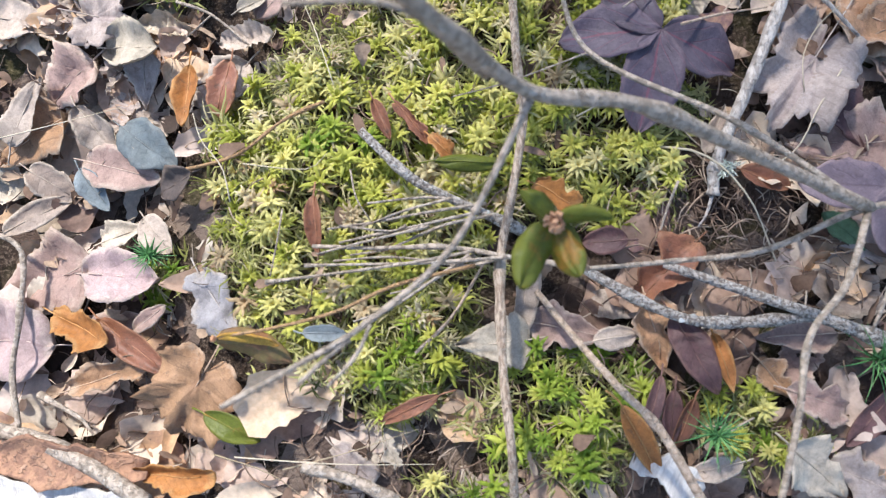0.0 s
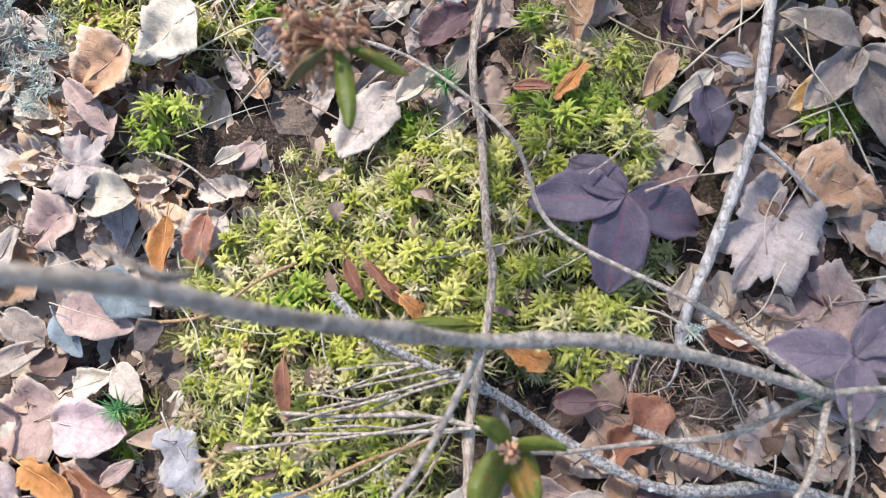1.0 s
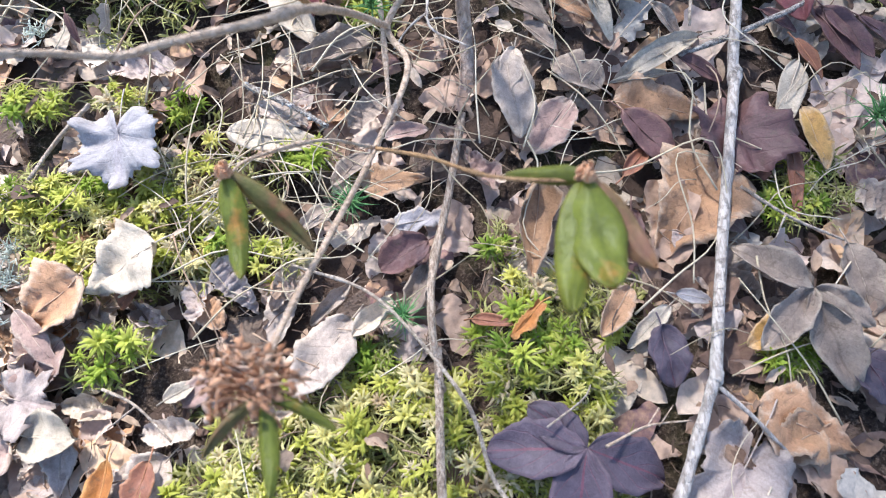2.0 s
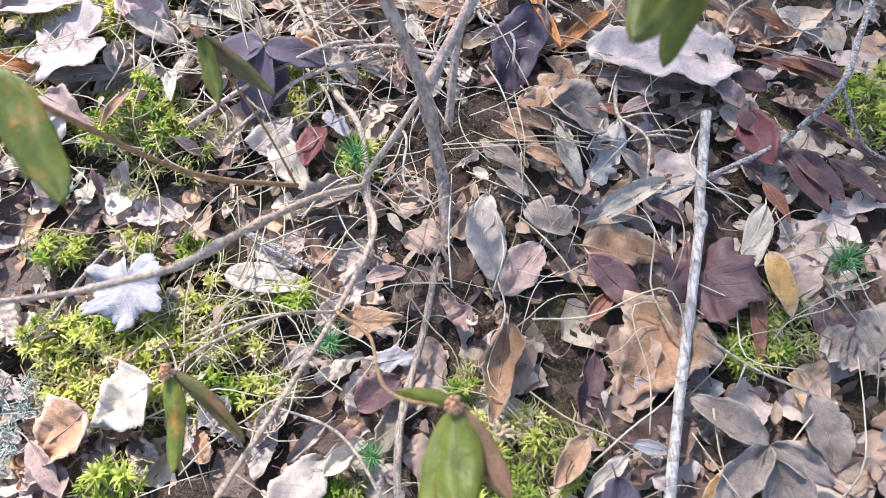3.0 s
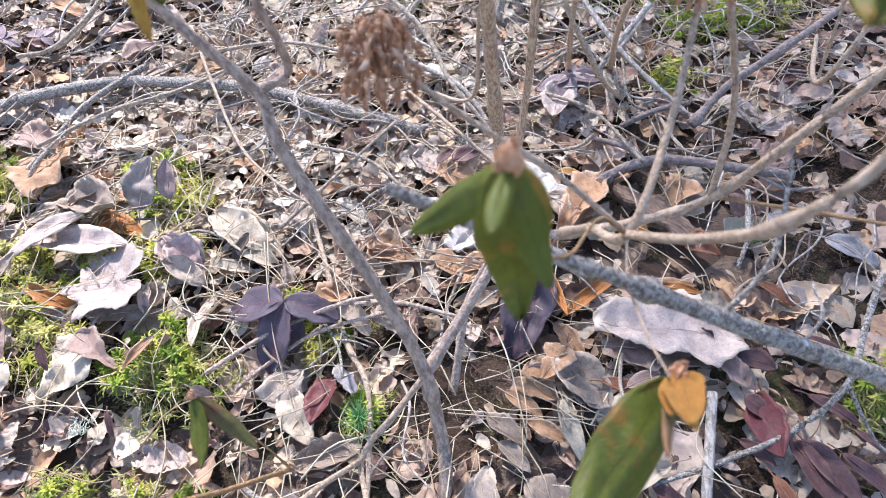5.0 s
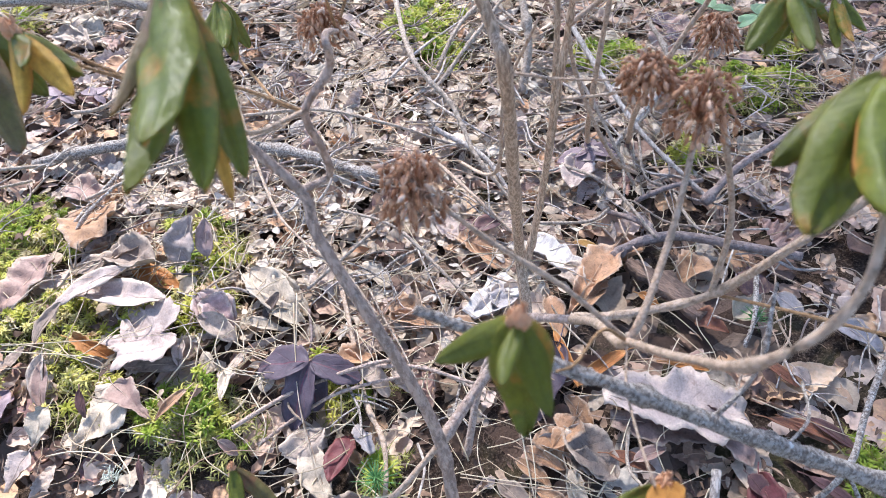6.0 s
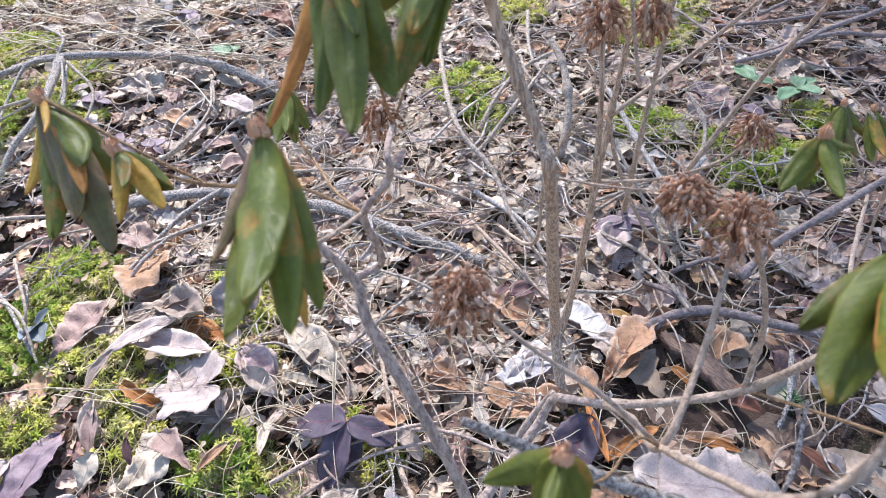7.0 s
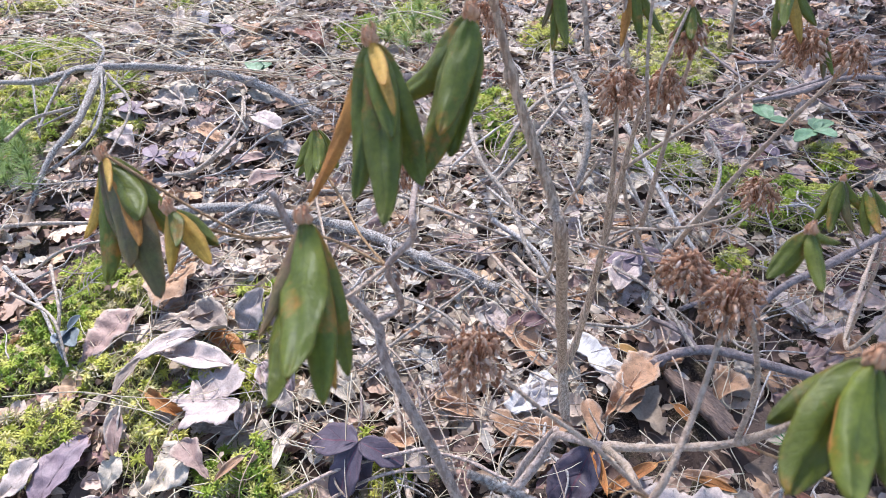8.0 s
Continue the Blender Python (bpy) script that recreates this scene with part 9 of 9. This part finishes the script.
def strew_leaves():
    """Single leaves lying loose on the litter."""
    rnd = random.Random(23)
    paints = ["tan", "greybrown", "mauve", "lilac", "beige", "beige", "plumbrown", "redbrown", "pale", "beige", "mauve", "tan", "pale", "lilac"]
    shapes = [("birch", 0.75), ("oval", 0.55), ("scrap", 0.7), ("lance", 0.35), ("oval", 0.5)]
    stock = []
    for i in range(42):
        s, w = shapes[i % 5]
        p = paints[i % len(paints)]
        L = rnd.uniform(0.028, 0.06)
        v, f, uv, ix = blade(s, L, L * w, rnd.uniform(0.2, 1.4), rnd.uniform(-0.1, 0.6), 0.18, i * 1.9, 24, 6, crease=0.14)
        line = [(0, -0.2 * L, 0), (0, -0.04 * L, 0)] + [v[q * 7 + 3] + Vector((0, 0, 0.0001)) for q in (2, 8, 14, 20)]
        rv, rf = tube(line, 0.0005, 0.0003, 5, 0.005, 0.1, i)
        stock.append((mesh("fallen_leaf", v, f, [PAINT[p], PAINT[p]], uv, ix), mesh("midrib", rv, rf, [PAINT[p]]), "%s %s, dry, curled on the litter" % (WORDS[p], SHAPES[s])))
    made = 0
    while made < 90:
        y = rnd.uniform(-0.25, 1.75)
        x = rnd.uniform(-1.2, 1.1)
        if not inside_view(x, y):
            continue
        v, kind = mossy(x, y)
        if v > -0.1 and rnd.random() < 0.93:
            continue
        me, spine, label = stock[rnd.randrange(len(stock))]
        ob = new("fallen_leaf", me)
        child("midrib", spine, ob)
        a = rnd.uniform(0, 6.3)
        way = Vector((math.cos(a), math.sin(a), rnd.uniform(-0.1, 0.35)))
        ob.matrix_basis = aimed((x, y, level(x, y) + rnd.uniform(0.005, 0.012)), way, rnd.uniform(-0.5, 0.5))
        tagged(ob, label, "leaf", "fallen leaves")
        made += 1


def strew_heaps():
    """Many more loose leaves, in heaps and spread out."""
    rnd = random.Random(29)
    paints = ["beige", "pale", "tan", "lilac", "greybrown", "mauve"]
    shapes = [("birch", 0.8), ("oval", 0.55), ("scrap", 0.7), ("birch", 0.65), ("lance", 0.35)]
    forms = []
    for i in range(30):
        sh, w = shapes[i % 5]
        v, f, uv, ix = blade(sh, 1.0, w, rnd.uniform(-0.6, 1.6), rnd.uniform(-0.3, 0.8), 0.18, i * 2.3, 24, 6, 0, 0.14)
        v = np.array([tuple(p) for p in v])
        v[:, 1] -= 0.5
        tri = [t for a, b, c, d in f for t in ((a, b, c), (a, c, d))]
        forms.append((v, np.array(tri), np.array(uv)))
    heaps = [(-0.3, 0.75, 0.25), (0.05, 0.85, 0.25), (-0.23, 0.21, 0.12), (0.2, 1.0, 0.25), (-0.1, 1.3, 0.3), (-0.35, 0.79, 0.2), (-0.23, 0.24, 0.1), (-0.6, 1.15, 0.3), (-0.3, 1.2, 0.3), (0.02, 1.2, 0.25), (-0.75, 1.5, 0.35), (-0.25, 1.55, 0.35)]
    places, index = [], []
    while len(places) < 760:
        if len(places) < 540:
            cx, cy, w = heaps[len(places) % len(heaps)]
            x, y = rnd.gauss(cx, w * 0.6), rnd.gauss(cy, w * 0.6)
            pick = rnd.choice((0, 0, 1, 1, 2, 3, 3))
        else:
            x, y, pick = rnd.uniform(-1.2, 1.1), rnd.uniform(-0.25, 1.75), rnd.randrange(6)
        v, kind = mossy(x, y)
        if not inside_view(x, y) or bare(x, y) or (v > -0.1 and rnd.random() < 0.9):
            continue
        places.append((x, y, level(x, y) + rnd.uniform(0.004, 0.013), rnd.uniform(0.028, 0.06), rnd.uniform(0, 6.3), abs(rnd.gauss(0, 0.28)), rnd.uniform(0, 6.3), rnd.randrange(30)))
        index.append(pick)
    strewn("loose_leaves", forms, settled(places, 0.35, 0.008), [PAINT[p] for p in paints], "loose dry beige, cream and lilac leaves in heaps", "leaf litter", index)


def strew_outer():
    """Leaf litter that goes on all round, thinning out away from the shrubs."""
    rnd = random.Random(53)
    forms = [litter_form(("birch", "scrap", "oval", "lance")[i % 4], rnd.uniform(0.4, 0.8), rnd.uniform(-0.6, 1.4), rnd.uniform(-0.4, 0.8), i * 1.9, 7, 4) for i in range(16)]
    places = []
    while len(places) < 9000:
        a, r = rnd.uniform(0, 6.3), 3.4 * rnd.random() ** 0.75
        x, y = r * math.cos(a), 0.7 + r * math.sin(a)
        if inside_view(x, y):
            continue
        places.append((x, y, level(x, y) + rnd.uniform(-0.003, 0.01), rnd.uniform(0.03, 0.065), rnd.uniform(0, 6.3), abs(rnd.gauss(0, 0.3)), rnd.uniform(0, 6.3), rnd.randrange(16)))
    strewn("outer_leaf_litter", forms, places, [LITTER], "brown and beige leaf litter spreading round the shrubs", "leaf litter")


def strew_flakes():
    """Cream scraps of leaves that lie in the sun, its brightness partly put into their colour."""
    rnd = random.Random(37)
    forms = [litter_form(("scrap", "lance", "oval", "birch")[i % 4], rnd.uniform(0.35, 0.8), rnd.uniform(-0.8, 1.6), rnd.uniform(-0.6, 0.9), i * 3.7, 8, 4) for i in range(20)]
    spots = [(0.02, 1.05), (-0.15, 1.15), (-0.55, 1.42), (-0.85, 1.5), (-0.27, 0.85), (-0.12, 0.73), (-0.40, 0.92), (-0.27, 0.80), (0.03, 0.75), (-0.71, 1.30), (-0.13, 1.42)]
    places = []
    while len(places) < 2300:
        cx, cy = spots[len(places) % len(spots)]
        x, y = rnd.gauss(cx, 0.09), rnd.gauss(cy, 0.1)
        v, kind = mossy(x, y)
        if v > 0.0 and rnd.random() < 0.8:
            continue
        places.append((x, y, level(x, y) + rnd.uniform(0.004, 0.014), rnd.uniform(0.01, 0.03), rnd.uniform(0, 6.3), rnd.gauss(0, 0.35), rnd.uniform(0, 6.3), rnd.randrange(20)))
    strewn("leaf_flakes", forms, settled(places, 0.3, 0.005), [SUNLIT_PALE], "cream flakes of old leaves, sunlit paleness put into their colour", "leaf litter")


def strew_crumbs():
    rnd = random.Random(31)
    forms = []
    for i in range(6):
        L = rnd.uniform(0.8, 1.2)
        b = rnd.uniform(-0.15, 0.15)
        v, f = tube([(0, -L / 2, 0), (b, 0, 0.05), (0, L / 2, 0)], 0.03, 0.016, 4, 0.6, 0.1, i)
        tri = []
        for q in f:
            tri += [(q[0], q[1], q[2]), (q[0], q[2], q[3])]
        forms.append((np.array([tuple(p) for p in v]), np.array(tri)))
    places = []
    while len(places) < 11000:
        y, x = rnd.uniform(-0.35, 1.9), rnd.uniform(-1.4, 1.2)
        if not inside_view(x, y):
            continue
        v, kind = mossy(x, y)
        if v > 0.1 and rnd.random() < 0.35:
            continue
        places.append((x, y, level(x, y) + rnd.uniform(-0.004, 0.006) + (0.014 * min(1.0, max(0.0, v) * 2)), rnd.uniform(0.008, 0.022), rnd.uniform(0, 6.3), rnd.gauss(0, 0.25), rnd.uniform(0, 6.3), rnd.randrange(6)))
    for cx, cy, n in ((0.08, -0.09, 190), (-0.01, -0.09, 160), (0.15, 0.05, 260), (0.19, 0.02, 120)):
        for _ in range(n):
            x, y = rnd.gauss(cx, 0.035), rnd.gauss(cy, 0.03)
            places.append((x, y, level(x, y) + rnd.uniform(0.001, 0.01), rnd.uniform(0.009, 0.02), rnd.uniform(0, 6.3), rnd.gauss(0, 0.25), rnd.uniform(0, 6.3), rnd.randrange(6)))
    strewn("needle_litter", forms, places, [CRUMBS], "brown needles, bits of bark and twig crumbs", "needles")


def strew_grass():
    rnd = random.Random(47)
    forms = []
    for i in range(20):
        b, c = rnd.uniform(-0.35, 0.35), rnd.uniform(-0.3, 0.3)
        if i > 11:
            b, c = b * 0.4, c * 0.4
        v, f = tube([(0, -0.5, 0), (b * 0.6, -0.17, rnd.uniform(0.02, 0.12)), (b + c, 0.17, rnd.uniform(0.02, 0.14)), (c, 0.5, 0)], 0.0078 if i < 12 else 0.005, 0.004 if i < 12 else 0.0025, 4, 0.1, 0.05, i)
        tri = []
        for q in f:
            tri += [(q[0], q[1], q[2]), (q[0], q[2], q[3])]
        forms.append((np.array([tuple(p) for p in v]), np.array(tri)))
    places = []
    tufts = [(0.05, 0.45, 0.18, 50), (-0.12, 0.5, 0.16, 42), (0.1, 0.6, 0.24, 40), (-0.2, 0.75, 0.3, 90), (0.0, 0.95, 0.6, 280), (0.1, 1.2, 0.6, 420), (-0.85, 1.35, 0.4, 60), (-1.0, 1.5, 0.45, 130), (-0.5, 1.65, 0.4, 16), (0.45, 1.1, 0.5, 150), (0.2, 0.3, 0.3, 50), (-0.08, 0.33, 0.1, 55), (-0.18, 0.66, 0.25, 90)]
    for cx, cy, sp, n in tufts:
        for _ in range(n):
            x, y = rnd.gauss(cx, sp * 0.5), rnd.gauss(cy, sp * 0.4)
            big = y > 1.1 and x < -0.3
            turn = rnd.gauss(1.45, 0.45) if big else rnd.uniform(0, 6.3)
            places.append((x, y, level(x, y) + rnd.uniform(0.006, 0.02) + (rnd.uniform(0, 0.05) if big else 0), rnd.uniform(0.05, 0.11) * (2.6 if big else 1), turn, rnd.gauss(0, 0.14), rnd.uniform(0, 6.3), 12 + rnd.randrange(8) if big else rnd.randrange(12)))
    strewn("dry_grass", forms, places, [STRAW], "thin straw coloured dry grass strands", "grass")


def strew_twigs():
    """Thin dead twigs lying loose, each a thing of its own; alike ones share a mesh."""
    rnd = random.Random(61)
    stock = []
    for i in range(12):
        L = rnd.uniform(0.07, 0.2)
        b, c = rnd.uniform(-0.2, 0.2) * L, rnd.uniform(-0.2, 0.2) * L
        pts = [(0, 0, 0), (b, L * 0.35, L * rnd.uniform(0, 0.1)), (c, L * 0.7, L * rnd.uniform(0, 0.12)), (b + c, L, L * rnd.uniform(0, 0.1))]
        r = rnd.uniform(0.0007, 0.0019)
        wood = WOOD[("silver", "white", "white", "violet", "twig", "lichen")[i % 6]]
        pieces = [tube(pts, r, r * 0.5, 6, 0.008, 0.15, i, 0.6)]
        v, f = joined(pieces)
        sides = []
        for k in range(rnd.randrange(1, 4)):
            s = Vector(pts[1]).lerp(Vector(pts[2]), rnd.random())
            e = s + Vector((rnd.choice((-1, 1)) * L * rnd.uniform(0.15, 0.3), L * rnd.uniform(0.1, 0.25), L * rnd.uniform(-0.02, 0.1)))
            v2, f2 = tube([s, s.lerp(e, 0.5) + Vector((0, 0, 0.003)), e], r * 0.6, r * 0.35, 5, 0.008, 0.15, i + k, 0.5)
            sides.append(mesh("side_twig", v2, f2, [wood]))
        stock.append((mesh("fallen_twig", v, f, [wood]), sides))
    made = 0
    while made < 170:
        y = 0.45 + 1.25 * rnd.random() ** 0.8
        x = rnd.gauss(0.0, 0.25 + 0.3 * y)
        if not inside_view(x, y) or (y < 0.55 and rnd.random() < 0.6):
            continue
        me, sides = stock[rnd.randrange(12)]
        ob = tagged(new("fallen_twig", me), "thin pale dead twig lying on leaf litter", "twig", "loose dead twigs")
        a = rnd.uniform(0, 6.3)
        ob.matrix_basis = aimed((x, y, level(x, y) + rnd.uniform(0.008, 0.02)), Vector((math.cos(a), math.sin(a), rnd.uniform(-0.05, 0.25))), rnd.uniform(-1, 1))
        for q in sides:
            child("side_twig", q, ob)
        made += 1


def strew_twig_litter():
    """Countless thin bleached twig ends, crossing each other over the leaves."""
    rnd = random.Random(71)
    forms = []
    for i in range(14):
        b, c = rnd.uniform(-0.16, 0.16), rnd.uniform(-0.16, 0.16)
        v, f = tube([(0, -0.5, 0), (b, -0.15, rnd.uniform(0, 0.06)), (c, 0.2, rnd.uniform(0, 0.08)), (b + c, 0.5, rnd.uniform(-0.03, 0.03))], rnd.uniform(0.007, 0.013), 0.005, 5, 0.09, 0.2, i, 0.5)
        tri = [t for q in f for t in [(q[0], q[k], q[k + 1]) for k in range(1, len(q) - 1)]]
        forms.append((np.array([tuple(p) for p in v]), np.array(tri)))
    places, index = [], []
    while len(places) < 1250:
        y = rnd.uniform(0.85, 1.75) if rnd.random() < 0.93 else rnd.uniform(0.6, 0.85)
        x = rnd.gauss(0.08 - 0.12 * y, 0.22 + 0.34 * y)
        if not inside_view(x, y):
            continue
        places.append((x, y, level(x, y) + rnd.uniform(0.006, 0.024), rnd.uniform(0.05, 0.15), rnd.uniform(0, 6.3), rnd.gauss(0, 0.13), rnd.uniform(0, 6.3), rnd.randrange(14)))
        index.append(rnd.choice((0, 0, 1, 1, 2, 3)))
    strewn("twig_litter", forms, places, [WOOD["silver"], WOOD["white"], WOOD["twig"], WOOD["violet"]], "thin bleached dead twig ends strewn over leaves", "twigs", index)


grow_moss()
strew_twig_litter()
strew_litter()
strew_fragments()
strew_crumbs()
strew_grass()
strew_leaves()
strew_heaps()
strew_flakes()
strew_outer()
strew_twigs()
